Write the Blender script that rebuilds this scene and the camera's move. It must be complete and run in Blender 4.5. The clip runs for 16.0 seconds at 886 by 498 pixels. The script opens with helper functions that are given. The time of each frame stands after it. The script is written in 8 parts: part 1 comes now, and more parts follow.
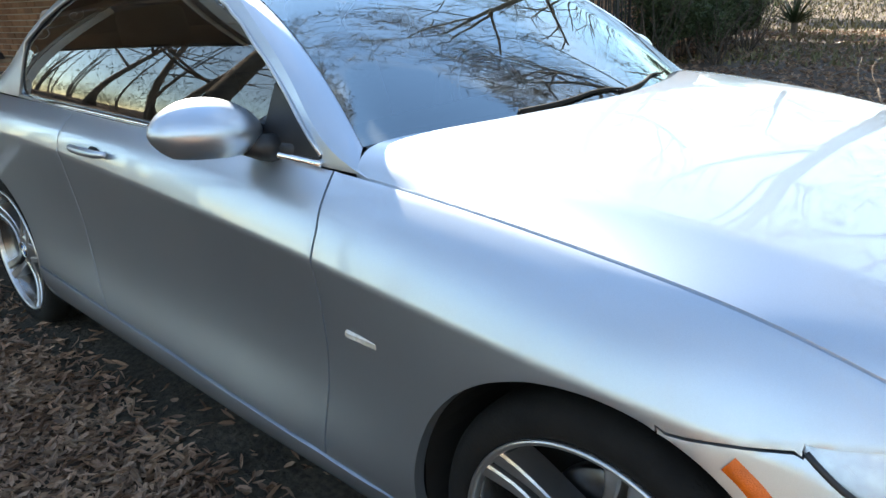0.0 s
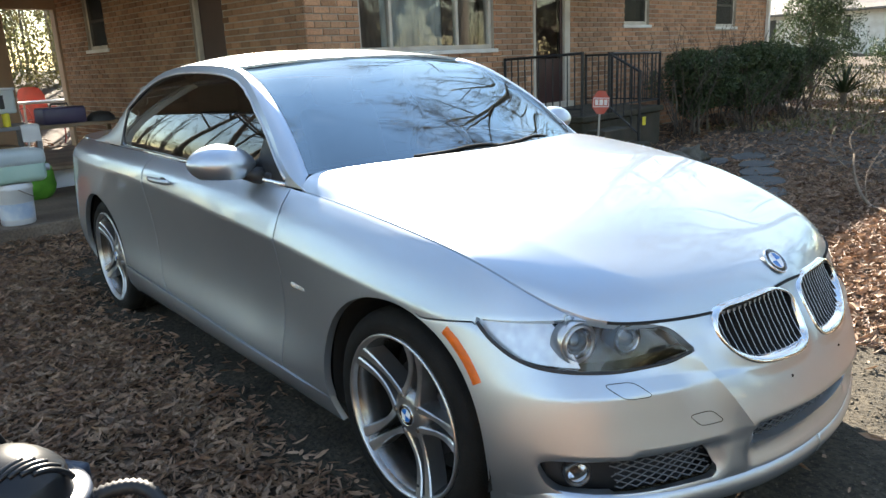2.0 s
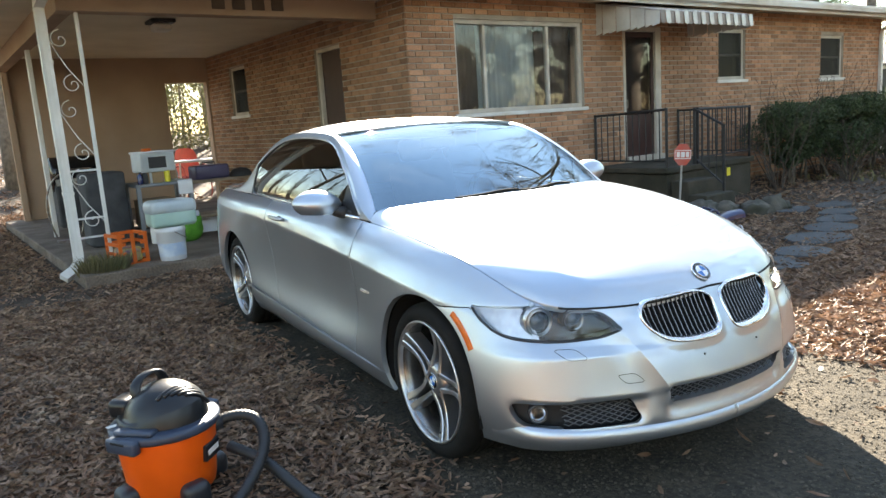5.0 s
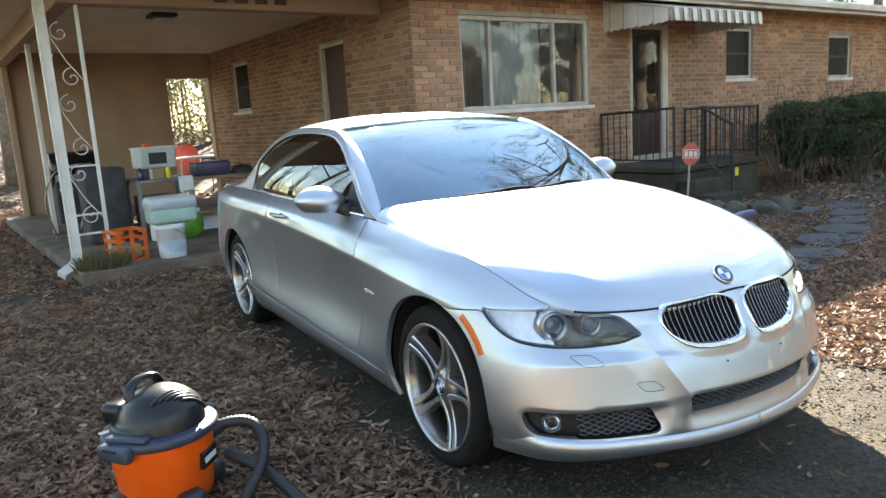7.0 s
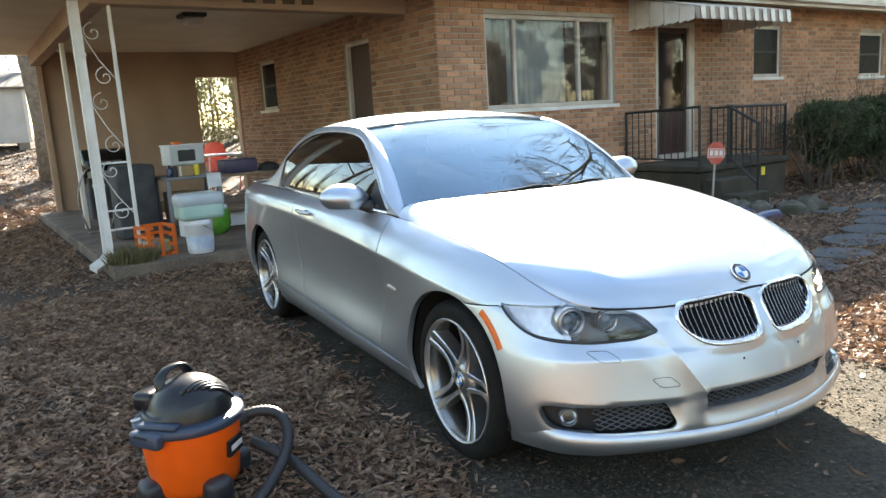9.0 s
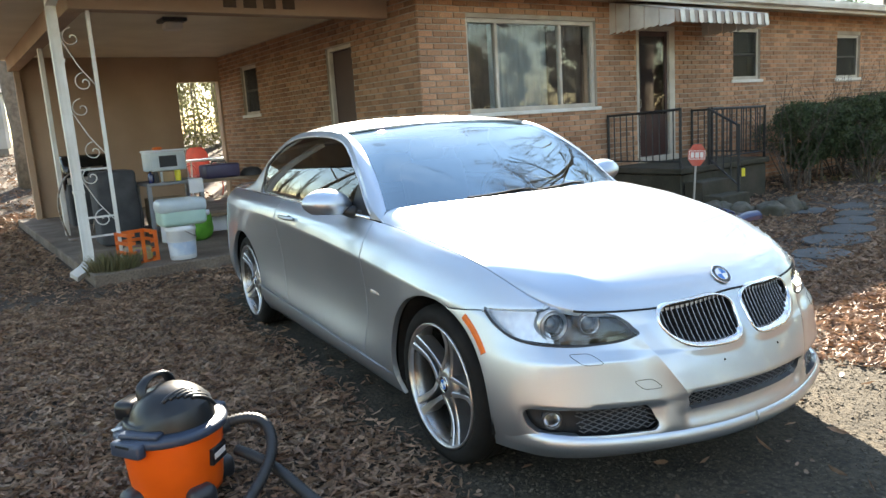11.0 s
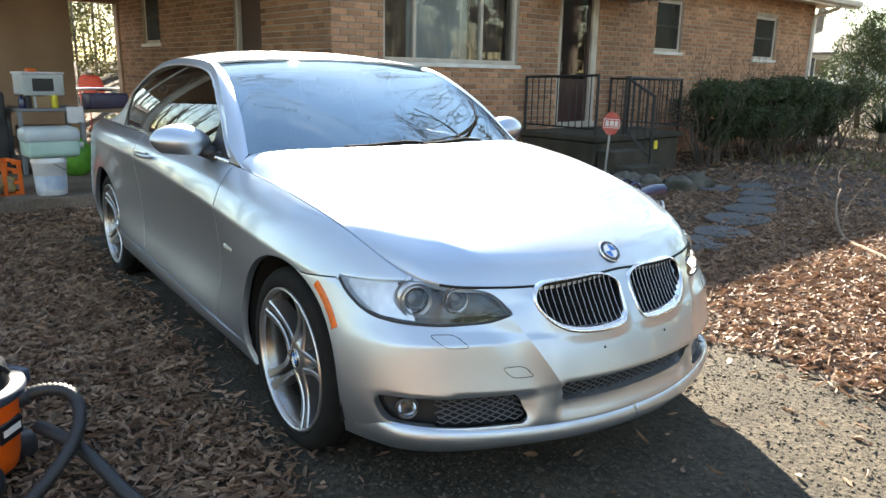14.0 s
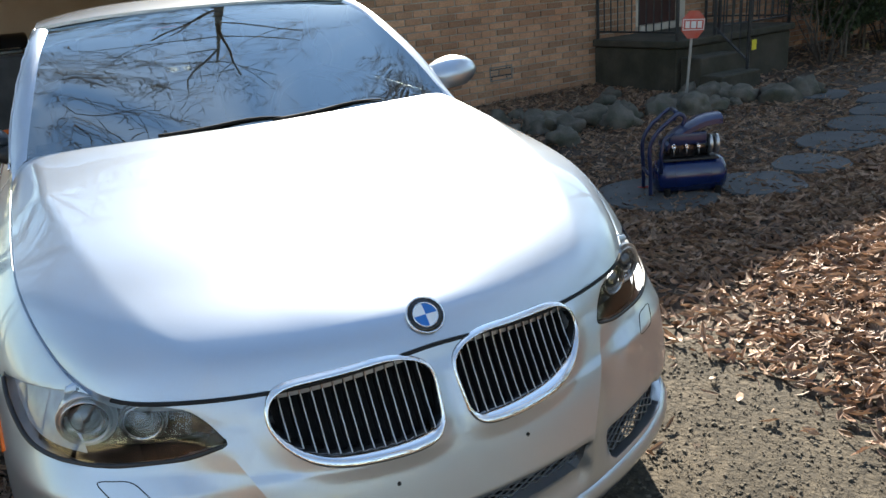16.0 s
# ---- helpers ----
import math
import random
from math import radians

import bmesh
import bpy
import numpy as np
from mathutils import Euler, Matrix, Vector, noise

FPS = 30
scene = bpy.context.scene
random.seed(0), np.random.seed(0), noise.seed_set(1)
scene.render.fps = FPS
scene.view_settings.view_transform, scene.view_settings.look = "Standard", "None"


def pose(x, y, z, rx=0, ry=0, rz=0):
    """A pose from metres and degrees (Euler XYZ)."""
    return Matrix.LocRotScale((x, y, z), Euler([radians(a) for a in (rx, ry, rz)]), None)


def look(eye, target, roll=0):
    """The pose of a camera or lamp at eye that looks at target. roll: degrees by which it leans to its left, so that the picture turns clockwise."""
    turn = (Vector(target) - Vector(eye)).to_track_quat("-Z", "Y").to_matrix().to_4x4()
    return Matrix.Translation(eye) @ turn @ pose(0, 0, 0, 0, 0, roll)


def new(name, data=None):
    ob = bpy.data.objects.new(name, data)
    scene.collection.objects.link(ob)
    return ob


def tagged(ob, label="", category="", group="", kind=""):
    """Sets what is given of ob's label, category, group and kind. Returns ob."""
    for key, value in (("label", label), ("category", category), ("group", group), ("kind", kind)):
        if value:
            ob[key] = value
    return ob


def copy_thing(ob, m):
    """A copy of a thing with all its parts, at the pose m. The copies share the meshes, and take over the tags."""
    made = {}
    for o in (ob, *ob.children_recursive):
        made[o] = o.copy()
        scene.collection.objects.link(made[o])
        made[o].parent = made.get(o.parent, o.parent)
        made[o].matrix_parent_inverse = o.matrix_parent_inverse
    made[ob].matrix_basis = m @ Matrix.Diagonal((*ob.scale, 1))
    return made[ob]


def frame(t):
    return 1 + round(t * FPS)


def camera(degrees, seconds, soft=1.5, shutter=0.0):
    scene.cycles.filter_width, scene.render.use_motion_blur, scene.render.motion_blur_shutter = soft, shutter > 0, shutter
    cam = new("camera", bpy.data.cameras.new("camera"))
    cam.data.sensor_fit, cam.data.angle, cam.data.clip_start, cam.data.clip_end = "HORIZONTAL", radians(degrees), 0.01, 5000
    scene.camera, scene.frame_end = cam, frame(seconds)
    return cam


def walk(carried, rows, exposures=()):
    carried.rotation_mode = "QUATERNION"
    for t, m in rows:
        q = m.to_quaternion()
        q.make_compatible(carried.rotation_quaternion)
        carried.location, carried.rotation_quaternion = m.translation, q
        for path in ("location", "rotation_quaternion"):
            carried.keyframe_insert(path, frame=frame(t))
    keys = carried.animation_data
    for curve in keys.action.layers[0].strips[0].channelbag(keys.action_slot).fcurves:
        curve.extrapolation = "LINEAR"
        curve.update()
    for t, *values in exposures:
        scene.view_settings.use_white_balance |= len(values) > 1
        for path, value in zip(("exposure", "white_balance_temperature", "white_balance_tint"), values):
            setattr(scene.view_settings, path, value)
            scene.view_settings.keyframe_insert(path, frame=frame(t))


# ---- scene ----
cam = camera(63.0, 16.0)
PATH = [
    (0, (0.517, -1.687, 1.292), (-0.787, -0.332, 0.611), -2.7),
    (0.5, (0.791, -1.754, 1.393), (-0.624, -0.494, 0.752), -5.6),
    (0.8, (0.995, -1.723, 1.327), (-0.513, -0.572, 0.696), -6.4),
    (1, (1.112, -1.734, 1.34), (-0.383, -0.565, 0.707), -6.7),
    (1.5, (1.393, -1.929, 1.345), (-0.079, -0.671, 0.842), -3.1),
    (2, (1.598, -1.982, 1.359), (0.113, -0.743, 0.849), -2.6),
    (2.5, (1.827, -1.964, 1.359), (0.308, -0.788, 0.804), -7.3),
    (3, (1.998, -2.041, 1.38), (0.478, -0.811, 0.96), -4.9),
    (3.5, (2.193, -2.167, 1.363), (0.668, -0.937, 0.962), -2.0),
    (4, (2.313, -2.175, 1.368), (0.734, -1.011, 0.982), -2.7),
    (4.5, (2.451, -2.183, 1.382), (0.775, -1.169, 0.978), -3.6),
    (4.7, (2.525, -2.206, 1.394), (0.825, -1.212, 1.044), -3.9),
    (7, (2.398, -2.165, 1.375), (0.696, -1.175, 1.023), -3.5),
    (7.5, (2.349, -2.189, 1.384), (0.643, -1.196, 1.059), -3.6),
    (8, (2.401, -2.161, 1.374), (0.669, -1.239, 0.988), -3.5),
    (8.5, (2.465, -2.188, 1.379), (0.732, -1.258, 1.014), -3.9),
    (9, (2.457, -2.183, 1.379), (0.723, -1.252, 1.026), -3.4),
    (11.5, (2.469, -2.177, 1.387), (0.757, -1.201, 1.046), -3.7),
    (12, (2.473, -2.174, 1.388), (0.752, -1.205, 1.074), -3.1),
    (12.5, (2.462, -2.154, 1.384), (0.739, -1.192, 1.058), -3.5),
    (13, (2.436, -2.093, 1.379), (0.686, -1.179, 1.055), -3.8),
    (13.5, (2.39, -1.973, 1.347), (0.711, -0.965, 0.943), -4.3),
    (14, (2.253, -1.813, 1.323), (0.679, -0.673, 0.852), 1.1),
    (14.5, (2.176, -1.524, 1.338), (0.626, -0.357, 0.85), -2.2),
    (15, (2.142, -1.152, 1.376), (0.493, -0.209, 0.749), -3.4),
    (15.2, (2.093, -1.023, 1.361), (0.432, -0.129, 0.696), -6.6),
    (15.5, (1.963, -0.832, 1.362), (0.307, -0.001, 0.611), -3.9),
    (16, (1.92, -0.51, 1.389), (0.214, 0.272, 0.699), -5.2),
]
EXPOSURES = [(0.0, 2.72, 7150, 8), (1.5, 2.6, 7350, 8), (3.5, 2.68, 7500, 8), (4.7, 2.9, 7650, 8), (9.0, 2.95, 7650, 8), (12.8, 2.92, 7650, 8), (14.0, 2.8, 7600, 8), (15.0, 2.5, 7400, 8), (16.0, 2.08, 7250, 8)]
walk(cam, [(t, look(eye, target, roll)) for t, eye, target, roll in PATH], EXPOSURES)

# ---- light ----
SUN_TO = Vector((-0.895, 0.449, 0.566)).normalized()      # towards the sun, over the house roof
world = bpy.data.worlds.new("world")
scene.world = world
world.use_nodes = True
wn = world.node_tree
sky = wn.nodes.new("ShaderNodeTexSky")
sky.sky_type = "NISHITA"
sky.sun_disc = False
sky.sun_elevation = math.asin(SUN_TO.z)
sky.sun_rotation = math.atan2(SUN_TO.x, SUN_TO.y)
sky.air_density, sky.dust_density, sky.ozone_density = 1.3, 0.1, 3.0
# thin drifting cloud over the blue
sky_co = wn.nodes.new("ShaderNodeTexCoord")
cloud = wn.nodes.new("ShaderNodeTexNoise")
cloud.inputs["Scale"].default_value, cloud.inputs["Detail"].default_value, cloud.inputs["Distortion"].default_value = 1.9, 7, 0.6
cover = wn.nodes.new("ShaderNodeMapRange")
cover.inputs[1].default_value, cover.inputs[2].default_value, cover.inputs[4].default_value = 0.5, 0.8, 0.28
veil = wn.nodes.new("ShaderNodeMix")
veil.data_type = "RGBA"
veil.inputs[7].default_value = (8.0, 8.3, 8.8, 1)
wn.links.new(sky_co.outputs["Generated"], cloud.inputs["Vector"])
wn.links.new(cloud.outputs["Fac"], cover.inputs[0])
wn.links.new(cover.outputs[0], veil.inputs[0])
wn.links.new(sky.outputs[0], veil.inputs[6])
wn.links.new(veil.outputs[2], wn.nodes["Background"].inputs[0])
wn.nodes["Background"].inputs[1].default_value = 0.081
sun_data = bpy.data.lights.new("sun", "SUN")
sun_data.energy, sun_data.angle, sun_data.color = 5.0, radians(0.55), (1.0, 0.945, 0.88)
sun = new("sun", sun_data)
sun.matrix_world = look((0, 0, 30), Vector((0, 0, 30)) - SUN_TO)


# ---- materials ----
def material(name, base, rough=0.6, metal=0.0, var=0.0, scale=8.0, fine=0.0, fine_scale=120.0, bump=0.0, bump_scale=60.0,
             second=None, island=0.0, obj_random=0.0, **more):
    """A node material: base colour mixed with a second one by coarse noise, fine grain, bump, and variation per piece."""
    m = bpy.data.materials.new(name)
    m.use_nodes = True
    nt = m.node_tree
    b = nt.nodes["Principled BSDF"]
    b.inputs["Roughness"].default_value, b.inputs["Metallic"].default_value = rough, metal
    co = nt.nodes.new("ShaderNodeTexCoord")
    base = (*base, 1)
    second = (*second, 1) if second else tuple(c * (1 - var) for c in base[:3]) + (1,)
    n1 = nt.nodes.new("ShaderNodeTexNoise")
    n1.inputs["Scale"].default_value, n1.inputs["Detail"].default_value = scale, 6
    nt.links.new(co.outputs["Object"], n1.inputs["Vector"])
    ramp = nt.nodes.new("ShaderNodeMapRange")
    ramp.inputs[1].default_value, ramp.inputs[2].default_value = 0.35, 0.65
    nt.links.new(n1.outputs["Fac"], ramp.inputs[0])
    mix = nt.nodes.new("ShaderNodeMix")
    mix.data_type = "RGBA"
    mix.inputs[6].default_value, mix.inputs[7].default_value = base, second
    nt.links.new(ramp.outputs[0], mix.inputs[0])
    out = mix.outputs[2]
    if fine > 0:
        n2 = nt.nodes.new("ShaderNodeTexNoise")
        n2.inputs["Scale"].default_value, n2.inputs["Detail"].default_value = fine_scale, 3
        nt.links.new(co.outputs["Object"], n2.inputs["Vector"])
        mr = nt.nodes.new("ShaderNodeMapRange")
        mr.inputs[1].default_value, mr.inputs[2].default_value = 0.3, 0.7
        mr.inputs[3].default_value, mr.inputs[4].default_value = 1 - fine, 1 + fine
        nt.links.new(n2.outputs["Fac"], mr.inputs[0])
        hs = nt.nodes.new("ShaderNodeHueSaturation")
        nt.links.new(out, hs.inputs["Color"])
        nt.links.new(mr.outputs[0], hs.inputs["Value"])
        out = hs.outputs["Color"]
    for amount, kind, socket in ((island, "ShaderNodeNewGeometry", "Random Per Island"), (obj_random, "ShaderNodeObjectInfo", "Random")):
        if amount > 0:
            g = nt.nodes.new(kind)
            mr = nt.nodes.new("ShaderNodeMapRange")
            mr.inputs[3].default_value, mr.inputs[4].default_value = 1 - amount, 1 + amount * 0.6
            nt.links.new(g.outputs[socket], mr.inputs[0])
            hs = nt.nodes.new("ShaderNodeHueSaturation")
            nt.links.new(out, hs.inputs["Color"])
            nt.links.new(mr.outputs[0], hs.inputs["Value"])
            out = hs.outputs["Color"]
    nt.links.new(out, b.inputs["Base Color"])
    if bump > 0:
        n3 = nt.nodes.new("ShaderNodeTexNoise")
        n3.inputs["Scale"].default_value, n3.inputs["Detail"].default_value = bump_scale, 4
        nt.links.new(co.outputs["Object"], n3.inputs["Vector"])
        bp = nt.nodes.new("ShaderNodeBump")
        bp.inputs["Strength"].default_value, bp.inputs["Distance"].default_value = bump, 0.01
        nt.links.new(n3.outputs["Fac"], bp.inputs["Height"])
        nt.links.new(bp.outputs[0], b.inputs["Normal"])
    for key, value in more.items():
        b.inputs[key.replace("_", " ")].default_value = value
    return m


def translucent(m, amount):
    """Lets part of the light through thin leaves, in their own colour."""
    nt = m.node_tree
    b = nt.nodes["Principled BSDF"]
    tl = nt.nodes.new("ShaderNodeBsdfTranslucent")
    nt.links.new(b.inputs["Base Color"].links[0].from_socket, tl.inputs[0])
    mx = nt.nodes.new("ShaderNodeMixShader")
    mx.inputs[0].default_value = amount
    nt.links.new(b.outputs[0], mx.inputs[1])
    nt.links.new(tl.outputs[0], mx.inputs[2])
    nt.links.new(mx.outputs[0], nt.nodes["Material Output"].inputs[0])
    return m


def glass(name, tint=(1, 1, 1), rough=0.0, clear=1.0, ior=1.5, sheen=(1, 1, 1)):
    """Thin pane: part clear, part mirror by Fresnel."""
    m = bpy.data.materials.new(name)
    m.use_nodes = True
    nt = m.node_tree
    nt.nodes.remove(nt.nodes["Principled BSDF"])
    tr = nt.nodes.new("ShaderNodeBsdfTransparent")
    tr.inputs[0].default_value = tuple(c * clear for c in tint) + (1,)
    gl = nt.nodes.new("ShaderNodeBsdfGlossy")
    gl.inputs["Roughness"].default_value = rough
    gl.inputs["Color"].default_value = (*sheen, 1)
    fr = nt.nodes.new("ShaderNodeFresnel")
    fr.inputs[0].default_value = ior
    mx = nt.nodes.new("ShaderNodeMixShader")
    nt.links.new(fr.outputs[0], mx.inputs[0])
    nt.links.new(tr.outputs[0], mx.inputs[1])
    nt.links.new(gl.outputs[0], mx.inputs[2])
    nt.links.new(mx.outputs[0], nt.nodes["Material Output"].inputs[0])
    return m


PAINT = material("silver_paint", (0.525, 0.582, 0.65), 0.385, 0.93, second=(0.50, 0.557, 0.625), scale=2.0, fine=0.05, fine_scale=900,
                 Coat_Weight=1.0, Coat_Roughness=0.03, Coat_IOR=1.5)
BLACK_PLASTIC = material("black_plastic", (0.018, 0.018, 0.02), 0.5, var=0.3, scale=20, bump=0.1, bump_scale=300)
GLOSS_BLACK = material("gloss_black", (0.012, 0.012, 0.014), 0.12, var=0.2)
RUBBER = material("tyre_rubber", (0.007, 0.007, 0.007), 0.85, second=(0.013, 0.012, 0.011), scale=12, bump=0.2, bump_scale=150, Specular_IOR_Level=0.2)
CHROME = material("chrome", (0.85, 0.85, 0.86), 0.08, 1.0, var=0.05)
ALLOY = material("machined_alloy", (0.62, 0.62, 0.63), 0.28, 0.9, second=(0.5, 0.5, 0.5), scale=15)
ALLOY_GREY = material("grey_alloy_paint", (0.36, 0.362, 0.37), 0.30, 0.85, var=0.15, scale=10, Coat_Weight=0.6)
BARREL = material("rim_barrel_alloy", (0.34, 0.335, 0.33), 0.26, 0.95, second=(0.22, 0.20, 0.18), scale=9)
BRAKE_DARK = material("dark_brake_steel", (0.13, 0.14, 0.155), 0.35, 0.9, second=(0.08, 0.07, 0.065), scale=18)
STEEL = material("brake_steel", (0.35, 0.34, 0.33), 0.4, 0.9, second=(0.2, 0.15, 0.12), scale=18)
# near black: the shade of gaps, recesses and openings put into colour
DARK_GAP = material("gap_shade_black", (0.01, 0.01, 0.01), 0.9)
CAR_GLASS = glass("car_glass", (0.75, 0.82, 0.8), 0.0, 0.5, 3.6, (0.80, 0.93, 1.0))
TINT_GLASS = glass("tinted_glass", (0.5, 0.5, 0.5), 0.0, 0.32, 1.95)
LENS_GLASS = glass("lamp_lens", (0.95, 0.97, 1.0), 0.02, 0.95, 1.6)
SCREEN = glass("insect_screen", (0.32, 0.33, 0.35), 0.5, 0.75, 1.12)
PANE = glass("window_pane", (0.8, 0.85, 0.85), 0.0, 0.8, 1.7)
AMBER = material("amber_reflector", (0.75, 0.14, 0.01), 0.25, var=0.2, scale=40, bump=0.3, bump_scale=400)
BADGE_BLUE = material("badge_blue", (0.02, 0.16, 0.5), 0.2, var=0.1)
BADGE_WHITE = material("badge_white", (0.8, 0.82, 0.85), 0.25, var=0.05)
INTERIOR = material("beige_leather", (0.32, 0.26, 0.2), 0.6, var=0.2, scale=6, bump=0.2)
DASH = material("dark_dashboard", (0.03, 0.03, 0.032), 0.6, var=0.2)
BRICK = material("tan_brick", (0.44, 0.25, 0.15), 0.9, second=(0.34, 0.17, 0.095), scale=1.4, fine=0.2, fine_scale=60, bump=0.5, bump_scale=90, island=0.34, obj_random=0.34)
MORTAR = material("mortar", (0.42, 0.37, 0.31), 0.95, second=(0.32, 0.27, 0.22), scale=3, fine=0.12, bump=0.4)
STUCCO = material("tan_plaster", (0.40, 0.29, 0.21), 0.9, second=(0.34, 0.24, 0.17), scale=1.2, fine=0.08, bump=0.2)
WHITE_PAINT = material("white_paint", (0.74, 0.73, 0.7), 0.5, second=(0.6, 0.57, 0.52), scale=2.5, fine=0.05, bump=0.08)
CREAM_PAINT = material("cream_soffit_paint", (0.72, 0.66, 0.52), 0.6, second=(0.62, 0.56, 0.43), scale=1.5, fine=0.05)
SHINGLE = material("grey_shingle", (0.18, 0.165, 0.15), 0.9, second=(0.12, 0.11, 0.1), scale=2, fine=0.25, fine_scale=80, bump=0.5, island=0.3)
CONCRETE = material("concrete", (0.24, 0.22, 0.19), 0.9, second=(0.18, 0.165, 0.145), scale=1.6, fine=0.15, bump=0.25)
IRON = material("black_iron", (0.02, 0.02, 0.022), 0.45, var=0.3, scale=20, bump=0.15)
ALUMINIUM = material("awning_metal", (0.66, 0.62, 0.56), 0.4, 0.25, second=(0.5, 0.46, 0.4), scale=3, fine=0.06)
DARK_DOOR = material("dark_red_door", (0.055, 0.022, 0.02), 0.4, var=0.3, scale=3)
CURTAIN_SKY = material("sky_reflection_curtain", (0.62, 0.64, 0.65), 0.85, var=0.2, scale=3)
ROOM_DARK = material("room_shade_brown", (0.10, 0.085, 0.07), 0.9, var=0.3, scale=1)
FRAME_TAN = material("window_frame_paint", (0.55, 0.5, 0.43), 0.5, second=(0.42, 0.37, 0.31), scale=4)


# ---- mesh helpers ----
def mesh_object(name, bm, mat, parent=None, smooth=False, label=""):
    me = bpy.data.meshes.new(name)
    bm.to_mesh(me)
    bm.free()
    for p in me.polygons:
        p.use_smooth = smooth
    for one in (mat if isinstance(mat, (list, tuple)) else [mat]):
        me.materials.append(one)
    ob = new(name, me)
    if parent:
        ob.parent = parent
    if label:
        ob["label"] = label
    return ob


def part(name, bm, mat, parent, label="", smooth=False):
    return mesh_object(name, bm, mat, parent, smooth, label)


def thing(name, m, label, category, group="", kind=""):
    ob = new(name)
    ob.empty_display_size = 0.1
    ob.matrix_world = m
    return tagged(ob, label, category, group, kind)


def box(bm, a, b, bevel=0.0, m=None, segments=1):
    """A box between two corners, with bevelled edges."""
    lo = [min(p, q) for p, q in zip(a, b)]
    hi = [max(p, q) for p, q in zip(a, b)]
    t = Matrix.Translation([(p + q) / 2 for p, q in zip(lo, hi)]) @ Matrix.Diagonal([q - p for p, q in zip(lo, hi)] + [1])
    made = bmesh.ops.create_cube(bm, size=1, matrix=t)["verts"]
    if bevel > 0:
        edges = list({e for v in made for e in v.link_edges})
        made = list({v for f in bmesh.ops.bevel(bm, geom=edges, offset=bevel, segments=segments, affect="EDGES", profile=0.5)["faces"] for v in f.verts} | {v for v in made if v.is_valid})
    if m is not None:
        bmesh.ops.transform(bm, matrix=m, verts=[v for v in made if v.is_valid])
    return bm


def boxes(*specs, bevel=0.0):
    bm = bmesh.new()
    for a, b in specs:
        box(bm, a, b, bevel)
    return bm


def lathe(bm, profile, segments=32, m=Matrix(), mat=0):
    """Turn (radius, height) points about the z axis."""
    rings = []
    for r, z in profile:
        if r < 1e-5:
            rings.append([bm.verts.new(m @ Vector((0, 0, z)))])
        else:
            rings.append([bm.verts.new(m @ Vector((r * math.cos(2 * math.pi * i / segments), r * math.sin(2 * math.pi * i / segments), z))) for i in range(segments)])
    for p, q in zip(rings, rings[1:]):
        for i in range(segments):
            j = (i + 1) % segments
            f = [p[i % len(p)], p[j % len(p)], q[j % len(q)], q[i % len(q)]]
            f = [v for k, v in enumerate(f) if v not in f[:k]]
            if len(f) > 2:
                bm.faces.new(f).material_index = mat
    return bm


def tube(bm, points, radius, sides=8, closed=False, ridges=0.0):
    """A round bar along points; radius may be a function of the share of its length."""
    pts = [Vector(p) for p in points]
    rings = []
    up = None
    for i, p in enumerate(pts):
        d = (pts[(i + 1) % len(pts)] - pts[i - 1]) if closed else pts[min(i + 1, len(pts) - 1)] - pts[max(i - 1, 0)]
        d = d.normalized()
        if up is None:
            up = Vector((0, 0, 1)) if abs(d.z) < 0.9 else Vector((1, 0, 0))
        side = d.cross(up).normalized()
        up = side.cross(d).normalized()
        r = radius(i / max(1, len(pts) - 1)) if callable(radius) else radius
        if ridges and i % 2:
            r *= 1 - ridges
        rings.append([bm.verts.new(p + r * (math.cos(2 * math.pi * k / sides) * side + math.sin(2 * math.pi * k / sides) * up)) for k in range(sides)])
    for i in range(len(rings) if closed else len(rings) - 1):
        p, q = rings[i], rings[(i + 1) % len(rings)]
        for k in range(sides):
            bm.faces.new([p[k], p[(k + 1) % sides], q[(k + 1) % sides], q[k]])
    if not closed:
        bm.faces.new(rings[0][::-1])
        bm.faces.new(rings[-1])
    return bm


def spline(points, t, loops=False):
    """Natural cubic spline through points over their chord length, at the shares t of it."""
    p = np.array(points, float)
    k = np.concatenate([[0], np.cumsum(np.linalg.norm(np.diff(p, axis=0), axis=1))])
    return cubic(k, p, np.asarray(t) * k[-1])


def cubic(k, p, x):
    """Natural cubic spline with the values p at the knots k, at x."""
    k, p, x = np.asarray(k, float), np.asarray(p, float), np.asarray(x, float)
    n, h = len(k), np.diff(k)
    a, r = np.eye(n), np.zeros_like(p)
    for i in range(1, n - 1):
        a[i, i - 1], a[i, i], a[i, i + 1] = h[i - 1], 2 * (h[i - 1] + h[i]), h[i]
        r[i] = 6 * ((p[i + 1] - p[i]) / h[i] - (p[i] - p[i - 1]) / h[i - 1])
    m = np.linalg.solve(a, r)
    i = np.clip(np.searchsorted(k, x) - 1, 0, n - 2)
    d = h[i]
    u, w = (k[i + 1] - x) / d, (x - k[i]) / d
    if p.ndim > 1:
        u, w, d = u[:, None], w[:, None], d[:, None]
    return u * p[i] + w * p[i + 1] + ((u ** 3 - u) * m[i] + (w ** 3 - w) * m[i + 1]) * d * d / 6

# ---- ground ----
def ground_height(x, y):
    h = 0.02 * noise.noise((x * 0.5, y * 0.5, 0)) + 0.035 * noise.noise((x * 0.12, y * 0.12, 3))
    near = min(1.0, max(0.0, (math.hypot(x + 1.3, y) - 1.5) / 3))
    rise = 0.11 * min(14.0, max(0.0, -x - 13)) + 0.03 * min(30.0, max(0.0, y - 18))
    return h * near + rise


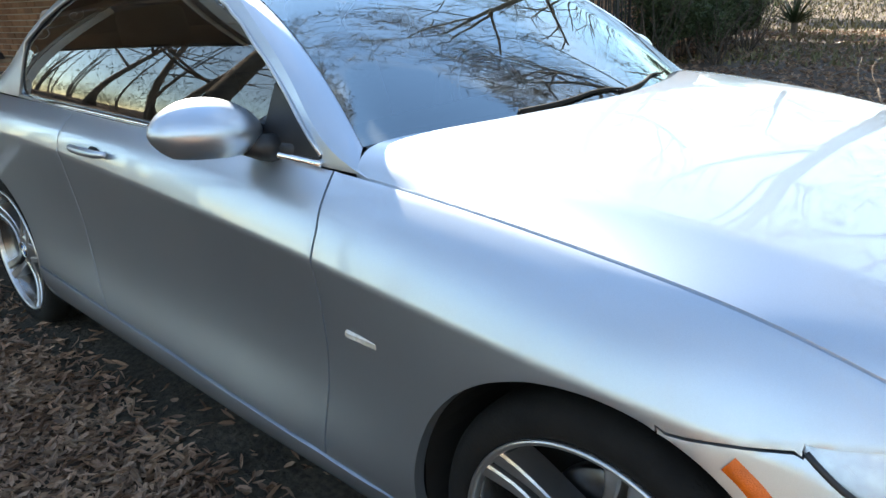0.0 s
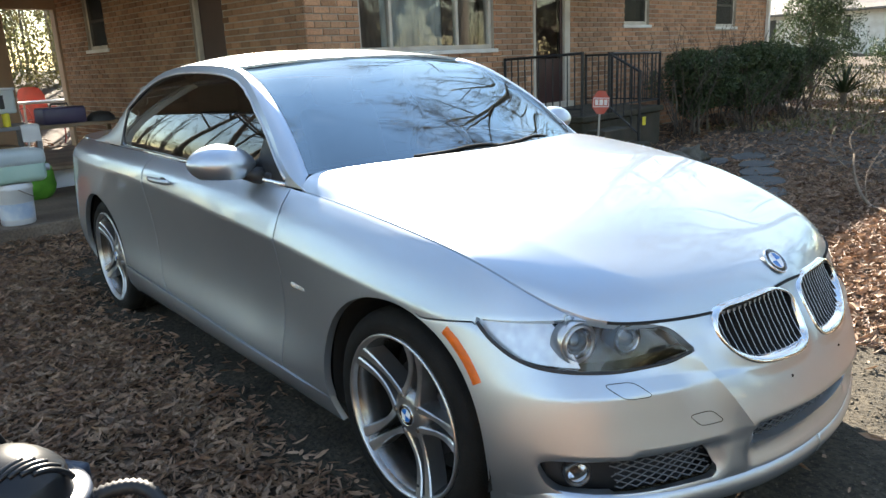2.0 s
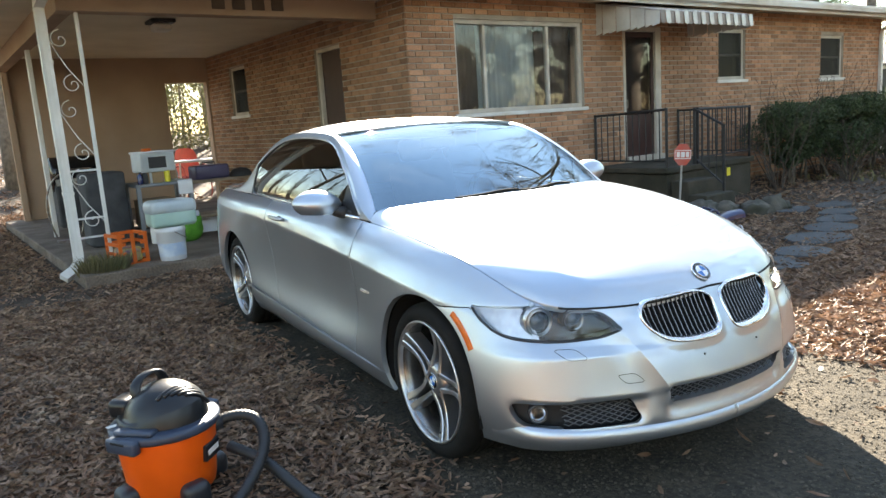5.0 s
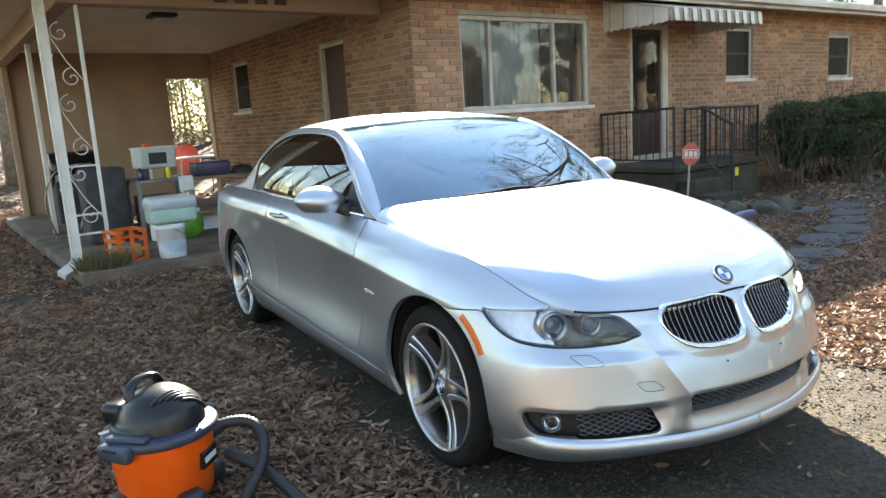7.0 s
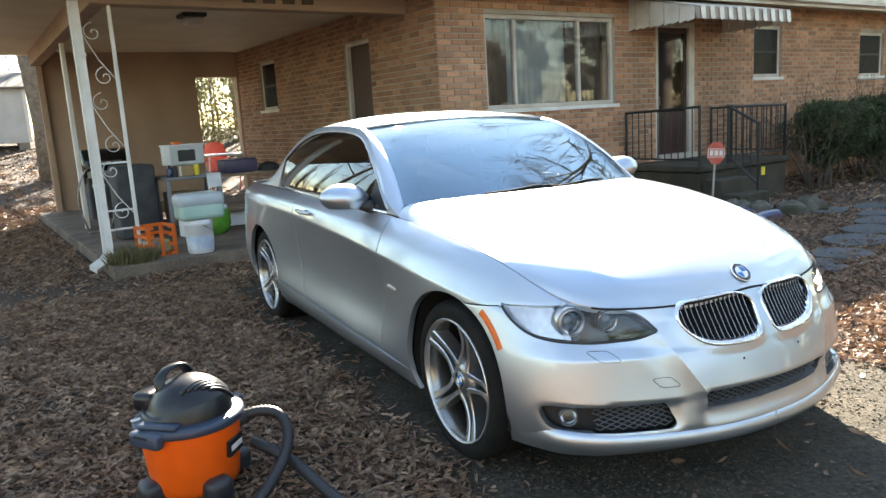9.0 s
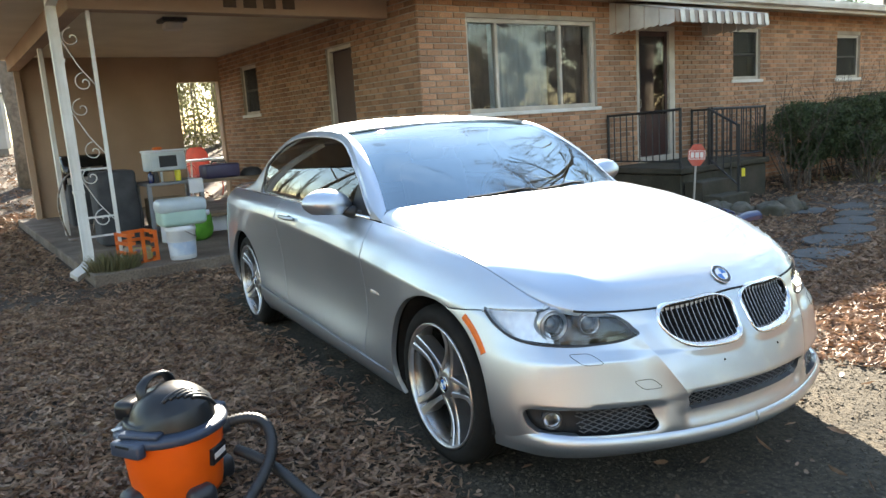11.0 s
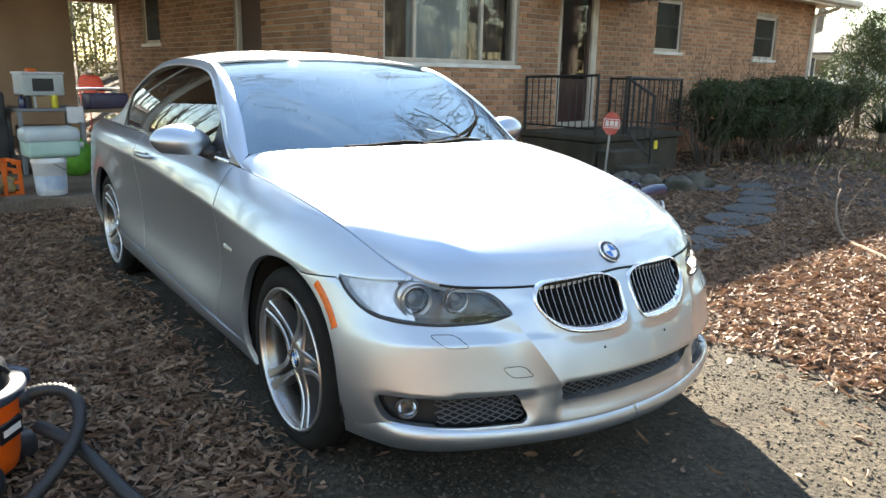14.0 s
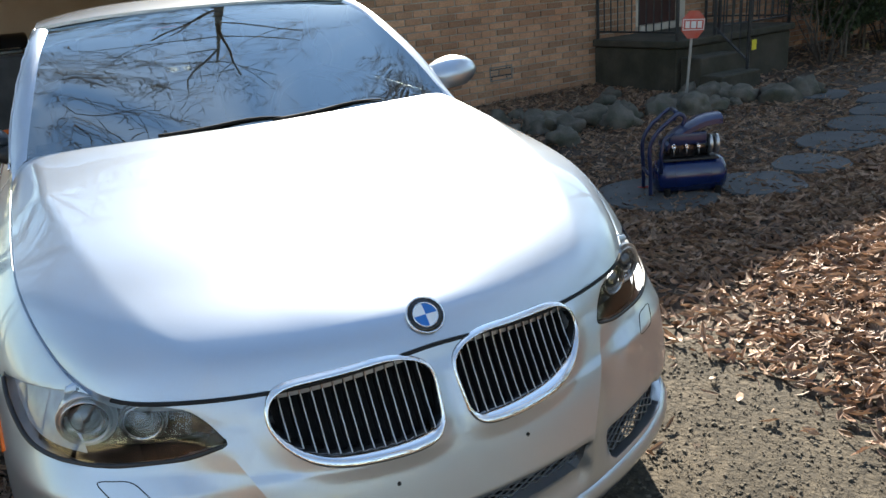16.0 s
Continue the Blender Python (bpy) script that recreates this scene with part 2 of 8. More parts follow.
bm = bmesh.new()
STEPS = [-400, -150, -70, -40, -28, -22] + [-18 + 0.6 * i for i in range(61)] + [22, 28, 40, 70, 150, 400]
rows = [[bm.verts.new((x - 1, y, ground_height(x - 1, y))) for y in STEPS] for x in STEPS]
for p, q in zip(rows, rows[1:]):
    for i in range(len(p) - 1):
        bm.faces.new([p[i], q[i], q[i + 1], p[i + 1]])
SLAB = material("stained_slab", (0.20, 0.155, 0.12), 0.92, second=(0.11, 0.082, 0.062), scale=2.5, fine=0.3, fine_scale=50, bump=0.4)
SOIL = material("leaf_soil", (0.042, 0.028, 0.019), 0.95, second=(0.075, 0.049, 0.032), scale=1.8, fine=0.5, fine_scale=45, bump=0.9, bump_scale=50)
ground = mesh_object("ground", bm, SOIL, smooth=True)
tagged(ground, "bare brown soil covered in fallen oak leaves", "ground", kind="structure")

# ---- house: its own frame, x out of the front wall, y along it ----
HOUSE = pose(-5.76, 5.2, 0, 0, 0, 5.16)
HEAD = 2.95                                               # top of the walls


def wall_mesh(length, height, thick, holes, z0=0.0):
    """A wall in its own frame: y along it, x outwards from -thick to 0, with the holes (y0, y1, z0, z1) cut through."""
    ys = sorted({0, length, *[h[0] for h in holes], *[h[1] for h in holes]})
    zs = sorted({z0, height, *[h[2] for h in holes], *[h[3] for h in holes]})
    solid = lambda y, z: not any(h[0] < y < h[1] and h[2] < z < h[3] for h in holes) and 0 < y < length and z0 < z < height
    bm = bmesh.new()
    for y0, y1 in zip(ys, ys[1:]):
        for za, zb in zip(zs, zs[1:]):
            cy, cz = (y0 + y1) / 2, (za + zb) / 2
            if not solid(cy, cz):
                continue
            quad = lambda *c: bm.faces.new([bm.verts.new(v) for v in c])
            quad((0, y0, za), (0, y1, za), (0, y1, zb), (0, y0, zb))
            quad((-thick, y0, za), (-thick, y0, zb), (-thick, y1, zb), (-thick, y1, za))
            if not solid(y0 - 1e-3, cz): quad((0, y0, za), (0, y0, zb), (-thick, y0, zb), (-thick, y0, za))
            if not solid(y1 + 1e-3, cz): quad((0, y1, za), (-thick, y1, za), (-thick, y1, zb), (0, y1, zb))
            if not solid(cy, za - 1e-3): quad((0, y0, za), (-thick, y0, za), (-thick, y1, za), (0, y1, za))
            if not solid(cy, zb + 1e-3): quad((0, y0, zb), (0, y1, zb), (-thick, y1, zb), (-thick, y0, zb))
    bmesh.ops.remove_doubles(bm, verts=bm.verts, dist=1e-5)
    return bm


def wall(name, m, length, height, thick, holes, mat, label, z0=-0.1):
    ob = mesh_object(name, wall_mesh(length, height, thick, holes, z0), mat)
    ob.matrix_world = HOUSE @ m
    return tagged(ob, label, "wall", kind="structure")


SIDE_Y, LEFT_Y, BACK_X, RIGHT_Y = -3.05, -6.62, -7.3, 9.5
FRONT_HOLES = [(-2.32, 0.03, 1.46, 2.66), (0.9, 1.82, 0.52, 2.62), (3.4, 4.22, 1.77, 2.63), (6.88, 7.82, 1.73, 2.57)]
FRONT = pose(0, SIDE_Y, 0)
wall_front = wall("wall_front", FRONT, RIGHT_Y - SIDE_Y, HEAD, 0.25, [(a - SIDE_Y, b - SIDE_Y, c, d) for a, b, c, d in FRONT_HOLES], MORTAR, "tan brick front wall of a single-storey house")
SIDE = Matrix.Translation((0, SIDE_Y, 0)) @ pose(0, 0, 0, 0, 0, -90) @ Matrix.Translation((0, -7.3, 0))
SIDE_HOLES = [(7.3 - 6.1, 7.3 - 5.3, 1.74, 2.62), (7.3 - 2.5, 7.3 - 1.7, 0.2, 2.55)]
wall_side = wall("wall_side", SIDE, 7.3, HEAD, 0.25, SIDE_HOLES, MORTAR, "tan brick side wall inside the carport")
wall_back = wall("wall_back", pose(BACK_X, LEFT_Y, 0), SIDE_Y - LEFT_Y, HEAD, 0.2, [(2.7, 3.52, 0.12, 2.47)], STUCCO, "plain tan plastered back wall of the carport with an open doorway")
wall_right = wall("wall_right", Matrix.Translation((-7.3, RIGHT_Y, 0)) @ pose(0, 0, 0, 0, 0, 90) @ Matrix.Translation((0, -7.3, 0)), 7.3, HEAD, 0.25, [], MORTAR, "tan brick end wall of the house")
wall_rear = wall("wall_rear", pose(BACK_X + 0.25, SIDE_Y, 0), RIGHT_Y - SIDE_Y, HEAD, 0.25, [], MORTAR, "tan brick rear wall of the house")
# house floor and ceiling are unseen; their dark colour stands for an unlit room
for name, a, b, mat, label in (("floor_house", (-7.05, SIDE_Y + 0.25, 0.4), (-0.25, RIGHT_Y - 0.25, 0.5), ROOM_DARK, "unseen house floor in a shade-dark colour"),
                               ("ceiling_house", (-7.3, SIDE_Y, HEAD), (0, RIGHT_Y, HEAD + 0.06), ROOM_DARK, "unseen house ceiling in a shade-dark colour"),
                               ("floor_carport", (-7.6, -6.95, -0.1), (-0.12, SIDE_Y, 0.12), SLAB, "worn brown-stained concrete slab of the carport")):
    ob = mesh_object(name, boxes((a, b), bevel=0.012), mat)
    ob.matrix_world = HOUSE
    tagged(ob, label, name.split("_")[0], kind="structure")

# roof: a low gable along the house, eaves at the front and the back
EAVE_X, RIDGE_X, EAVE_Z, RIDGE_Z, GABLE_L, GABLE_R = 0.55, -3.6, 3.0, 3.82, -7.9, 10.3
roof = thing("roof", HOUSE, "low grey shingle gable roof with cream soffits and white gutter", "roof", kind="structure")
bm = bmesh.new()
for x0, z0, x1, z1 in ((EAVE_X, EAVE_Z, RIDGE_X, RIDGE_Z), (-7.85, EAVE_Z, RIDGE_X, RIDGE_Z)):
    n = 26
    for i in range(n):
        s0, s1 = i / n, (i + 1.15) / n
        a = [(x0 + (x1 - x0) * s, z0 + (z1 - z0) * s) for s in (s0, min(1, s1))]
        lift = 0.012
        vs = [bm.verts.new((x, y, z + dz)) for (x, z), dz in zip(a, (lift + 0.05, 0.05)) for y in (GABLE_L, GABLE_R)]
        ws = [bm.verts.new((x, y, z + 0.03)) for (x, z) in a for y in (GABLE_L, GABLE_R)]
        bm.faces.new([vs[0], vs[1], vs[3], vs[2]])
        bm.faces.new([ws[0], ws[1], vs[1], vs[0]])
part("shingles", bm, SHINGLE, roof)
part("soffit", boxes(((-0.0, GABLE_L + 0.02, EAVE_Z - 0.05), (EAVE_X - 0.02, GABLE_R, EAVE_Z - 0.02)), ((-7.8, GABLE_L + 0.02, EAVE_Z - 0.05), (0.0, LEFT_Y - 0.3, EAVE_Z - 0.02)),
                     ((-7.8, RIGHT_Y, EAVE_Z - 0.05), (0.0, GABLE_R - 0.02, EAVE_Z - 0.02)), ((-7.8, LEFT_Y - 0.3, EAVE_Z - 0.05), (0.0, SIDE_Y, EAVE_Z - 0.02))), CREAM_PAINT, roof)
part("fascia", boxes(((EAVE_X - 0.02, GABLE_L, EAVE_Z - 0.13), (EAVE_X + 0.005, GABLE_R, EAVE_Z + 0.03)), ((-7.85, GABLE_L - 0.02, EAVE_Z - 0.1), (EAVE_X, GABLE_L + 0.01, EAVE_Z + 0.05)), bevel=0.004), WHITE_PAINT, roof)
bm = bmesh.new()
prof = [(0.0, 0.0), (0.005, -0.085), (0.05, -0.1), (0.1, -0.085), (0.115, -0.03), (0.105, 0.0), (0.108, 0.012), (0.128, 0.012), (0.13, -0.03), (0.112, -0.1), (0.05, -0.115), (-0.008, -0.1)]
a, b = [[bm.verts.new((EAVE_X + 0.01 + x, y, EAVE_Z + 0.03 + z)) for x, z in prof] for y in (GABLE_L, GABLE_R)]
for i in range(len(prof) - 1):
    bm.faces.new([a[i], a[i + 1], b[i + 1], b[i]])
part("gutter", bm, WHITE_PAINT, roof, "white metal gutter")
bm = bmesh.new()
for y in (GABLE_L + 0.02, GABLE_R - 0.03):
    f = [bm.verts.new((x, y, z)) for x, z in ((EAVE_X, EAVE_Z + 0.02), (RIDGE_X, RIDGE_Z + 0.03), (-7.85, EAVE_Z + 0.02))]
    bm.faces.new(f)
part("gable_board", bm, WHITE_PAINT, roof)

# carport beam with the number on it
beam = mesh_object("carport_beam", boxes(((-0.85, -6.75, 2.72), (-0.65, SIDE_Y, 2.96)), ((-7.4, -6.75, 2.72), (-0.86, -6.58, 2.96)), bevel=0.006), STUCCO)
beam.matrix_world = HOUSE
tagged(beam, "tan painted beam over the carport opening", "beam", kind="structure")

# ---- the car: x forwards from the front axle, y to its left, z up ----
# half-width curves of the body from the rear centre round the flank to the nose: (x, w, z)
SILL = [(-3.72, 0, 0.30), (-3.66, 0.50, 0.29), (-3.42, 0.76, 0.25), (-3.10, 0.82, 0.21), (-2.76, 0.83, 0.19), (-2.20, 0.825, 0.185), (-1.40, 0.83, 0.185), (-0.70, 0.83, 0.185),
        (-0.32, 0.835, 0.185), (0.0, 0.83, 0.185), (0.34, 0.80, 0.19), (0.54, 0.72, 0.195), (0.69, 0.50, 0.195), (0.765, 0.25, 0.195), (0.785, 0, 0.195)]
LIP = [(-3.76, 0, 0.40), (-3.70, 0.52, 0.38), (-3.46, 0.79, 0.34), (-3.10, 0.855, 0.30), (-2.76, 0.862, 0.28), (-2.20, 0.872, 0.265), (-1.40, 0.876, 0.262), (-0.70, 0.875, 0.262),
       (-0.32, 0.862, 0.275), (0.0, 0.856, 0.275), (0.35, 0.83, 0.275), (0.575, 0.735, 0.268), (0.735, 0.50, 0.26), (0.815, 0.25, 0.255), (0.84, 0, 0.255)]
MID = [(-3.80, 0, 0.60), (-3.74, 0.52, 0.58), (-3.50, 0.80, 0.55), (-3.12, 0.875, 0.52), (-2.76, 0.886, 0.50), (-2.20, 0.866, 0.47), (-1.40, 0.857, 0.46), (-0.70, 0.858, 0.46),
       (-0.32, 0.876, 0.48), (0.0, 0.878, 0.48), (0.35, 0.842, 0.46), (0.565, 0.745, 0.45), (0.725, 0.50, 0.44), (0.805, 0.25, 0.44), (0.828, 0, 0.44)]
CREASE = [(-3.76, 0, 0.86), (-3.70, 0.50, 0.87), (-3.48, 0.77, 0.88), (-3.12, 0.862, 0.882), (-2.76, 0.885, 0.876), (-2.20, 0.886, 0.866), (-1.40, 0.883, 0.832), (-0.70, 0.880, 0.785),
          (-0.32, 0.880, 0.755), (0.0, 0.868, 0.725), (0.32, 0.805, 0.67), (0.525, 0.715, 0.60), (0.675, 0.50, 0.575), (0.762, 0.25, 0.555), (0.79, 0, 0.55)]
SHOULDER = [(-3.70, 0, 1.00), (-3.64, 0.48, 0.995), (-3.46, 0.70, 0.985), (-3.10, 0.765, 0.985), (-2.76, 0.79, 0.985), (-2.20, 0.803, 0.98), (-1.40, 0.80, 0.965), (-0.70, 0.775, 0.945),
            (-0.32, 0.765, 0.918), (0.0, 0.754, 0.880), (0.30, 0.722, 0.810), (0.49, 0.655, 0.727), (0.632, 0.50, 0.700), (0.708, 0.25, 0.698), (0.73, 0, 0.715)]
LINES = [np.array(c) for c in (SILL, LIP, MID, CREASE, SHOULDER)]
WIDE = np.concatenate([[0], np.cumsum(np.linalg.norm(np.diff(LINES[2], axis=0), axis=1))])


def around(line, u):
    """A body curve at the lengths u, mirrored past both its ends so that it crosses the centre squarely."""
    flip = np.array([1, -1, 1])
    k = np.concatenate([[-WIDE[1]], WIDE, [2 * WIDE[-1] - WIDE[-2]]])
    return cubic(k, np.vstack([line[1] * flip, line, line[-2] * flip]), u)


KIDNEY = [(0.027, 0.590), (0.022, 0.638), (0.027, 0.682), (0.058, 0.703), (0.17, 0.711), (0.275, 0.707), (0.334, 0.690), (0.349, 0.655), (0.331, 0.610), (0.285, 0.573), (0.18, 0.554), (0.088, 0.5535), (0.042, 0.566)]
KIDNEY_LOOP = spline(KIDNEY + KIDNEY[:1], np.linspace(0, 1, 73))[:-1]


def kidney(g):
    """Signed distance to the outline of a kidney grille in the front view."""
    p = g[..., 1:3][..., None, :]
    a, b = KIDNEY_LOOP, np.roll(KIDNEY_LOOP, -1, axis=0)
    ab = b - a
    t = np.clip(((p - a) * ab).sum(-1) / (ab * ab).sum(-1), 0, 1)
    d = np.linalg.norm(p - a - t[..., None] * ab, axis=-1).min(-1)
    cross = ((a[:, 1] > p[..., 1]) != (b[:, 1] > p[..., 1])) & (p[..., 0] < ab[:, 0] * (p[..., 1] - a[:, 1]) / (ab[:, 1] + 1e-12) + a[:, 0])
    return np.where(g[..., 0] > 0.5, np.where(cross.sum(-1) % 2 == 1, -d, d), 1.0)


def ridge_w(z):
    return 0.30 + 0.55 * (z - 0.38)


def nose(p):
    """The raised middle of the nose between the two ridges that run down from the lamps."""
    x, w, z = p[..., 0], np.abs(p[..., 1]), p[..., 2]
    ridge = ridge_w(z)
    bulge = 0.025 * np.clip(1 - (w - ridge) / 0.09, 0, 1) ** 2 * np.clip((0.65 - z) / 0.10, 0, 1)
    front = np.clip((x - 0.5) / 0.15, 0, 1)
    low = np.clip((z - 0.30) / 0.06, 0, 1)
    # the bumper's shelf: a bend under the lamps, sloping back above it
    shelf = 0.019 * np.where(z > 0.543, np.clip(1 - (z - 0.543) / 0.055, 0, 1), np.clip(1 - (0.543 - z) / 0.15, 0, 1) ** 2)
    shelf = shelf * np.clip((w - ridge) / 0.12, 0, 1) * np.clip((x - 0.33) / 0.2, 0, 1)
    # the intakes lie in a scoop between the bumper's edge and the lip, with a fin under each ridge
    depth = np.clip((np.interp(w, [0.30, 0.42], [0.414, 0.388]) - z) / 0.014, 0, 1) * np.clip((z - 0.282) / 0.05, 0, 1)
    fin = np.clip(1 - (np.abs(w - 0.352) - 0.030) / 0.03, 0, 1)
    scoop = 0.034 * depth * (1 - 0.85 * fin) * np.clip((0.80 - w) / 0.05, 0, 1) * np.clip((x - 0.36) / 0.1, 0, 1)
    # the skin flares out to the chrome frames of the grilles
    away = kidney(np.stack([x, w, z], axis=-1))
    flare = 0.011 * np.clip(1 - np.abs(away) / 0.034, 0, 1) ** 1.3 * np.clip((0.69 - z) / 0.03, 0, 1)
    q = p.copy()
    q[..., 0] += bulge * front * low + shelf - scoop + flare
    return q


U = np.concatenate([np.linspace(0, WIDE[3], 34, endpoint=False), np.linspace(WIDE[3], WIDE[9], 150, endpoint=False), np.linspace(WIDE[9], WIDE[14], 110)])
CURVES = [around(c, U) for c in LINES]
low = np.array([cubic([0, 0.09, 0.30, 0.62], np.array([c[i] for c in CURVES[:4]]), np.linspace(0, 0.62, 44)) for i in range(len(U))])
CROWN = 0.5 * (CURVES[3] + CURVES[4])
share = np.clip((0.45 - CURVES[3][:, 0]) / 0.5, 0, 1)[:, None]
flank = np.clip((CURVES[3][:, 0] + 3.6) / 0.3, 0, 1)[:, None]
CROWN = CROWN + flank * share * np.array([0, 0.017, 0.004]) + (1 - share) * np.array([0.004, 0.0, 0.006])
high = np.array([cubic([0, 0.5, 1], np.array([CURVES[3][i], CROWN[i], CURVES[4][i]]), np.linspace(0, 1, 20)[1:]) for i in range(len(U))])
RAW = np.concatenate([low, high], axis=1)             # (along, up, xyz), w positive
# lean the upright grid lines of the nose along its two ridges
start = int(np.argmax(np.array(U) >= WIDE[11]))
for j in range(RAW.shape[1]):
    x, w, z = RAW[start:, j].T.copy()
    leaned = w + np.interp(w, [0, 0.30, 0.70], [0, 1, 0]) * 0.55 * (np.clip(z, 0.30, 0.7) - 0.38)
    RAW[start:, j, 0], RAW[start:, j, 1], RAW[start:, j, 2] = np.interp(leaned, w[::-1], x[::-1]), leaned, np.interp(leaned, w[::-1], z[::-1])
BODY = nose(RAW)


LEVELS = []


def snap(grid, f, locked):
    """Moves grid points onto the level f = 0 where a grid edge crosses it, but none that an earlier level holds."""
    val = f(grid)
    new_grid, best = grid.copy(), np.full(val.shape, 9.0)
    n, m = val.shape
    for di, dj in ((1, 0), (0, 1)):
        a, b = val[:n - di, :m - dj], val[di:, dj:]
        for i, j in zip(*np.where(a * b < 0)):
            s = a[i, j] / (a[i, j] - b[i, j])
            hit = grid[i, j] + s * (grid[i + di, j + dj] - grid[i, j])
            k, d = ((i, j), s) if s < 0.5 else ((i + di, j + dj), 1 - s)
            if locked[k]:
                continue
            if d < best[k]:
                best[k] = d
                new_grid[k] = hit
    on = best < 9
    LEVELS.append((f, on))
    return new_grid, locked | on


def split_faces(grid):
    """The grid's quads, cut into triangles along a level that runs corner to corner."""
    n, m = grid.shape[:2]
    values = []
    for f, on in LEVELS:
        v = f(grid)
        v[on] = 0
        v[np.abs(v) < 2e-4] = 0
        values.append(v)
    faces = []
    for i in range(n - 1):
        for j in range(m - 1):
            c = ((i, j), (i + 1, j), (i + 1, j + 1), (i, j + 1))
            cut = None
            for v in values:
                q = [v[k] for k in c]
                if q[0] == 0 == q[2] and q[1] * q[3] < 0:
                    cut = 0
                elif q[1] == 0 == q[3] and q[0] * q[2] < 0:
                    cut = 1
                elif q[1] * q[3] < 0 and (q[0] == 0 or q[2] == 0) and cut is None and q[0] * q[2] == 0:
                    cut = None
            if cut == 0:
                faces += [(c[0], c[1], c[2]), (c[0], c[2], c[3])]
            elif cut == 1:
                faces += [(c[0], c[1], c[3]), (c[1], c[2], c[3])]
            else:
                faces.append(c)
    return faces


def circle(cx, cz, r):
    return lambda g: np.hypot(g[..., 0] - cx, g[..., 2] - cz) - r


def rounded(g, cw, cz, hw, hz, r, skew=0.0):
    """Signed distance to a rounded box in the front view."""
    dx = np.abs(g[..., 1] - cw - skew * (g[..., 2] - cz)) - hw + r
    dz = np.abs(g[..., 2] - cz) - hz + r
    return np.hypot(np.maximum(dx, 0), np.maximum(dz, 0)) + np.minimum(np.maximum(dx, dz), 0) - r


FRONT_ARCH, REAR_ARCH = circle(-0.005, 0.335, 0.368), circle(-2.765, 0.335, 0.366)


def door_front(g):
    return g[..., 0] - np.interp(g[..., 2], [0.20, 0.30, 0.70, 0.84, 0.95], [-0.665, -0.660, -0.640, -0.636, -0.668])


def door_rear(g):
    z = g[..., 2]
    return g[..., 0] + 1.93 - 0.06 * np.clip(0.75 - z, 0, 1) - 2.2 * np.clip(0.56 - z, 0, 1) ** 2


def sill_line(g):
    return g[..., 2] - np.interp(g[..., 0], [-2.45, -1.9, -1.43, -0.7, -0.36], [0.362, 0.342, 0.327, 0.302, 0.272])


def seam(g):
    return g[..., 2] - (0.684 + 0.10 * np.clip(g[..., 0] - 0.16, 0, 0.2))


def lamp_top(g):
    """Above zero over the lamp: the lamp's upper edge runs just below the bonnet's edge."""
    w = g[..., 1]
    return g[..., 2] - np.interp(w, [0.40, 0.43, 0.45, 0.475, 0.52, 0.58, 0.655, 0.72, 0.80], [0.60, 0.634, 0.664, 0.684, 0.697, 0.708, 0.714, 0.709, 0.704])


LAMP_EDGE_W, LAMP_EDGE_Z = [0.40, 0.432, 0.49, 0.56, 0.62, 0.68, 0.716], [0.635, 0.619, 0.603, 0.598, 0.596, 0.597, 0.600]
LAMP_END_X, LAMP_END_Z = [0.22, 0.285, 0.344, 0.40, 0.44, 0.48, 0.526], [0.77, 0.712, 0.664, 0.631, 0.615, 0.606, 0.600]


def lamp_low(g):
    """Above zero under the lamp: a flat lower edge, then a slant up the flank."""
    low = np.where(g[..., 1] < 0.71, np.interp(g[..., 1], LAMP_EDGE_W, LAMP_EDGE_Z), np.interp(g[..., 0], LAMP_END_X, LAMP_END_Z))
    return low - g[..., 2]


def lamp(g):
    d = np.maximum(lamp_top(g), lamp_low(g))
    return np.where(g[..., 0] > 0.2, d, 1.0)


def intake_mid(g):
    f = rounded(g, 0, 0.376, 0.31, 0.029, 0.012)
    return np.where(g[..., 0] > 0.5, np.maximum(f, g[..., 1] - 0.296 - 0.25 * (g[..., 2] - 0.368)), 1.0)


def intake_side(g):
    return np.where(g[..., 0] > 0.3, rounded(g, 0.598, 0.337, 0.187, 0.044, 0.030, 0.30), 1.0)


def ridge_level(g):
    return np.where((g[..., 0] > 0.5) & (g[..., 2] > 0.30), g[..., 1] - ridge_w(g[..., 2]), 1.0)


grid = RAW
locked = np.zeros(grid.shape[:2], bool)
for level in (FRONT_ARCH, REAR_ARCH, lamp, kidney, intake_mid, intake_side, door_front, sill_line, door_rear, seam, ridge_level):
    grid, locked = snap(grid, level, locked)
FACES = split_faces(grid)
grid = nose(grid)


def panel_faces(keep):
    """Faces of the grid that keep() wants, by the centre of each."""
    c = np.array([np.mean([grid[k] for k in f], axis=0) for f in FACES])
    return [f for f, k in zip(FACES, keep(c)) if k]


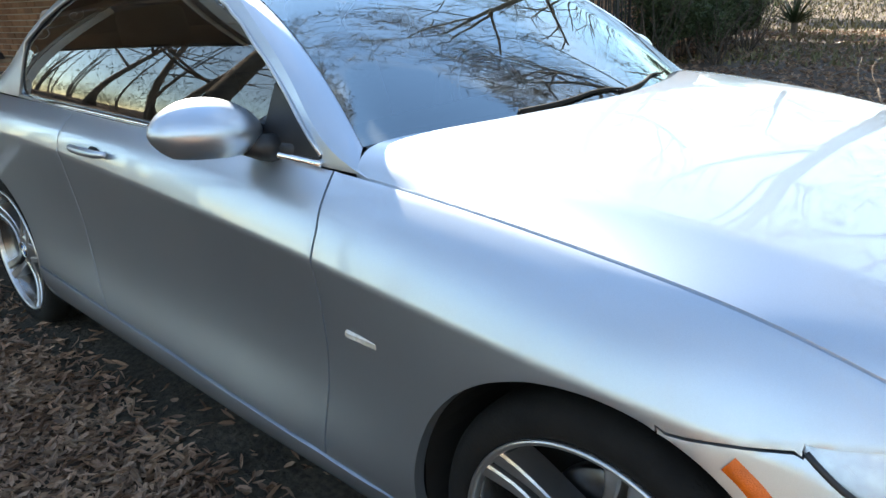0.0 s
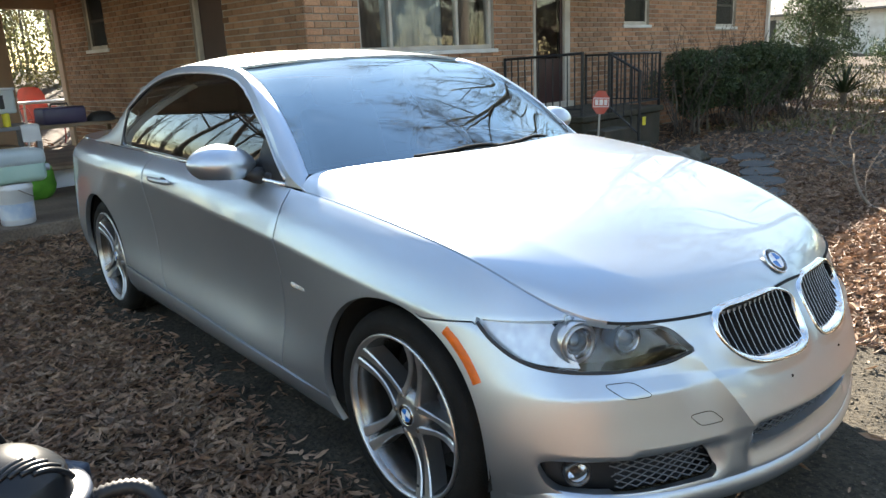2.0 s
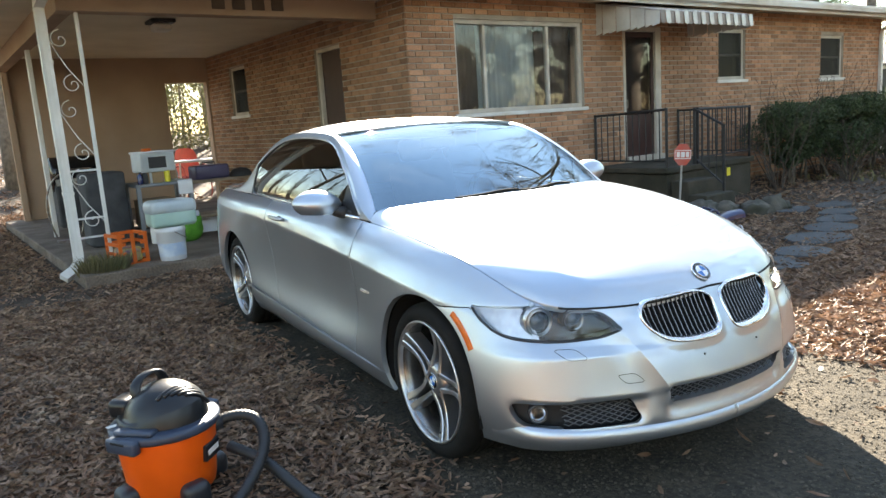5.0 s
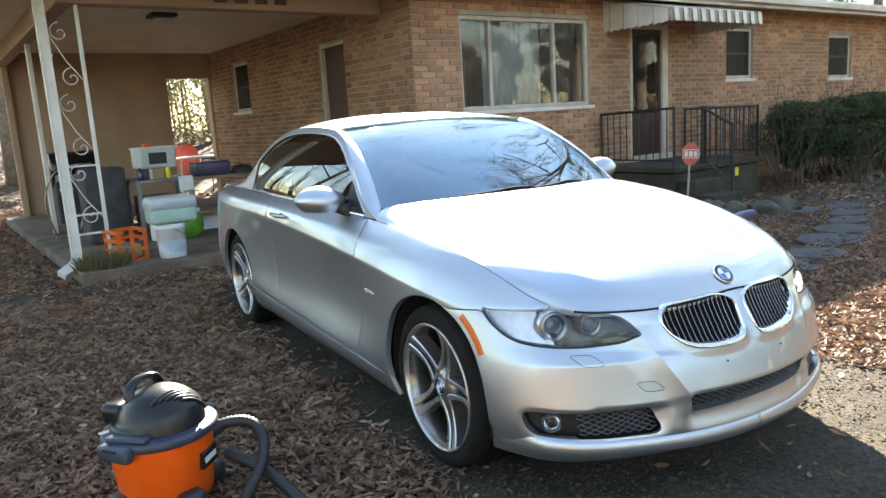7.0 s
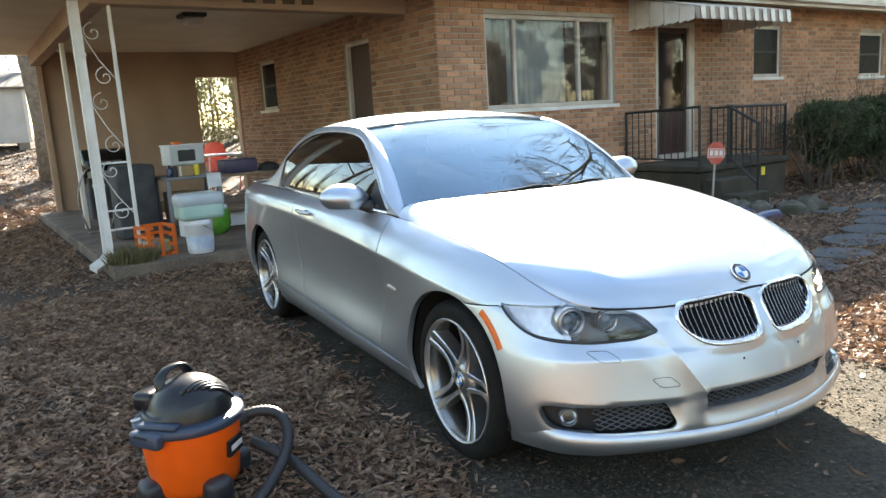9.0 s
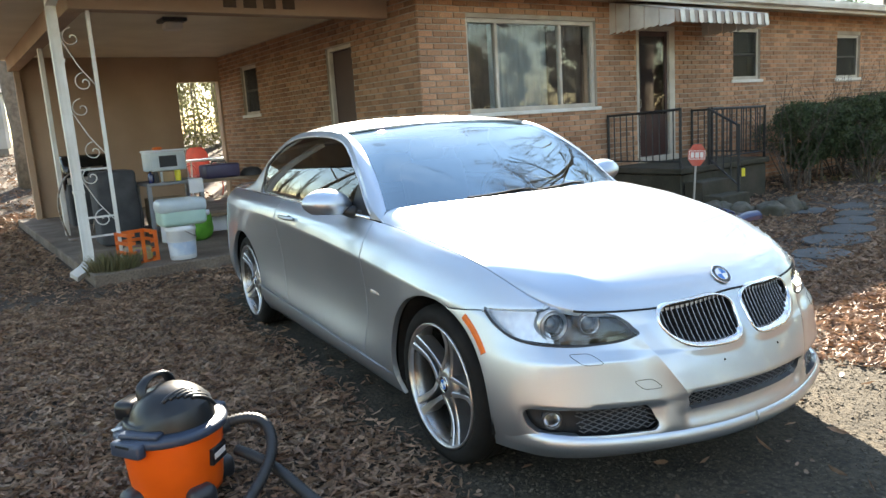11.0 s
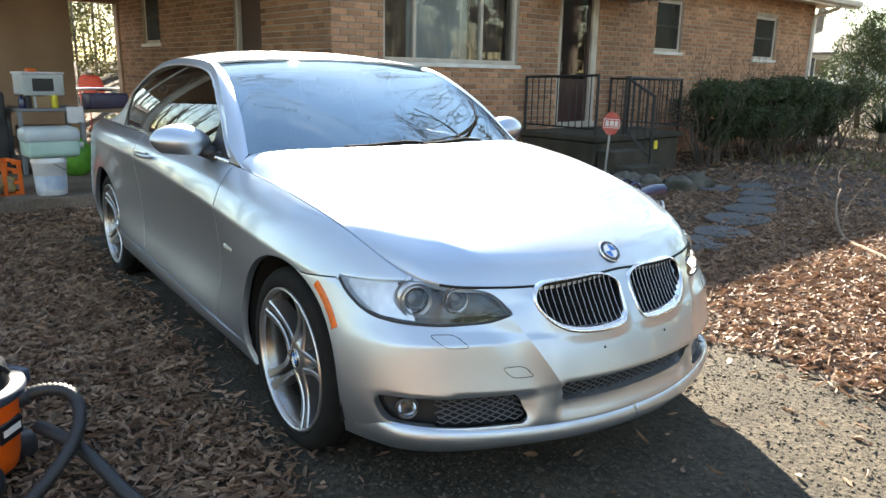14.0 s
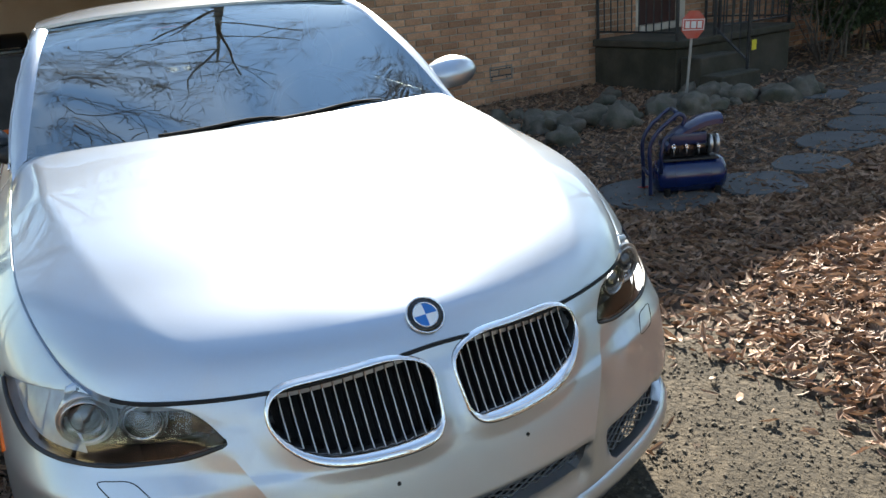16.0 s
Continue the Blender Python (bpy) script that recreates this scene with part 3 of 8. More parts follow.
def panel(name, quads, mat, parent, side, gap=0.0, depth=0.02, label="", points=None):
    """One panel with its edge turned inwards, on the right (side -1) or the left (+1), or both joined (0)."""
    pts = grid if points is None else points
    bm = bmesh.new()
    for s in ((-1, 1) if side == 0 else (side,)):
        verts = {}
        for corners in quads:
            q = []
            for a, b in corners:
                if (a, b) not in verts:
                    x, w, z = pts[a, b]
                    verts[a, b] = bm.verts.new((x, s * w, z))
                q.append(verts[a, b])
            f = bm.faces.new(q if s < 0 else q[::-1])
            f.smooth = True
    bmesh.ops.remove_doubles(bm, verts=bm.verts, dist=2e-4)
    for e in bm.edges:
        if all(v.co.x > 0.5 and 0.33 < v.co.z < 0.605 and abs(abs(v.co.y) - ridge_w(v.co.z)) < 6e-4 for v in e.verts):
            e.smooth = False
    bmesh.ops.recalc_face_normals(bm, faces=bm.faces)
    centre = Vector((-1.3, 0, 0.55))
    best = max(bm.faces, key=lambda f: (f.calc_center_median() - centre).length)
    if best.normal.dot(best.calc_center_median() - centre) < 0:
        bmesh.ops.reverse_faces(bm, faces=bm.faces)
    bm.normal_update()
    edge = [e for e in bm.edges if e.is_boundary and not all(abs(v.co.y) < 1e-3 for v in e.verts)]
    if depth > 0 and edge:
        normals = {v: v.normal.copy() for e in edge for v in e.verts}
        for e in edge:
            e.smooth = False
        made = bmesh.ops.extrude_edge_only(bm, edges=edge)["geom"]
        new_verts = [g for g in made if isinstance(g, bmesh.types.BMVert)]
        for g in made:
            if isinstance(g, bmesh.types.BMFace):
                g.smooth = False
        old = {tuple(round(c, 5) for c in v.co): n for v, n in normals.items()}
        for v in new_verts:
            v.co -= depth * old.get(tuple(round(c, 5) for c in v.co), Vector())
        if gap > 0:
            for v, n in normals.items():
                inner = Vector()
                for f in v.link_faces:
                    if f.smooth:
                        inner += f.calc_center_median() - v.co
                inner -= inner.dot(n) * n
                if inner.length > 1e-6:
                    v.co += gap * inner.normalized() - 0.3 * gap * n
    me = bpy.data.meshes.new(name)
    bm.to_mesh(me)
    bm.free()
    me.materials.append(mat)
    ob = new(name, me)
    ob.parent = parent
    if label:
        ob["label"] = label
    return ob


car = thing("car", Matrix(), "silver two-door convertible car with its hard roof up, parked on leaves", "car")
out_arch = lambda c: (FRONT_ARCH(c) > 0) & (REAR_ARCH(c) > 0)
is_door = lambda c: (door_front(c) < 0) & (door_rear(c) > 0) & (sill_line(c) > 0)
is_bumper = lambda c: (c[..., 0] > 0.12) & (seam(c) < 0) | (c[..., 0] > 0.50)
is_rocker = lambda c: (sill_line(c) < 0) & (c[..., 0] < -0.2) & (c[..., 0] > -2.6)
openings = lambda c: (lamp(c) < 0) | (kidney(c) < 0) | (intake_mid(c) < 0) | (intake_side(c) < 0)
for s in (-1, 1):
    panel("door", panel_faces(lambda c: is_door(c)), PAINT, car, s, 0.003)
    panel("front_fender", panel_faces(lambda c: out_arch(c) & (door_front(c) > 0) & ~is_bumper(c) & ~is_rocker(c) & ~openings(c) & (sill_line(c) > 0)), PAINT, car, s, 0.003, 0.025)
    panel("rear_quarter", panel_faces(lambda c: out_arch(c) & (door_rear(c) < 0) & ~is_rocker(c) & (c[..., 0] < -1.0)), PAINT, car, s, 0.003, 0.025)
    skirt = grid.copy()
    skirt[..., 1] += 0.004 * np.clip((0.38 - skirt[..., 2]) / 0.03, 0, 1) * np.clip((skirt[..., 2] - 0.185) / 0.05, 0, 1) * np.clip((-0.40 - skirt[..., 0]) / 0.15, 0, 1) * np.where(skirt[..., 0] > -2.6, 1, 0)
    panel("rocker_panel", panel_faces(lambda c: out_arch(c) & is_rocker(c)), PAINT, car, s, 0.003, 0.02, "", skirt)
bumper = panel("front_bumper", panel_faces(lambda c: out_arch(c) & is_bumper(c) & ~openings(c)), PAINT, car, 0, 0.002, 0.03)
lamp_quads = panel_faces(lambda c: lamp(c) < 0)


# ---- bonnet ----
def hood_edge(x):
    """Half-width and height of the bonnet's side edge."""
    body = CURVES[4]
    part_ = body[:, 0] > -1.2
    order = np.argsort(body[part_][:, 0])
    return np.interp(x, body[part_][order, 0], body[part_][order, 1]), np.interp(x, body[part_][order, 0], body[part_][order, 2])


def hood_front(w):
    body = CURVES[4]
    part_ = (body[:, 0] > 0.40)
    order = np.argsort(body[part_][:, 1])
    return np.interp(w, body[part_][order, 1], body[part_][order, 0]), np.interp(w, body[part_][order, 1], body[part_][order, 2])


CREASE_S, CREASE_W = [0, 0.36, 0.62, 0.78, 0.90, 0.97, 1], [0.90, 0.885, 0.82, 0.77, 0.715, 0.63, 0.58]


def hood_section(s, w):
    """Crown of the bonnet across: near flat between two creases, then falling to the edge."""
    wc, a = np.interp(s, CREASE_S, CREASE_W), 0.31 - 0.28 * s + 0.11 * s * s

    def raw(v):
        v = min(1.0, abs(v))
        return 1 - a * (v / wc) ** 2 if v < wc else (1 - a) * (1 - ((v - wc) / (1 - wc)) ** 1.06)

    blur = 0.008 * min(1.0, (1 - w) / 0.05 + 0.02)
    return sum(raw(w + blur * k / 4) for k in range(-4, 5)) / 9


def hood_rear(w):
    """Rear edge of the bonnet: flat across, dropping steeply at its corners."""
    w = abs(w)
    return -0.43 - 0.22 * w ** 1.7 + 0.05 * w ** 20, 1.014 - 0.022 * w ** 2


def hood_point(s, w):
    """s: 0 at the windscreen, 1 at the nose; w: half-width as a share of the edge's."""
    x_edge_front = 0.49
    xe = -0.60 + (x_edge_front + 0.60) * s
    we, ze = hood_edge(np.array([xe]))
    wf = 0.655 * abs(w)
    xf, zf = hood_front(np.array([wf]))
    xb, zb = hood_rear(w)
    x = xb + (xf[0] - xb) * s
    y = w * we[0]
    # height: edge height along the side, crowned to the middle, meeting the nose's edge in front
    mid = cubic([0, 0.25, 0.5, 0.7, 0.8, 0.9, 0.94, 0.97, 1], [1.014, 0.986, 0.936, 0.879, 0.839, 0.797, 0.777, 0.756, 0.7155], np.array([s]))[0]
    f = hood_section(s, abs(w))
    z_line = ze[0] + (mid - ze[0]) * f
    crease = np.interp(s, CREASE_S, CREASE_W)
    v = abs(w)
    z_line += np.interp(s, [0.2, 0.55, 0.93, 1], [0, 0.005, 0.007, 0.0]) * (max(0, 1 - (crease - v) / 0.34) ** 1.5 if v < crease else max(0, 1 - (v - crease) / (1 - crease)))
    back = max(0.0, 1 - s / 0.3) ** 2
    z_line += back * (max(z_line, ze[0] + (zb - ze[0]) * (1 - abs(w) ** 24)) - z_line)
    t = max(0.0, (s - 0.80) / 0.20) ** 4
    z_front = zf[0]
    z = z_line + (z_front - (0.722 + (0.7155 - 0.722) * f)) * t
    return x, y, z


def sheet(rows, thick_edge=0.02, gap=0.0, down=Vector((0, 0, -1))):
    """A surface from rows of points, its rim turned down."""
    bm = bmesh.new()
    vs = [[bm.verts.new(p) for p in row] for row in rows]
    for p, q in zip(vs, vs[1:]):
        for j in range(len(p) - 1):
            bm.faces.new([p[j], q[j], q[j + 1], p[j + 1]]).smooth = True
    bm.normal_update()
    edge = [e for e in bm.edges if e.is_boundary]
    if thick_edge > 0:
        for e in edge:
            e.smooth = False
        made = bmesh.ops.extrude_edge_only(bm, edges=edge)["geom"]
        for v in made:
            if isinstance(v, bmesh.types.BMVert):
                v.co += thick_edge * down
    return bm


def facing_up(bm):
    """Turns a sheet over if it looks down."""
    bm.normal_update()
    if sum(f.normal.z for f in bm.faces) < 0:
        bmesh.ops.reverse_faces(bm, faces=bm.faces)
    return bm


def keep_smooth(name, bm, mat, parent, label=""):
    me = bpy.data.meshes.new(name)
    bm.to_mesh(me)
    bm.free()
    me.materials.append(mat)
    ob = new(name, me)
    ob.parent = parent
    if label:
        ob["label"] = label
    return ob


def hood_skin(s, w):
    """A point of the bonnet as built, its front carried out with the raised nose."""
    p = np.array([hood_point(s, w)])
    q = nose(p)
    return (p[0, 0] + s ** 6 * (q[0, 0] - p[0, 0]) - 0.004 * s ** 6, p[0, 1] * 0.9957, p[0, 2] + 0.001)


rows = [[hood_skin(i / 64, -1 + 2 * j / 120) for j in range(121)] for i in range(65)]
hood = keep_smooth("hood", sheet(rows, 0.02), PAINT, car)
# near-black tube laid along the hood's front edge as the gap's shade
seam_line = [tuple(Vector(hood_skin(1.0, w)) + Vector((0.004, 0, -0.004))) for w in np.linspace(-0.92, 0.92, 80)]
keep_smooth("hood_seal", tube(bmesh.new(), seam_line, 0.0042, 6), DARK_GAP, car, "dark line drawn for the shaded gap along the hood front")


# ---- windscreen, pillars, roof ----
def screen_point(s, w):
    """s: 0 at the base, 1 at the header; w: -1 to 1 across."""
    x, z = hood_rear(min(abs(w), 0.94))
    base = Vector((x - 0.016, 0.722 * w, z - 0.008))
    top = Vector((-1.352 + 0.04 * (1 - w * w), 0.582 * w, 1.351 + 0.027 * (1 - w * w)))
    p = base.lerp(top, s)
    return p + Vector((0.006, -0.013 * w, 0.032 + 0.034 * w * w)) * (4 * s * (1 - s))


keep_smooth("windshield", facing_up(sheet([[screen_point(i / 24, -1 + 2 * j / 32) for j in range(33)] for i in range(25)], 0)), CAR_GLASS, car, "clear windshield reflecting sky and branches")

# roof rail: outer edge of pillar and roof, from the mirror back to the boot
RAIL = [(-0.56, 0.772, 0.936), (-0.68, 0.768, 0.985), (-0.82, 0.738, 1.10), (-1.0, 0.70, 1.222), (-1.148, 0.665, 1.302), (-1.29, 0.645, 1.347), (-1.5, 0.632, 1.37), (-1.77, 0.627, 1.377),
        (-2.0, 0.63, 1.365), (-2.2, 0.645, 1.32), (-2.37, 0.67, 1.235), (-2.6, 0.69, 1.12), (-2.85, 0.72, 1.035), (-3.02, 0.73, 0.99)]
rail = spline(RAIL, np.linspace(0, 1, 80))
BELT = lambda x: 0.985 - 0.0067 * (np.asarray(x) + 3.1) ** 2
BELT_W = lambda x: 0.803 - 0.022 * ((np.asarray(x) + 1.85) / 1.1) ** 2


def tumble(x, z):
    """Half-width of the glass house: leaning in ever more with height."""
    return BELT_W(x) - 0.004 - 0.66 * np.clip(z - BELT(x), 0, 1) ** 1.5


rail[:, 1] = tumble(rail[:, 0], rail[:, 2]) - 0.05 * np.clip((-2.43 - rail[:, 0]) / 0.4, 0, 1)
side_rows = []
for x, w, z in rail:
    zb = min(BELT(x), z - 0.003)
    lean = tumble(x, z) - w
    side_rows.append([(x, tumble(x, zb + (z - zb) * v) - lean * v * v, zb + (z - zb) * v) for v in np.linspace(0, 1, 26)])
green = np.array(side_rows)
rail_z = lambda x: np.interp(-x, -rail[:, 0], rail[:, 2])


def side_window(g):
    """Below zero inside the side glass."""
    x, z = g[..., 0], g[..., 2]
    top = z - (rail_z(x) - 0.032)
    low = BELT(x) + 0.012 - z
    return np.maximum(np.maximum(top, low), np.maximum(x + 0.705, -2.43 - x))


grid_body, faces_body = grid, FACES
LEVELS.clear()
grid, _ = snap(green, side_window, np.zeros(green.shape[:2], bool))
FACES = split_faces(grid)
grid = nose(grid)
glass_quads = panel_faces(lambda c: side_window(c) < 0)
frame_quads = panel_faces(lambda c: side_window(c) >= 0)
for s in (-1, 1):
    panel("window_surround", frame_quads, PAINT, car, s, 0.0, 0.012)
    inner = grid.copy()
    inner[..., 1] -= 0.006
    panel("side_window", glass_quads, TINT_GLASS, car, s, 0.0, 0.0, "dark tinted side glass", inner)
    # chrome strip round the opening
    pts = [(-0.70, BELT(-0.70)), (-1.4, BELT(-1.4)), (-2.0, BELT(-2.0)), (-2.43, BELT(-2.43))]
    bm = bmesh.new()
    tube(bm, [(x, s * (BELT_W(x) + 0.002), z + 0.006) for x, z in pts], 0.0075, 8)
    part("belt_trim", bm, CHROME, car, smooth=True)
    bm = bmesh.new()
    xs = np.concatenate([np.linspace(-0.705, -1.4, 18), np.linspace(-1.42, -2.43, 24)])
    arc = []
    for x in xs:
        zt = rail_z(x) - 0.032
        zt = max(zt, BELT(x) + 0.012)
        row = np.argmin(np.abs(rail[:, 0] - x))
        col = np.argmin(np.abs(green[row, :, 2] - zt))
        arc.append((x, s * (green[row, col, 1] + 0.002), zt))
    arc += [(x, s * (BELT_W(x) + 0.001), BELT(x) + 0.012)]
    tube(bm, arc, 0.005, 6)
    part("window_trim", bm, ALLOY, car, smooth=True)
grid, FACES = grid_body, faces_body

# painted pillar strip between the glass and the rail, then the roof skin
rows = []
foot = [(-0.597, 0.768, 0.938)]
for x, w, z in foot + [tuple(p) for p in rail if -1.34 < p[0] < -0.61]:
    s = np.clip((x + 0.635) / (-1.345 + 0.635), 0, 1)
    rows.append((np.array([x, w, z]), np.array(screen_point(s, 1.0)) + np.array([0, 0, -0.002])))
for sgn in (-1, 1):
    pillar = [[tuple(np.array([1, sgn, 1]) * (a + (b - a) * v + np.array([0, 0, 0.008]) * 4 * v * (1 - v))) for v in np.linspace(0, 1, 7)] for a, b in rows]
    bm = sheet(pillar, 0.0)
    if sgn < 0:
        bmesh.ops.reverse_faces(bm, faces=bm.faces)
    keep_smooth("pillar", bm, PAINT, car)
    bm = bmesh.new()
    tube(bm, [tuple(np.array([1, sgn, 1]) * b + np.array([0, 0, 0.003])) for a, b in rows], 0.006, 6)
    part("windshield_seal", bm, BLACK_PLASTIC, car, smooth=True)


def roof_point(x, w, wr, zr):
    crown = (0.030 + 0.022 * np.clip((-1.33 - x) / 0.4, 0, 1)) * (1 - abs(w) ** 3.0)
    return (x, w * wr, zr + crown)


roof_rail = rail[(rail[:, 0] <= -1.32) & (rail[:, 0] >= -2.35)]
rows = []
for x, w, z in roof_rail:
    bow = 0.035 * np.clip((x + 1.9) / 0.6, 0, 1)
    rows.append([(roof_point(x + bow * (1 - q * q) * 0.9, q, w, z)) for q in np.linspace(-1, 1, 41)])
keep_smooth("roof_panel", sheet(rows, 0.012), PAINT, car)
rear_rail = rail[(rail[:, 0] <= -2.36)]
rows = [[roof_point(x, q, w, z - 0.004) for q in np.linspace(-1, 1, 41)] for x, w, z in rear_rail]
keep_smooth("rear_window", facing_up(sheet(rows, 0.0)), TINT_GLASS, car)
rows = []
for t in np.linspace(0, 1, 20):
    x = -2.95 - 0.74 * t
    half = CURVES[4][CURVES[4][:, 0] < -1.0]
    half = half[np.argsort(half[:, 0])]
    w, z = np.interp(x, half[:, 0], half[:, 1]), np.interp(x, half[:, 0], half[:, 2])
    rows.append([(x, q * w, z + 0.025 * (1 - q * q) * (1 - t * 0.3)) for q in np.linspace(-1, 1, 25)])
keep_smooth("boot_lid", sheet(rows, 0.01), PAINT, car)

# cowl between the bonnet and the glass
keep_smooth("cowl", sheet([[(hood_rear(min(abs(w), 0.93))[0] + dx, 0.715 * w, hood_rear(min(abs(w), 0.93))[1] + dz) for w in np.linspace(-1, 1, 25)] for dx, dz in ((0.03, -0.026), (-0.008, -0.014), (-0.04, 0.002))], 0), BLACK_PLASTIC, car)

# near-black filler boxes added inside, so that gaps look into shadow
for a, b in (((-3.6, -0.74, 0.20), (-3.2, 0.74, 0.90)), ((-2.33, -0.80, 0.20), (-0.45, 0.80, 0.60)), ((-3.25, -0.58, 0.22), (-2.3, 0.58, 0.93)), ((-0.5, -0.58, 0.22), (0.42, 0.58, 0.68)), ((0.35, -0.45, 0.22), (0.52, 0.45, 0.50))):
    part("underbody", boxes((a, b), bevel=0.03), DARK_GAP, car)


# ---- surfaces to set details on ----
NOSE_POINTS = BODY[BODY[:, 0, 0] > 0.1].reshape(-1, 3)
FLANK_POINTS = BODY[(BODY[:, 0, 0] < 0.6) & (BODY[:, 0, 1] > 0.6)].reshape(-1, 3)


def nose_x(w, z):
    d = np.hypot(NOSE_POINTS[:, 1] - abs(w), NOSE_POINTS[:, 2] - z) + 1e-4
    k = np.argsort(d)[:6]
    return float((NOSE_POINTS[k, 0] / d[k]).sum() / (1 / d[k]).sum())


def flank_w(x, z):
    d = np.hypot(FLANK_POINTS[:, 0] - x, FLANK_POINTS[:, 2] - z) + 1e-4
    k = np.argsort(d)[:6]
    return float((FLANK_POINTS[k, 1] / d[k]).sum() / (1 / d[k]).sum())


# ---- wheels ----
def prism(bm, outline, depth, taper=0.85, m=Matrix()):
    """A plate from an outline of (x, y, z) front points, its back set deeper and narrower."""
    c = sum((Vector(p) for p in outline), Vector()) / len(outline)
    front = [bm.verts.new(m @ Vector(p)) for p in outline]
    back = [bm.verts.new(m @ (c + (Vector(p) - c) * taper + Vector((0, 0, -depth)))) for p in outline]
    bm.faces.new(front).material_index = 0
    for i in range(len(outline)):
        j = (i + 1) % len(outline)
        bm.faces.new([front[j], front[i], back[i], back[j]]).material_index = 1
    return bm


def polar(r, deg, z):
    return (r * math.cos(radians(deg)), r * math.sin(radians(deg)), z)


def make_wheel():
    bm = lathe(bmesh.new(), [(0.2585, 0.006), (0.2595, 0.013), (0.256, 0.017), (0.250, 0.015), (0.247, 0.008), (0.245, -0.004)], 72)
    wheel = mesh_object("wheel", bm, ALLOY, car, True, "five double-spoke alloy wheel with a polished face")
    part("rim_barrel", lathe(bmesh.new(), [(0.245, -0.004), (0.240, -0.012), (0.234, -0.05), (0.226, -0.12), (0.232, -0.19)], 72), BARREL, wheel, smooth=True)
    # dark disc added behind the spokes as the wheel's inner shade
    part("dust_shield", lathe(bmesh.new(), [(0.05, -0.150), (0.222, -0.150), (0.224, -0.155), (0.05, -0.156)], 40), DARK_GAP, wheel)
    prof = [(0.2575, 0.004), (0.264, 0.012), (0.280, 0.016), (0.300, 0.014), (0.315, 0.005), (0.324, -0.008), (0.3285, -0.024)]
    for k in range(4):
        z = -0.04 - 0.042 * k
        prof += [(0.330, z), (0.330, z - 0.022), (0.323, z - 0.025), (0.323, z - 0.031), (0.330, z - 0.034)]
    prof += [(0.327, -0.206), (0.312, -0.222), (0.27, -0.226), (0.23, -0.21)]
    part("tyre", lathe(bmesh.new(), prof, 72), RUBBER, wheel, "low-profile black rubber tyre", True)
    part("hub", lathe(bmesh.new(), [(0, -0.016), (0.040, -0.016), (0.058, -0.020), (0.078, -0.034), (0.080, -0.09), (0, -0.10)], 40), ALLOY_GREY, wheel, smooth=True)
    for k in range(5):
        bm = bmesh.new()
        for sg in (-1, 1):
            p0 = np.array(polar(0.064, 72 * k + 90 + sg * 31, 0)[:2])
            p1 = np.array(polar(0.250, 72 * k + 90 + sg * 5.8, 0)[:2])
            along = (p1 - p0) / np.linalg.norm(p1 - p0)
            across = np.array((-along[1], along[0]))
            n = 11
            rings = []
            for i in range(n):
                t = i / (n - 1)
                mid = p0 + (p1 - p0) * t + across * sg * -0.008 * math.sin(math.pi * t)
                half = 0.0125 - 0.0035 * math.sin(math.pi * min(1, t * 1.3)) + 0.006 * t ** 3
                z = -0.016 + 0.024 * t ** 1.5 - 0.014 * math.sin(math.pi * t)
                # a flat polished face with bevelled shoulders on deep flanks
                rings.append([bm.verts.new((*(mid + across * half * a), z - d)) for a, d in ((1.15, 0.062), (1.0, 0.004), (0.72, 0.0), (-0.72, 0.0), (-1.0, 0.004), (-1.15, 0.062))])
            for p, q in zip(rings, rings[1:]):
                for j in range(5):
                    f = bm.faces.new([p[j], p[j + 1], q[j + 1], q[j]])
                    f.material_index, f.smooth = (0 if 0 < j < 4 else 1), False
        bmesh.ops.recalc_face_normals(bm, faces=bm.faces)
        part("spoke", bm, [ALLOY, ALLOY_GREY], wheel)
        web = bmesh.new()
        prism(web, [polar(0.03, 72 * k + 54 - 20, -0.020), polar(0.082, 72 * k + 54 - 9, -0.022), polar(0.082, 72 * k + 54 + 9, -0.022), polar(0.03, 72 * k + 54 + 20, -0.020)], 0.02)
        part("spoke_web", web, [ALLOY_GREY, ALLOY_GREY], wheel)
        bolt = lathe(bmesh.new(), [(0, 0.010), (0.007, 0.010), (0.009, 0.006), (0.009, -0.02)], 6, Matrix.Translation(polar(0.060, 72 * k + 54, -0.024)))
        part("wheel_bolt", bolt, STEEL, wheel)
    badge("hub_cap", wheel, Matrix.Translation((0, 0, -0.015)), 0.034)
    disc = lathe(bmesh.new(), [(0.06, -0.105), (0.085, -0.095), (0.150, -0.095), (0.153, -0.10), (0.153, -0.122), (0.09, -0.125)], 48)
    part("brake_disc", disc, BRAKE_DARK, wheel, smooth=True)
    bm = bmesh.new()
    for i in range(6):
        a = 8 + 9 * i
        box(bm, (0.105, -0.014, -0.145), (0.188, 0.014, -0.066), 0.006, pose(0, 0, 0, 0, 0, a))
    part("brake_caliper", bm, BRAKE_DARK, wheel, smooth=False)
    part("valve", tube(bmesh.new(), [polar(0.236, 300, -0.02), polar(0.215, 300, 0.0)], 0.004, 8), BLACK_PLASTIC, wheel)
    return wheel


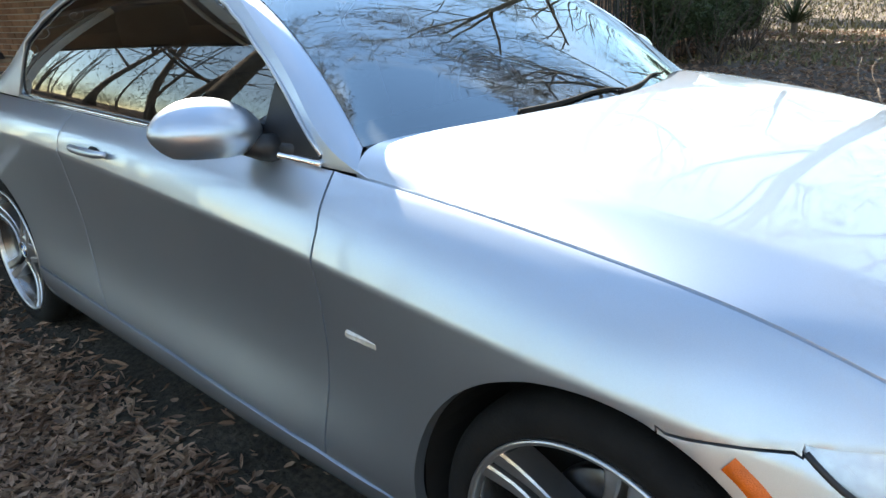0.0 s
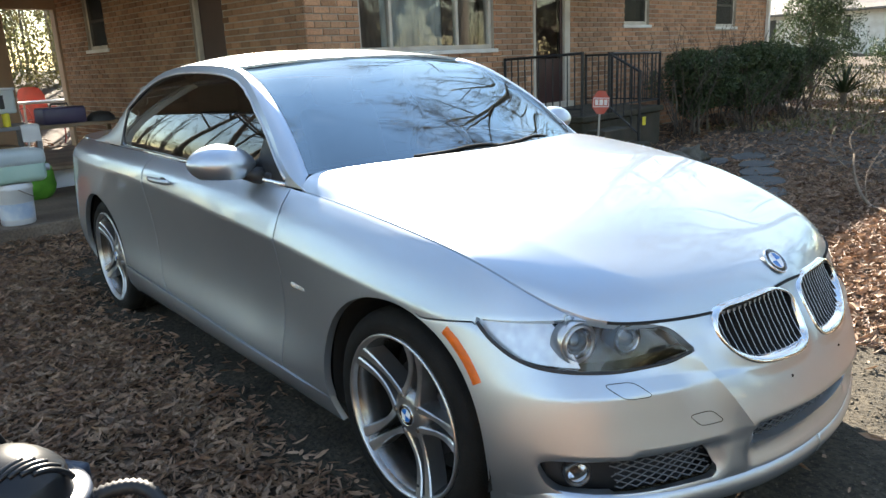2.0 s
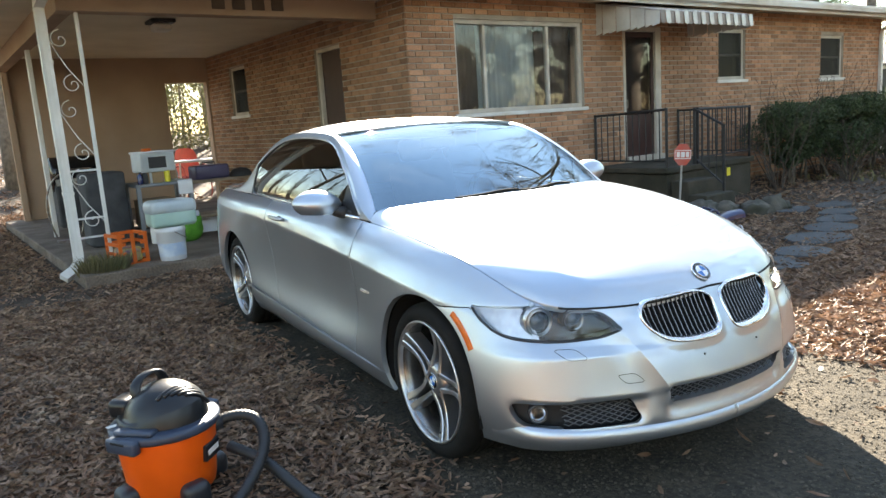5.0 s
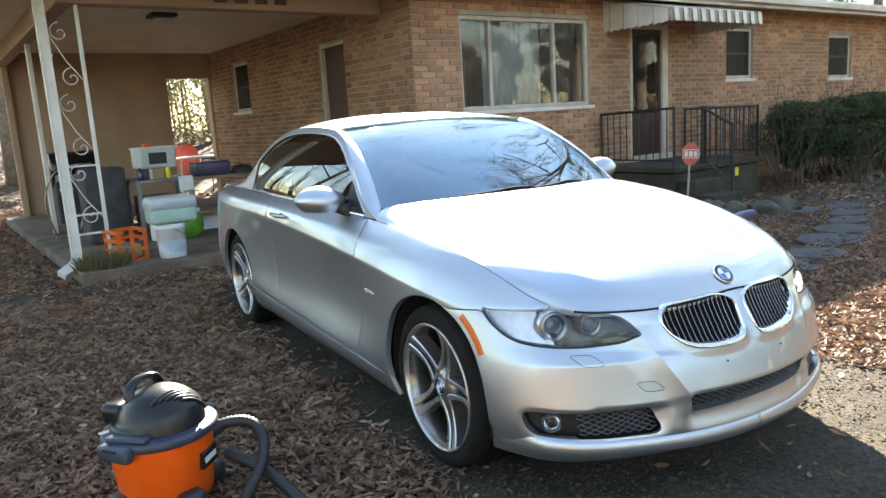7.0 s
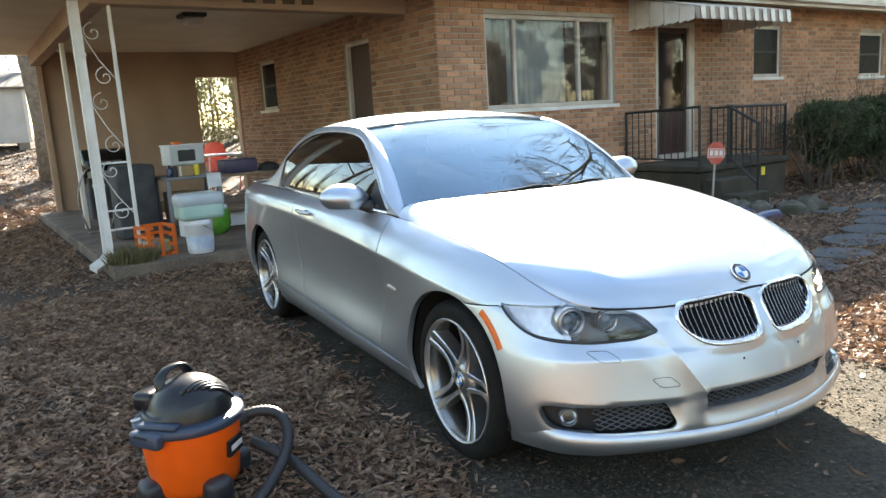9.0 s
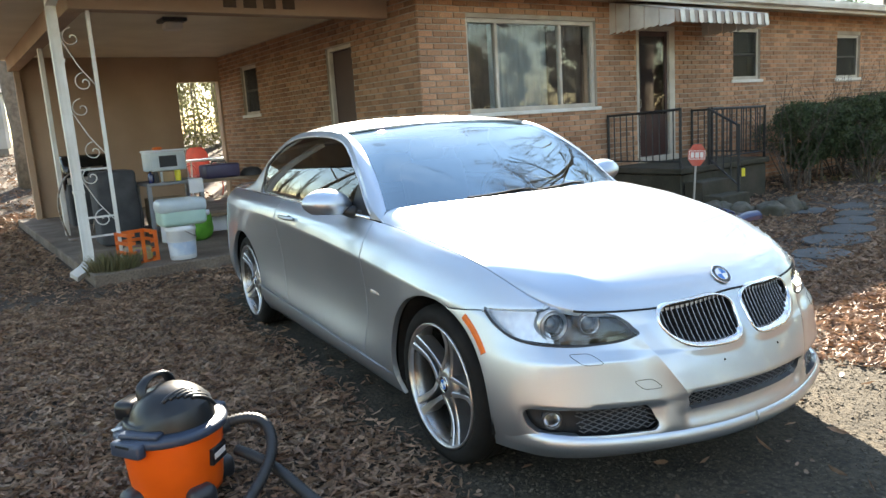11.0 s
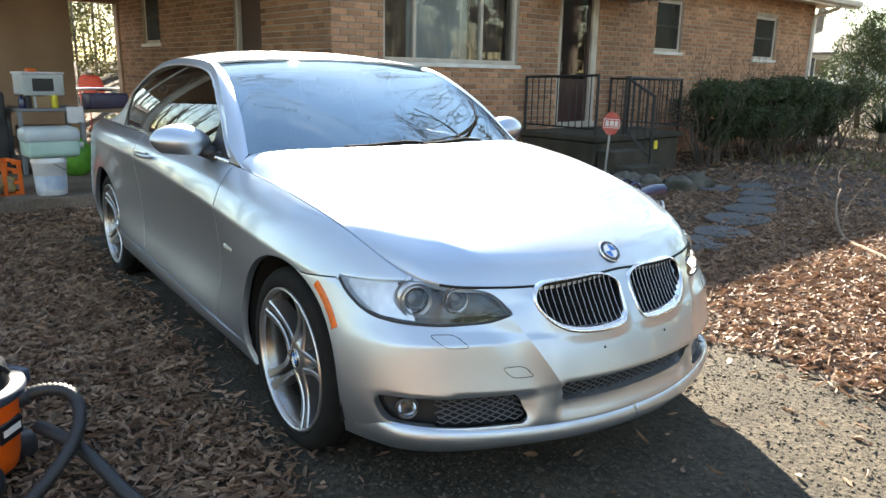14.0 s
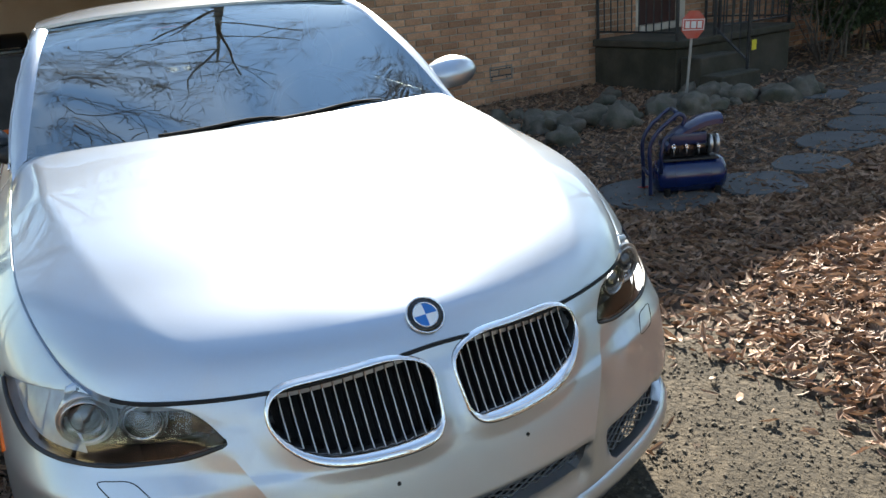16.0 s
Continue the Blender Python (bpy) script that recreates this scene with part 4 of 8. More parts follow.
def badge(name, parent, m, r):
    """A round badge: dark ring with a chrome edge and four blue and white quarters, unlettered."""
    ring = lathe(bmesh.new(), [(r * 0.62, r * 0.10), (r * 0.92, r * 0.09), (r * 0.93, r * 0.0), (0, 0)], 40)
    ob = mesh_object(name, ring, GLOSS_BLACK, parent, True, "round badge in blue, white and black")
    ob.matrix_basis = m
    bm = bmesh.new()
    for q in range(4):
        arc = [(r * 0.61 * math.cos(radians(90 * q + 90 * i / 8)), r * 0.61 * math.sin(radians(90 * q + 90 * i / 8)), r * 0.115) for i in range(9)]
        vs = [bm.verts.new((0, 0, r * 0.135))] + [bm.verts.new(p) for p in arc]
        for i in range(1, 9):
            bm.faces.new([vs[0], vs[i], vs[i + 1]]).material_index = q % 2
    lathe(bm, [(r * 0.60, r * 0.10), (r * 0.62, r * 0.14), (r * 0.66, r * 0.13), (r * 0.67, r * 0.10)], 40, mat=2)
    lathe(bm, [(r * 0.91, r * 0.08), (r * 0.94, r * 0.12), (r * 0.99, r * 0.10), (r, 0)], 40, mat=2)
    # fold the quarters into the ring's own mesh, so that the badge stays one part
    bm.from_mesh(ob.data)
    for f in bm.faces:
        f.smooth = True
    n_old = len(ob.data.polygons)
    bm.faces.ensure_lookup_table()
    for f in list(bm.faces)[-n_old:]:
        f.material_index = 3
    ob.data.materials.clear()
    for mat in (BADGE_WHITE, BADGE_BLUE, CHROME, GLOSS_BLACK):
        ob.data.materials.append(mat)
    bm.to_mesh(ob.data)
    bm.free()
    return ob


first = make_wheel()
RIGHT_SIDE = pose(0, -0.835, 0.33, 90, 0, 0)
first.matrix_basis = RIGHT_SIDE @ pose(0, 0, 0, 0, 0, -16)
for m in (pose(-2.76, -0.84, 0.33, 90, 0, 0) @ pose(0, 0, 0, 0, 0, -20), pose(0, 0.835, 0.33, -90, 0, 0) @ pose(0, 0, 0, 0, 0, 30), pose(-2.76, 0.84, 0.33, -90, 0, 0)):
    copy_thing(first, m)
for x in (0.0, -2.76):
    for s in (-1, 1):
        liner = bmesh.new()
        n = 28
        a = [[liner.verts.new((x - 0.005 + 0.378 * math.cos(math.pi * (-0.08 + 1.16 * i / n)), s * y, 0.335 + 0.378 * math.sin(math.pi * (-0.08 + 1.16 * i / n)))) for i in range(n + 1)] for y in (0.835, 0.56)]
        for i in range(n):
            liner.faces.new([a[0][i], a[0][i + 1], a[1][i + 1], a[1][i]])
        liner.faces.new(a[1])
        part("wheel_well", liner, DARK_GAP, car, smooth=False)

# ---- kidney grilles ----
STEEL_SATIN = material("satin_slat_edge", (0.42, 0.42, 0.43), 0.3, 0.9, var=0.2)
SLAT_BLACK = material("dull_black_slat", (0.012, 0.012, 0.013), 0.6, 0.0, var=0.2)
for s in (-1, 1):
    depth_ = np.array([nose_x(w, z) for w, z in KIDNEY_LOOP])
    depth_ = sum(np.roll(depth_, k) for k in range(-4, 5)) / 9
    loop = [(x, s * w, z) for x, (w, z) in zip(depth_, KIDNEY_LOOP)]
    frame_ = bmesh.new()
    rings = []
    for k, p in enumerate(loop):
        p = Vector(p)
        along = Vector(loop[(k + 2) % len(loop)]) - Vector(loop[k - 2])
        inward = Vector((0, -along.z, along.y)).normalized()
        if inward.dot(Vector((0, s * 0.19, 0.63)) - Vector((0, p.y, p.z))) < 0:
            inward = -inward
        wide = 0.006 + 0.0095 * max(0.0, inward.z) ** 2      # the frame is broadest along its foot
        prof = [p + Vector((-0.02, 0, 0)) - inward * 0.003, p + Vector((0.004, 0, 0)) - inward * 0.003, p + Vector((0.008, 0, 0)) + inward * 0.001, p + Vector((0.008, 0, 0)) + inward * wide * 0.35,
                p + Vector((0.003, 0, 0)) + inward * wide * 0.85, p + Vector((-0.002, 0, 0)) + inward * wide, p + Vector((-0.03, 0, 0)) + inward * (wide + 0.003)]
        rings.append([frame_.verts.new(v) for v in prof])
    for i in range(len(rings)):
        p, q = rings[i], rings[(i + 1) % len(rings)]
        for k in range(len(p) - 1):
            frame_.faces.new([p[k], q[k], q[k + 1], p[k + 1]])
    bmesh.ops.recalc_face_normals(frame_, faces=frame_.faces)
    kid = mesh_object("kidney_grille", frame_, CHROME, car, True, "chrome-framed grille with thin upright slats")
    back = bmesh.new()
    back.faces.new([back.verts.new((x - 0.055, y, z)) for x, y, z in loop])
    part("grille_backing", back, DARK_GAP, kid)
    for i in range(14):
        w = 0.048 + 0.0208 * i
        zs = [z for k, (a, z) in enumerate(KIDNEY_LOOP) if (a - w) * (KIDNEY_LOOP[(k + 1) % len(KIDNEY_LOOP)][0] - w) <= 0]
        lo, hi = min(zs) + 0.010, max(zs) - 0.003
        slat = bmesh.new()
        n = 6
        rows = []
        for j in range(n + 1):
            z = lo + (hi - lo) * j / n
            x = nose_x(w, z) - 0.004
            rows.append([(x - 0.03, s * (w - 0.0026), z), (x - 0.001, s * (w - 0.0013), z), (x, s * w, z), (x - 0.001, s * (w + 0.0013), z), (x - 0.03, s * (w + 0.0026), z)])
        vs = [[slat.verts.new(p) for p in r] for r in rows]
        for p, q in zip(vs, vs[1:]):
            for k in range(4):
                f = slat.faces.new([p[k], p[k + 1], q[k + 1], q[k]])
                f.material_index = 1 if k in (0, 3) else 0
        bmesh.ops.recalc_face_normals(slat, faces=slat.faces)
        part("slat", slat, [STEEL_SATIN, SLAT_BLACK], kid)

# ---- badge on the bonnet ----
share_ = min((a / 400 for a in range(330, 400)), key=lambda a: abs(hood_skin(a, 0)[0] - 0.690))
best = Vector(hood_skin(share_, 0))
normal = (Vector(hood_skin(share_ + 0.01, 0)) - best).cross(Vector(hood_skin(share_, 0.03)) - best).normalized()
normal = normal if normal.z > 0 else -normal
badge("hood_badge", car, Matrix.Translation(best + normal * 0.003) @ normal.to_track_quat("Z", "Y").to_matrix().to_4x4() @ pose(0, 0, 0, 0, 0, 45 + 45), 0.041)

# ---- head lamps ----
SMOKE = material("smoked_bezel", (0.10, 0.10, 0.105), 0.2, 0.6, var=0.2, scale=20)
PROJECTOR = material("projector_glass", (0.05, 0.055, 0.06), 0.06, var=0.2, Coat_Weight=1.0, Coat_IOR=1.9)
LATTICE = material("grey_mesh_plastic", (0.085, 0.086, 0.09), 0.35, var=0.2, scale=20)
lens_points = grid.copy()
LAMP_DEEP = grid.copy()
LAMP_DEEP[..., 0] -= 0.060
LAMP_DEEP[..., 1] -= 0.030
for s in (-1, 1):
    lens = panel("headlight", lamp_quads, LENS_GLASS, car, s, 0.001, 0.0, "clear-lensed headlight with two round projectors", lens_points)
    lens.visible_shadow = False
    bowl = panel("lamp_housing", lamp_quads, GLOSS_BLACK, lens, s, 0.0, -0.055, "", LAMP_DEEP)
    shine = LAMP_DEEP.copy()
    shine[..., 0] += 0.03
    shine[..., 1] += 0.016
    shiny = panel("lamp_reflector", lamp_quads, material("frosted_reflector", (0.82, 0.83, 0.85), 0.22, 0.45, second=(0.66, 0.67, 0.70), scale=40) if s < 0 else bpy.data.materials["frosted_reflector"], lens, s, 0.0, 0.0, "", shine)
    bm = bmesh.new()
    bm.from_mesh(shiny.data)
    bmesh.ops.bisect_plane(bm, geom=bm.verts[:] + bm.edges[:] + bm.faces[:], plane_co=(0.4, s * 0.672, 0.66), plane_no=(0, s, -0.12), clear_inner=True)
    bm.to_mesh(shiny.data)
    bm.free()
    for w, z, r, x in ((0.655, 0.660, 0.046, 0.525), (0.556, 0.664, 0.037, 0.605)):
        m = Matrix.Translation((nose_x(w, z) - 0.026, s * w, z - 0.004)) @ pose(0, 0, 0, 0, 90, s * 12)
        part("projector_ring", lathe(bmesh.new(), [(r * 0.86, -0.03), (r * 0.88, -0.006), (r * 0.95, 0.002), (r * 1.0, 0.0), (r * 1.02, -0.04)], 32, m), CHROME if r < 0.04 else ALLOY, lens, smooth=True)
        part("projector_bowl", lathe(bmesh.new(), [(r * 1.02, -0.012), (r * 1.10, -0.010), (r * 1.16, -0.005), (r * 1.20, -0.008), (r * 1.22, -0.05)], 32, m), SMOKE if r < 0.04 else ALLOY, lens, smooth=True)
        part("projector_lens", lathe(bmesh.new(), [(0, 0.006), (r * 0.3, 0.004), (r * 0.55, -0.002), (r * 0.72, -0.012)], 28, m), PROJECTOR, lens, smooth=True)
        part("reflector_cup", lathe(bmesh.new(), [(r * 0.70, -0.020), (r * 0.78, -0.014), (r * 0.88, -0.006)], 28, m), CHROME, lens, smooth=True)
    # dark seal along the lower edge
    bm = bmesh.new()
    rim = [(nose_x(w, z) - 0.002, s * w, z) for w, z in zip(LAMP_EDGE_W[1:], LAMP_EDGE_Z[1:])]
    rim += [(x, s * (flank_w(x, z) - 0.001), z) for x, z in zip(np.linspace(0.50, 0.302, 9), np.interp(np.linspace(0.50, 0.302, 9), LAMP_END_X, LAMP_END_Z))]
    tube(bm, [tuple(v) for v in spline(rim, np.linspace(0, 1, 40))], 0.005, 6)
    part("lamp_seal", bm, BLACK_PLASTIC, lens, smooth=True)

# ---- bumper fittings ----
def grille_mesh(outline, sgn, pitch=0.034, rise=0.0165):
    """Diamond lattice of thin bars within an outline test, just behind the bumper skin."""
    bm = bmesh.new()
    (w0, w1), (z0, z1), inside = outline
    for lean in (-1, 1):
        k = w0 - (z1 - z0) / rise * pitch
        while k < w1 + (z1 - z0) / rise * pitch:
            pts = []
            for i in range(13):
                z = z0 + (z1 - z0) * i / 12
                w = k + lean * (z - (z0 if lean > 0 else z1)) / rise * pitch
                if w0 <= w <= w1 and inside(w, z):
                    pts.append((nose_x(w, z) - 0.022, sgn * w, z))
            if len(pts) > 1:
                tube(bm, [pts[0], pts[-1]], 0.0022, 4)
            k += pitch
    return bm


test = lambda f: (lambda w, z: f(np.array([[0.7, abs(w), z]]))[0] < 0.012)
mesh_ob = part("lower_grille", grille_mesh(((-0.32, 0.32), (0.344, 0.408), test(intake_mid)), 1), LATTICE, bumper, "black diamond-mesh lower air intake")
mesh_ob["kind"] = "stuff"
bm = bmesh.new()
for w0, w1 in ((-0.43, 0.43),):
    n = 24
    vs = [[bm.verts.new((nose_x(abs(w), z) - d, w, z)) for w in np.linspace(w0, w1, n)] for z, d in ((0.26, 0.085), (0.45, 0.085))]
    for i in range(n - 1):
        bm.faces.new([vs[0][i], vs[0][i + 1], vs[1][i + 1], vs[1][i]])
part("intake_backing", bm, DARK_GAP, bumper)
for s in (-1, 1):
    g = part("side_grille", grille_mesh(((0.40, 0.650), (0.296, 0.380), test(intake_side)), s), LATTICE, bumper, "black diamond-mesh side air intake")
    g["kind"] = "stuff"
    bm = bmesh.new()
    vs = [[bm.verts.new((nose_x(w, z) - d, s * w, z)) for w in np.linspace(0.36, 0.80, 22)] for z, d in ((0.26, 0.075), (0.44, 0.075))]
    for i in range(21):
        bm.faces.new([vs[0][i], vs[0][i + 1], vs[1][i + 1], vs[1][i]])
    part("intake_backing", bm, BLACK_PLASTIC, bumper)
    fx = nose_x(0.714, 0.338) - 0.012
    m = Matrix.Translation((fx, s * 0.714, 0.337)) @ pose(0, 0, 0, 0, 90, s * 30)
    fog = part("fog_lamp", lathe(bmesh.new(), [(0.027, -0.004), (0.030, 0.003), (0.036, 0.0), (0.036, -0.03)], 28, m), SMOKE, bumper, "round chrome-ringed fog lamp", True)
    part("fog_lens", lathe(bmesh.new(), [(0, 0.003), (0.015, 0.002), (0.027, -0.003)], 24, m), LENS_GLASS, fog, smooth=True)
    part("fog_bulb", lathe(bmesh.new(), [(0, -0.002), (0.006, -0.004), (0.009, -0.010), (0.009, -0.028)], 16, m), GLOSS_BLACK, fog, smooth=True)
    part("fog_reflector", lathe(bmesh.new(), [(0, -0.03), (0.012, -0.027), (0.021, -0.018), (0.027, -0.004)], 24, m), CHROME, fog, smooth=True)
    # amber side reflector along the arch
    bm = bmesh.new()
    rows = []
    for a in np.linspace(56, 32, 12):
        row = []
        for r in (0.384, 0.390, 0.408, 0.414):
            x, z = -0.005 + r * math.cos(radians(a)), 0.335 + r * math.sin(radians(a))
            row.append((x, s * (flank_w(x, z) + (0.004 if r in (0.390, 0.408) else -0.002)), z))
        rows.append(row)
    vs = [[bm.verts.new(p) for p in r] for r in rows]
    for p, q in zip(vs, vs[1:]):
        for k in range(3):
            bm.faces.new([p[k], q[k], q[k + 1], p[k + 1]])
    part("side_reflector", bm, AMBER, bumper, "orange side reflector", True)
    # covers of the washer and the tow eye: narrow grooves
    for cw, cz, hw, hz in ((0.614, 0.555, 0.033, 0.018), (0.435, 0.455, 0.033, 0.017)):
        if cw < 0.5 and s > 0:
            continue
        ring = []
        for i in range(40):
            a = 2 * math.pi * i / 40
            cx, sx = math.copysign(abs(math.cos(a)) ** 0.45, math.cos(a)), math.copysign(abs(math.sin(a)) ** 0.45, math.sin(a))
            w, z = cw + hw * cx + 0.9 * hz * sx, cz + hz * sx
            ring.append((nose_x(w, z) + 0.0002, s * w, z))
        part("bumper_cap", tube(bmesh.new(), ring, 0.0011, 5, True), DARK_GAP, bumper, "snap-in bumper cap", True)
    x = nose_x(0.145, 0.50)
    part("plate_hole", lathe(bmesh.new(), [(0, 0.0015), (0.004, 0.0015), (0.005, -0.004)], 12, Matrix.Translation((x, s * 0.145, 0.50)) @ pose(0, 0, 0, 0, 90, 0)), DARK_GAP, bumper)

# lip under the intakes, growing out of the bumper's corners
bm = bmesh.new()
front = [i for i in range(len(U)) if CURVES[1][i][0] > 0.40]
rows = []
for sg, order in ((-1, front), (1, front[::-1])):
    for i in order:
        p, q = CURVES[1][i], CURVES[1][min(i + 1, len(U) - 1)] - CURVES[1][i - 1]
        n = np.array([-q[1], q[0], 0]) * -1
        n = n / (np.linalg.norm(n) + 1e-9)
        n = n if n[0] >= 0 else -n
        grown = min(1.0, max(0.0, (p[0] - 0.42) / 0.17))
        fade = grown * grown * (3 - 2 * grown)
        a = CURVES[0][i]
        sink = -0.006 * (1 - fade)
        prof = [(sink - 0.002, 0.027), (0.007 * fade + sink, 0.021), (0.013 * fade + sink, 0.011), (0.016 * fade + sink, -0.002), (0.0145 * fade + sink, -0.016), (0.009 * fade + sink, -0.032)]
        prof = [p + n * d + np.array([0, 0, dz]) for d, dz in prof] + [a + n * (0.004 * fade + sink)]
        rows.append([(x, sg * w, z) for x, w, z in prof])
lip = sheet(rows, 0.0)
bmesh.ops.remove_doubles(lip, verts=lip.verts, dist=1e-4)
keep_smooth("bumper_lip", lip, PAINT, bumper)

# ---- mirrors, handles, side lamps, wipers ----
def mirror(s):
    bm = bmesh.new()
    bmesh.ops.create_uvsphere(bm, u_segments=36, v_segments=24, radius=1)
    for v in bm.verts:
        x, y, z = v.co
        sq = 1 + 0.10 * (1 - abs(z))
        x = max(x, -0.55) * (1.0 - 0.25 * max(0, y * 1.0) ** 2)
        flat = -0.72 if z < 0 else -2
        z2 = max(z, flat)
        v.co = (x * 0.085 * sq, s * (y * 0.118 * sq), z2 * 0.073 + 0.010 * y)
    bmesh.ops.recalc_face_normals(bm, faces=bm.faces)
    for v in bm.verts:
        v.co += Vector((-0.935, s * 0.902, 1.020))
    body = part("door_mirror", bm, PAINT, car, "silver door mirror", True)
    glass_ = bmesh.new()
    for i in range(32):
        a = 2 * math.pi * i / 32
        glass_.verts.new((-0.985, s * (0.902 + 0.098 * math.cos(a)), 1.018 + 0.055 * math.sin(a)))
    glass_.faces.new(glass_.verts[:])
    part("mirror_glass", glass_, CHROME, body)
    foot = bmesh.new()
    tube(foot, [(-0.865, s * 0.765, 0.965), (-0.885, s * 0.80, 0.972), (-0.915, s * 0.845, 0.99)], lambda t: 0.036 - 0.010 * t, 12)
    box(foot, (-0.93, s * 0.757, 0.945), (-0.79, s * 0.787, 0.985), 0.01)
    part("mirror_foot", foot, BLACK_PLASTIC, body, "black mirror foot", True)
    tri = bmesh.new()
    a, b = [[tri.verts.new((x, s * (tumble(x, z) + d), z)) for x, z in ((-0.705, 0.962), (-0.92, 0.962), (-0.885, 1.108), (-0.83, 1.074), (-0.77, 1.026))] for d in (0.004, -0.012)]
    tri.faces.new(a)
    for i in range(5):
        tri.faces.new([a[i], a[(i + 1) % 5], b[(i + 1) % 5], b[i]])
    bmesh.ops.recalc_face_normals(tri, faces=tri.faces)
    part("mirror_sail", tri, BLACK_PLASTIC, body)


for s in (-1, 1):
    mirror(s)
    # door handle: a bar over a near-black bump that paints the hollow's shade
    bm = bmesh.new()
    pts = []
    for t in np.linspace(0, 1, 15):
        x = -1.795 + 0.235 * t
        pts.append((x, s * (flank_w(x, 0.885) + 0.012 + 0.016 * math.sin(math.pi * t) ** 0.6), 0.889))
    tube(bm, pts, lambda t: 0.0125 * (0.65 + 0.35 * math.sin(math.pi * min(1, max(0, t))) ** 0.4), 10)
    part("door_handle", bm, PAINT, car, "silver pull handle", True)
    bm = bmesh.new()
    bmesh.ops.create_uvsphere(bm, u_segments=24, v_segments=12, radius=1)
    for v in bm.verts:
        v.co = (-1.66 + v.co.x * 0.042, s * (flank_w(-1.66, 0.885) - 0.002 + 0.004 * v.co.y * s), 0.886 + 0.015 * v.co.z)
    part("handle_cup", bm, DARK_GAP, car, smooth=True)
    # turn signal on the fender
    bm = bmesh.new()
    x0, x1, z0 = -0.560, -0.462, 0.634
    box(bm, (x0, s * (flank_w(-0.51, z0) - 0.01), z0 - 0.009), (x1, s * (flank_w(-0.51, z0) + 0.004), z0 + 0.009), 0.004)
    part("side_turn_signal", bm, material("clear_indicator", (0.75, 0.72, 0.66), 0.15, 0.2, second=(0.55, 0.5, 0.42), scale=60) if s < 0 else bpy.data.materials["clear_indicator"], car, "clear side turn signal", False)
    # wipers
    spot = ((0.012, -0.47), (0.022, -0.25), (0.036, -0.05), (0.022, 0.06)) if s < 0 else ((0.010, 0.02), (0.020, 0.25), (0.034, 0.48), (0.022, 0.60))
    pts = [tuple(Vector(screen_point(a, b)) + Vector((0.004, 0, 0.003))) for a, b in spot]
    part("wiper", tube(bmesh.new(), [tuple(v) for v in spline(pts, np.linspace(0, 1, 12))], lambda t: 0.008 - 0.005 * t, 8), RUBBER, car, "black windshield wiper", True)

# ---- inside the car ----
bm = bmesh.new()
rows = [[(x, y, z + 0.02 * (1 - (y / 0.7) ** 2)) for y in np.linspace(-0.70, 0.70, 15)] for x, z in ((-0.62, 0.945), (-0.80, 0.955), (-0.98, 0.945), (-1.08, 0.90), (-1.12, 0.70))]
keep_smooth("dashboard", sheet(rows, 0.0), DASH, car)


def seat(x, y):
    ob = mesh_object("car_seat", box(bmesh.new(), (x - 0.50, y - 0.25, 0.50), (x + 0.05, y + 0.25, 0.64), 0.06, None, 3), INTERIOR, car, True, "beige leather seat")
    part("seat_back", box(bmesh.new(), (-0.06, -0.25, 0), (0.07, 0.25, 0.60), 0.055, Matrix.Translation((x - 0.50, y, 0.55)) @ pose(0, 0, 0, 0, -20, 0), 3), INTERIOR, ob, smooth=True)
    part("head_rest", box(bmesh.new(), (-0.045, -0.13, 0), (0.045, 0.13, 0.16), 0.04, Matrix.Translation((x - 0.72, y, 1.12)) @ pose(0, 0, 0, 0, -12, 0), 3), INTERIOR, ob, smooth=True)


for x, y in ((-1.45, -0.37), (-1.45, 0.37), (-2.25, -0.35), (-2.25, 0.35)):
    seat(x, y)
ring = [(-1.17 + 0.09 * math.sin(a) * -1, 0.37 + 0.185 * math.cos(a), 0.90 + 0.165 * math.sin(a)) for a in np.linspace(0, 2 * math.pi, 40, endpoint=False)]
part("steering_wheel", tube(bmesh.new(), ring, 0.016, 8, True), DASH, car, smooth=True)
part("rear_view_mirror", box(bmesh.new(), (-1.235, -0.12, 1.235), (-1.205, 0.12, 1.30), 0.012), BLACK_PLASTIC, car)
part("headliner", boxes(((-2.2, -0.55, 1.330), (-1.44, 0.55, 1.342)), bevel=0.004), INTERIOR, car)
part("cabin_floor", boxes(((-2.6, -0.76, 0.60), (-0.62, 0.76, 0.615)), bevel=0.004), DASH, car)


# ---- windows and doors ----
def house_thing(name, label, category, kind="structure", m=Matrix()):
    return thing(name, HOUSE @ m, label, category, kind=kind)


def flat_pane(x, y0, y1, z0, z1):
    """One sheet of glass that looks outwards."""
    bm = bmesh.new()
    bm.faces.new([bm.verts.new(v) for v in ((x, y0, z0), (x, y1, z0), (x, y1, z1), (x, y0, z1))])
    return bm


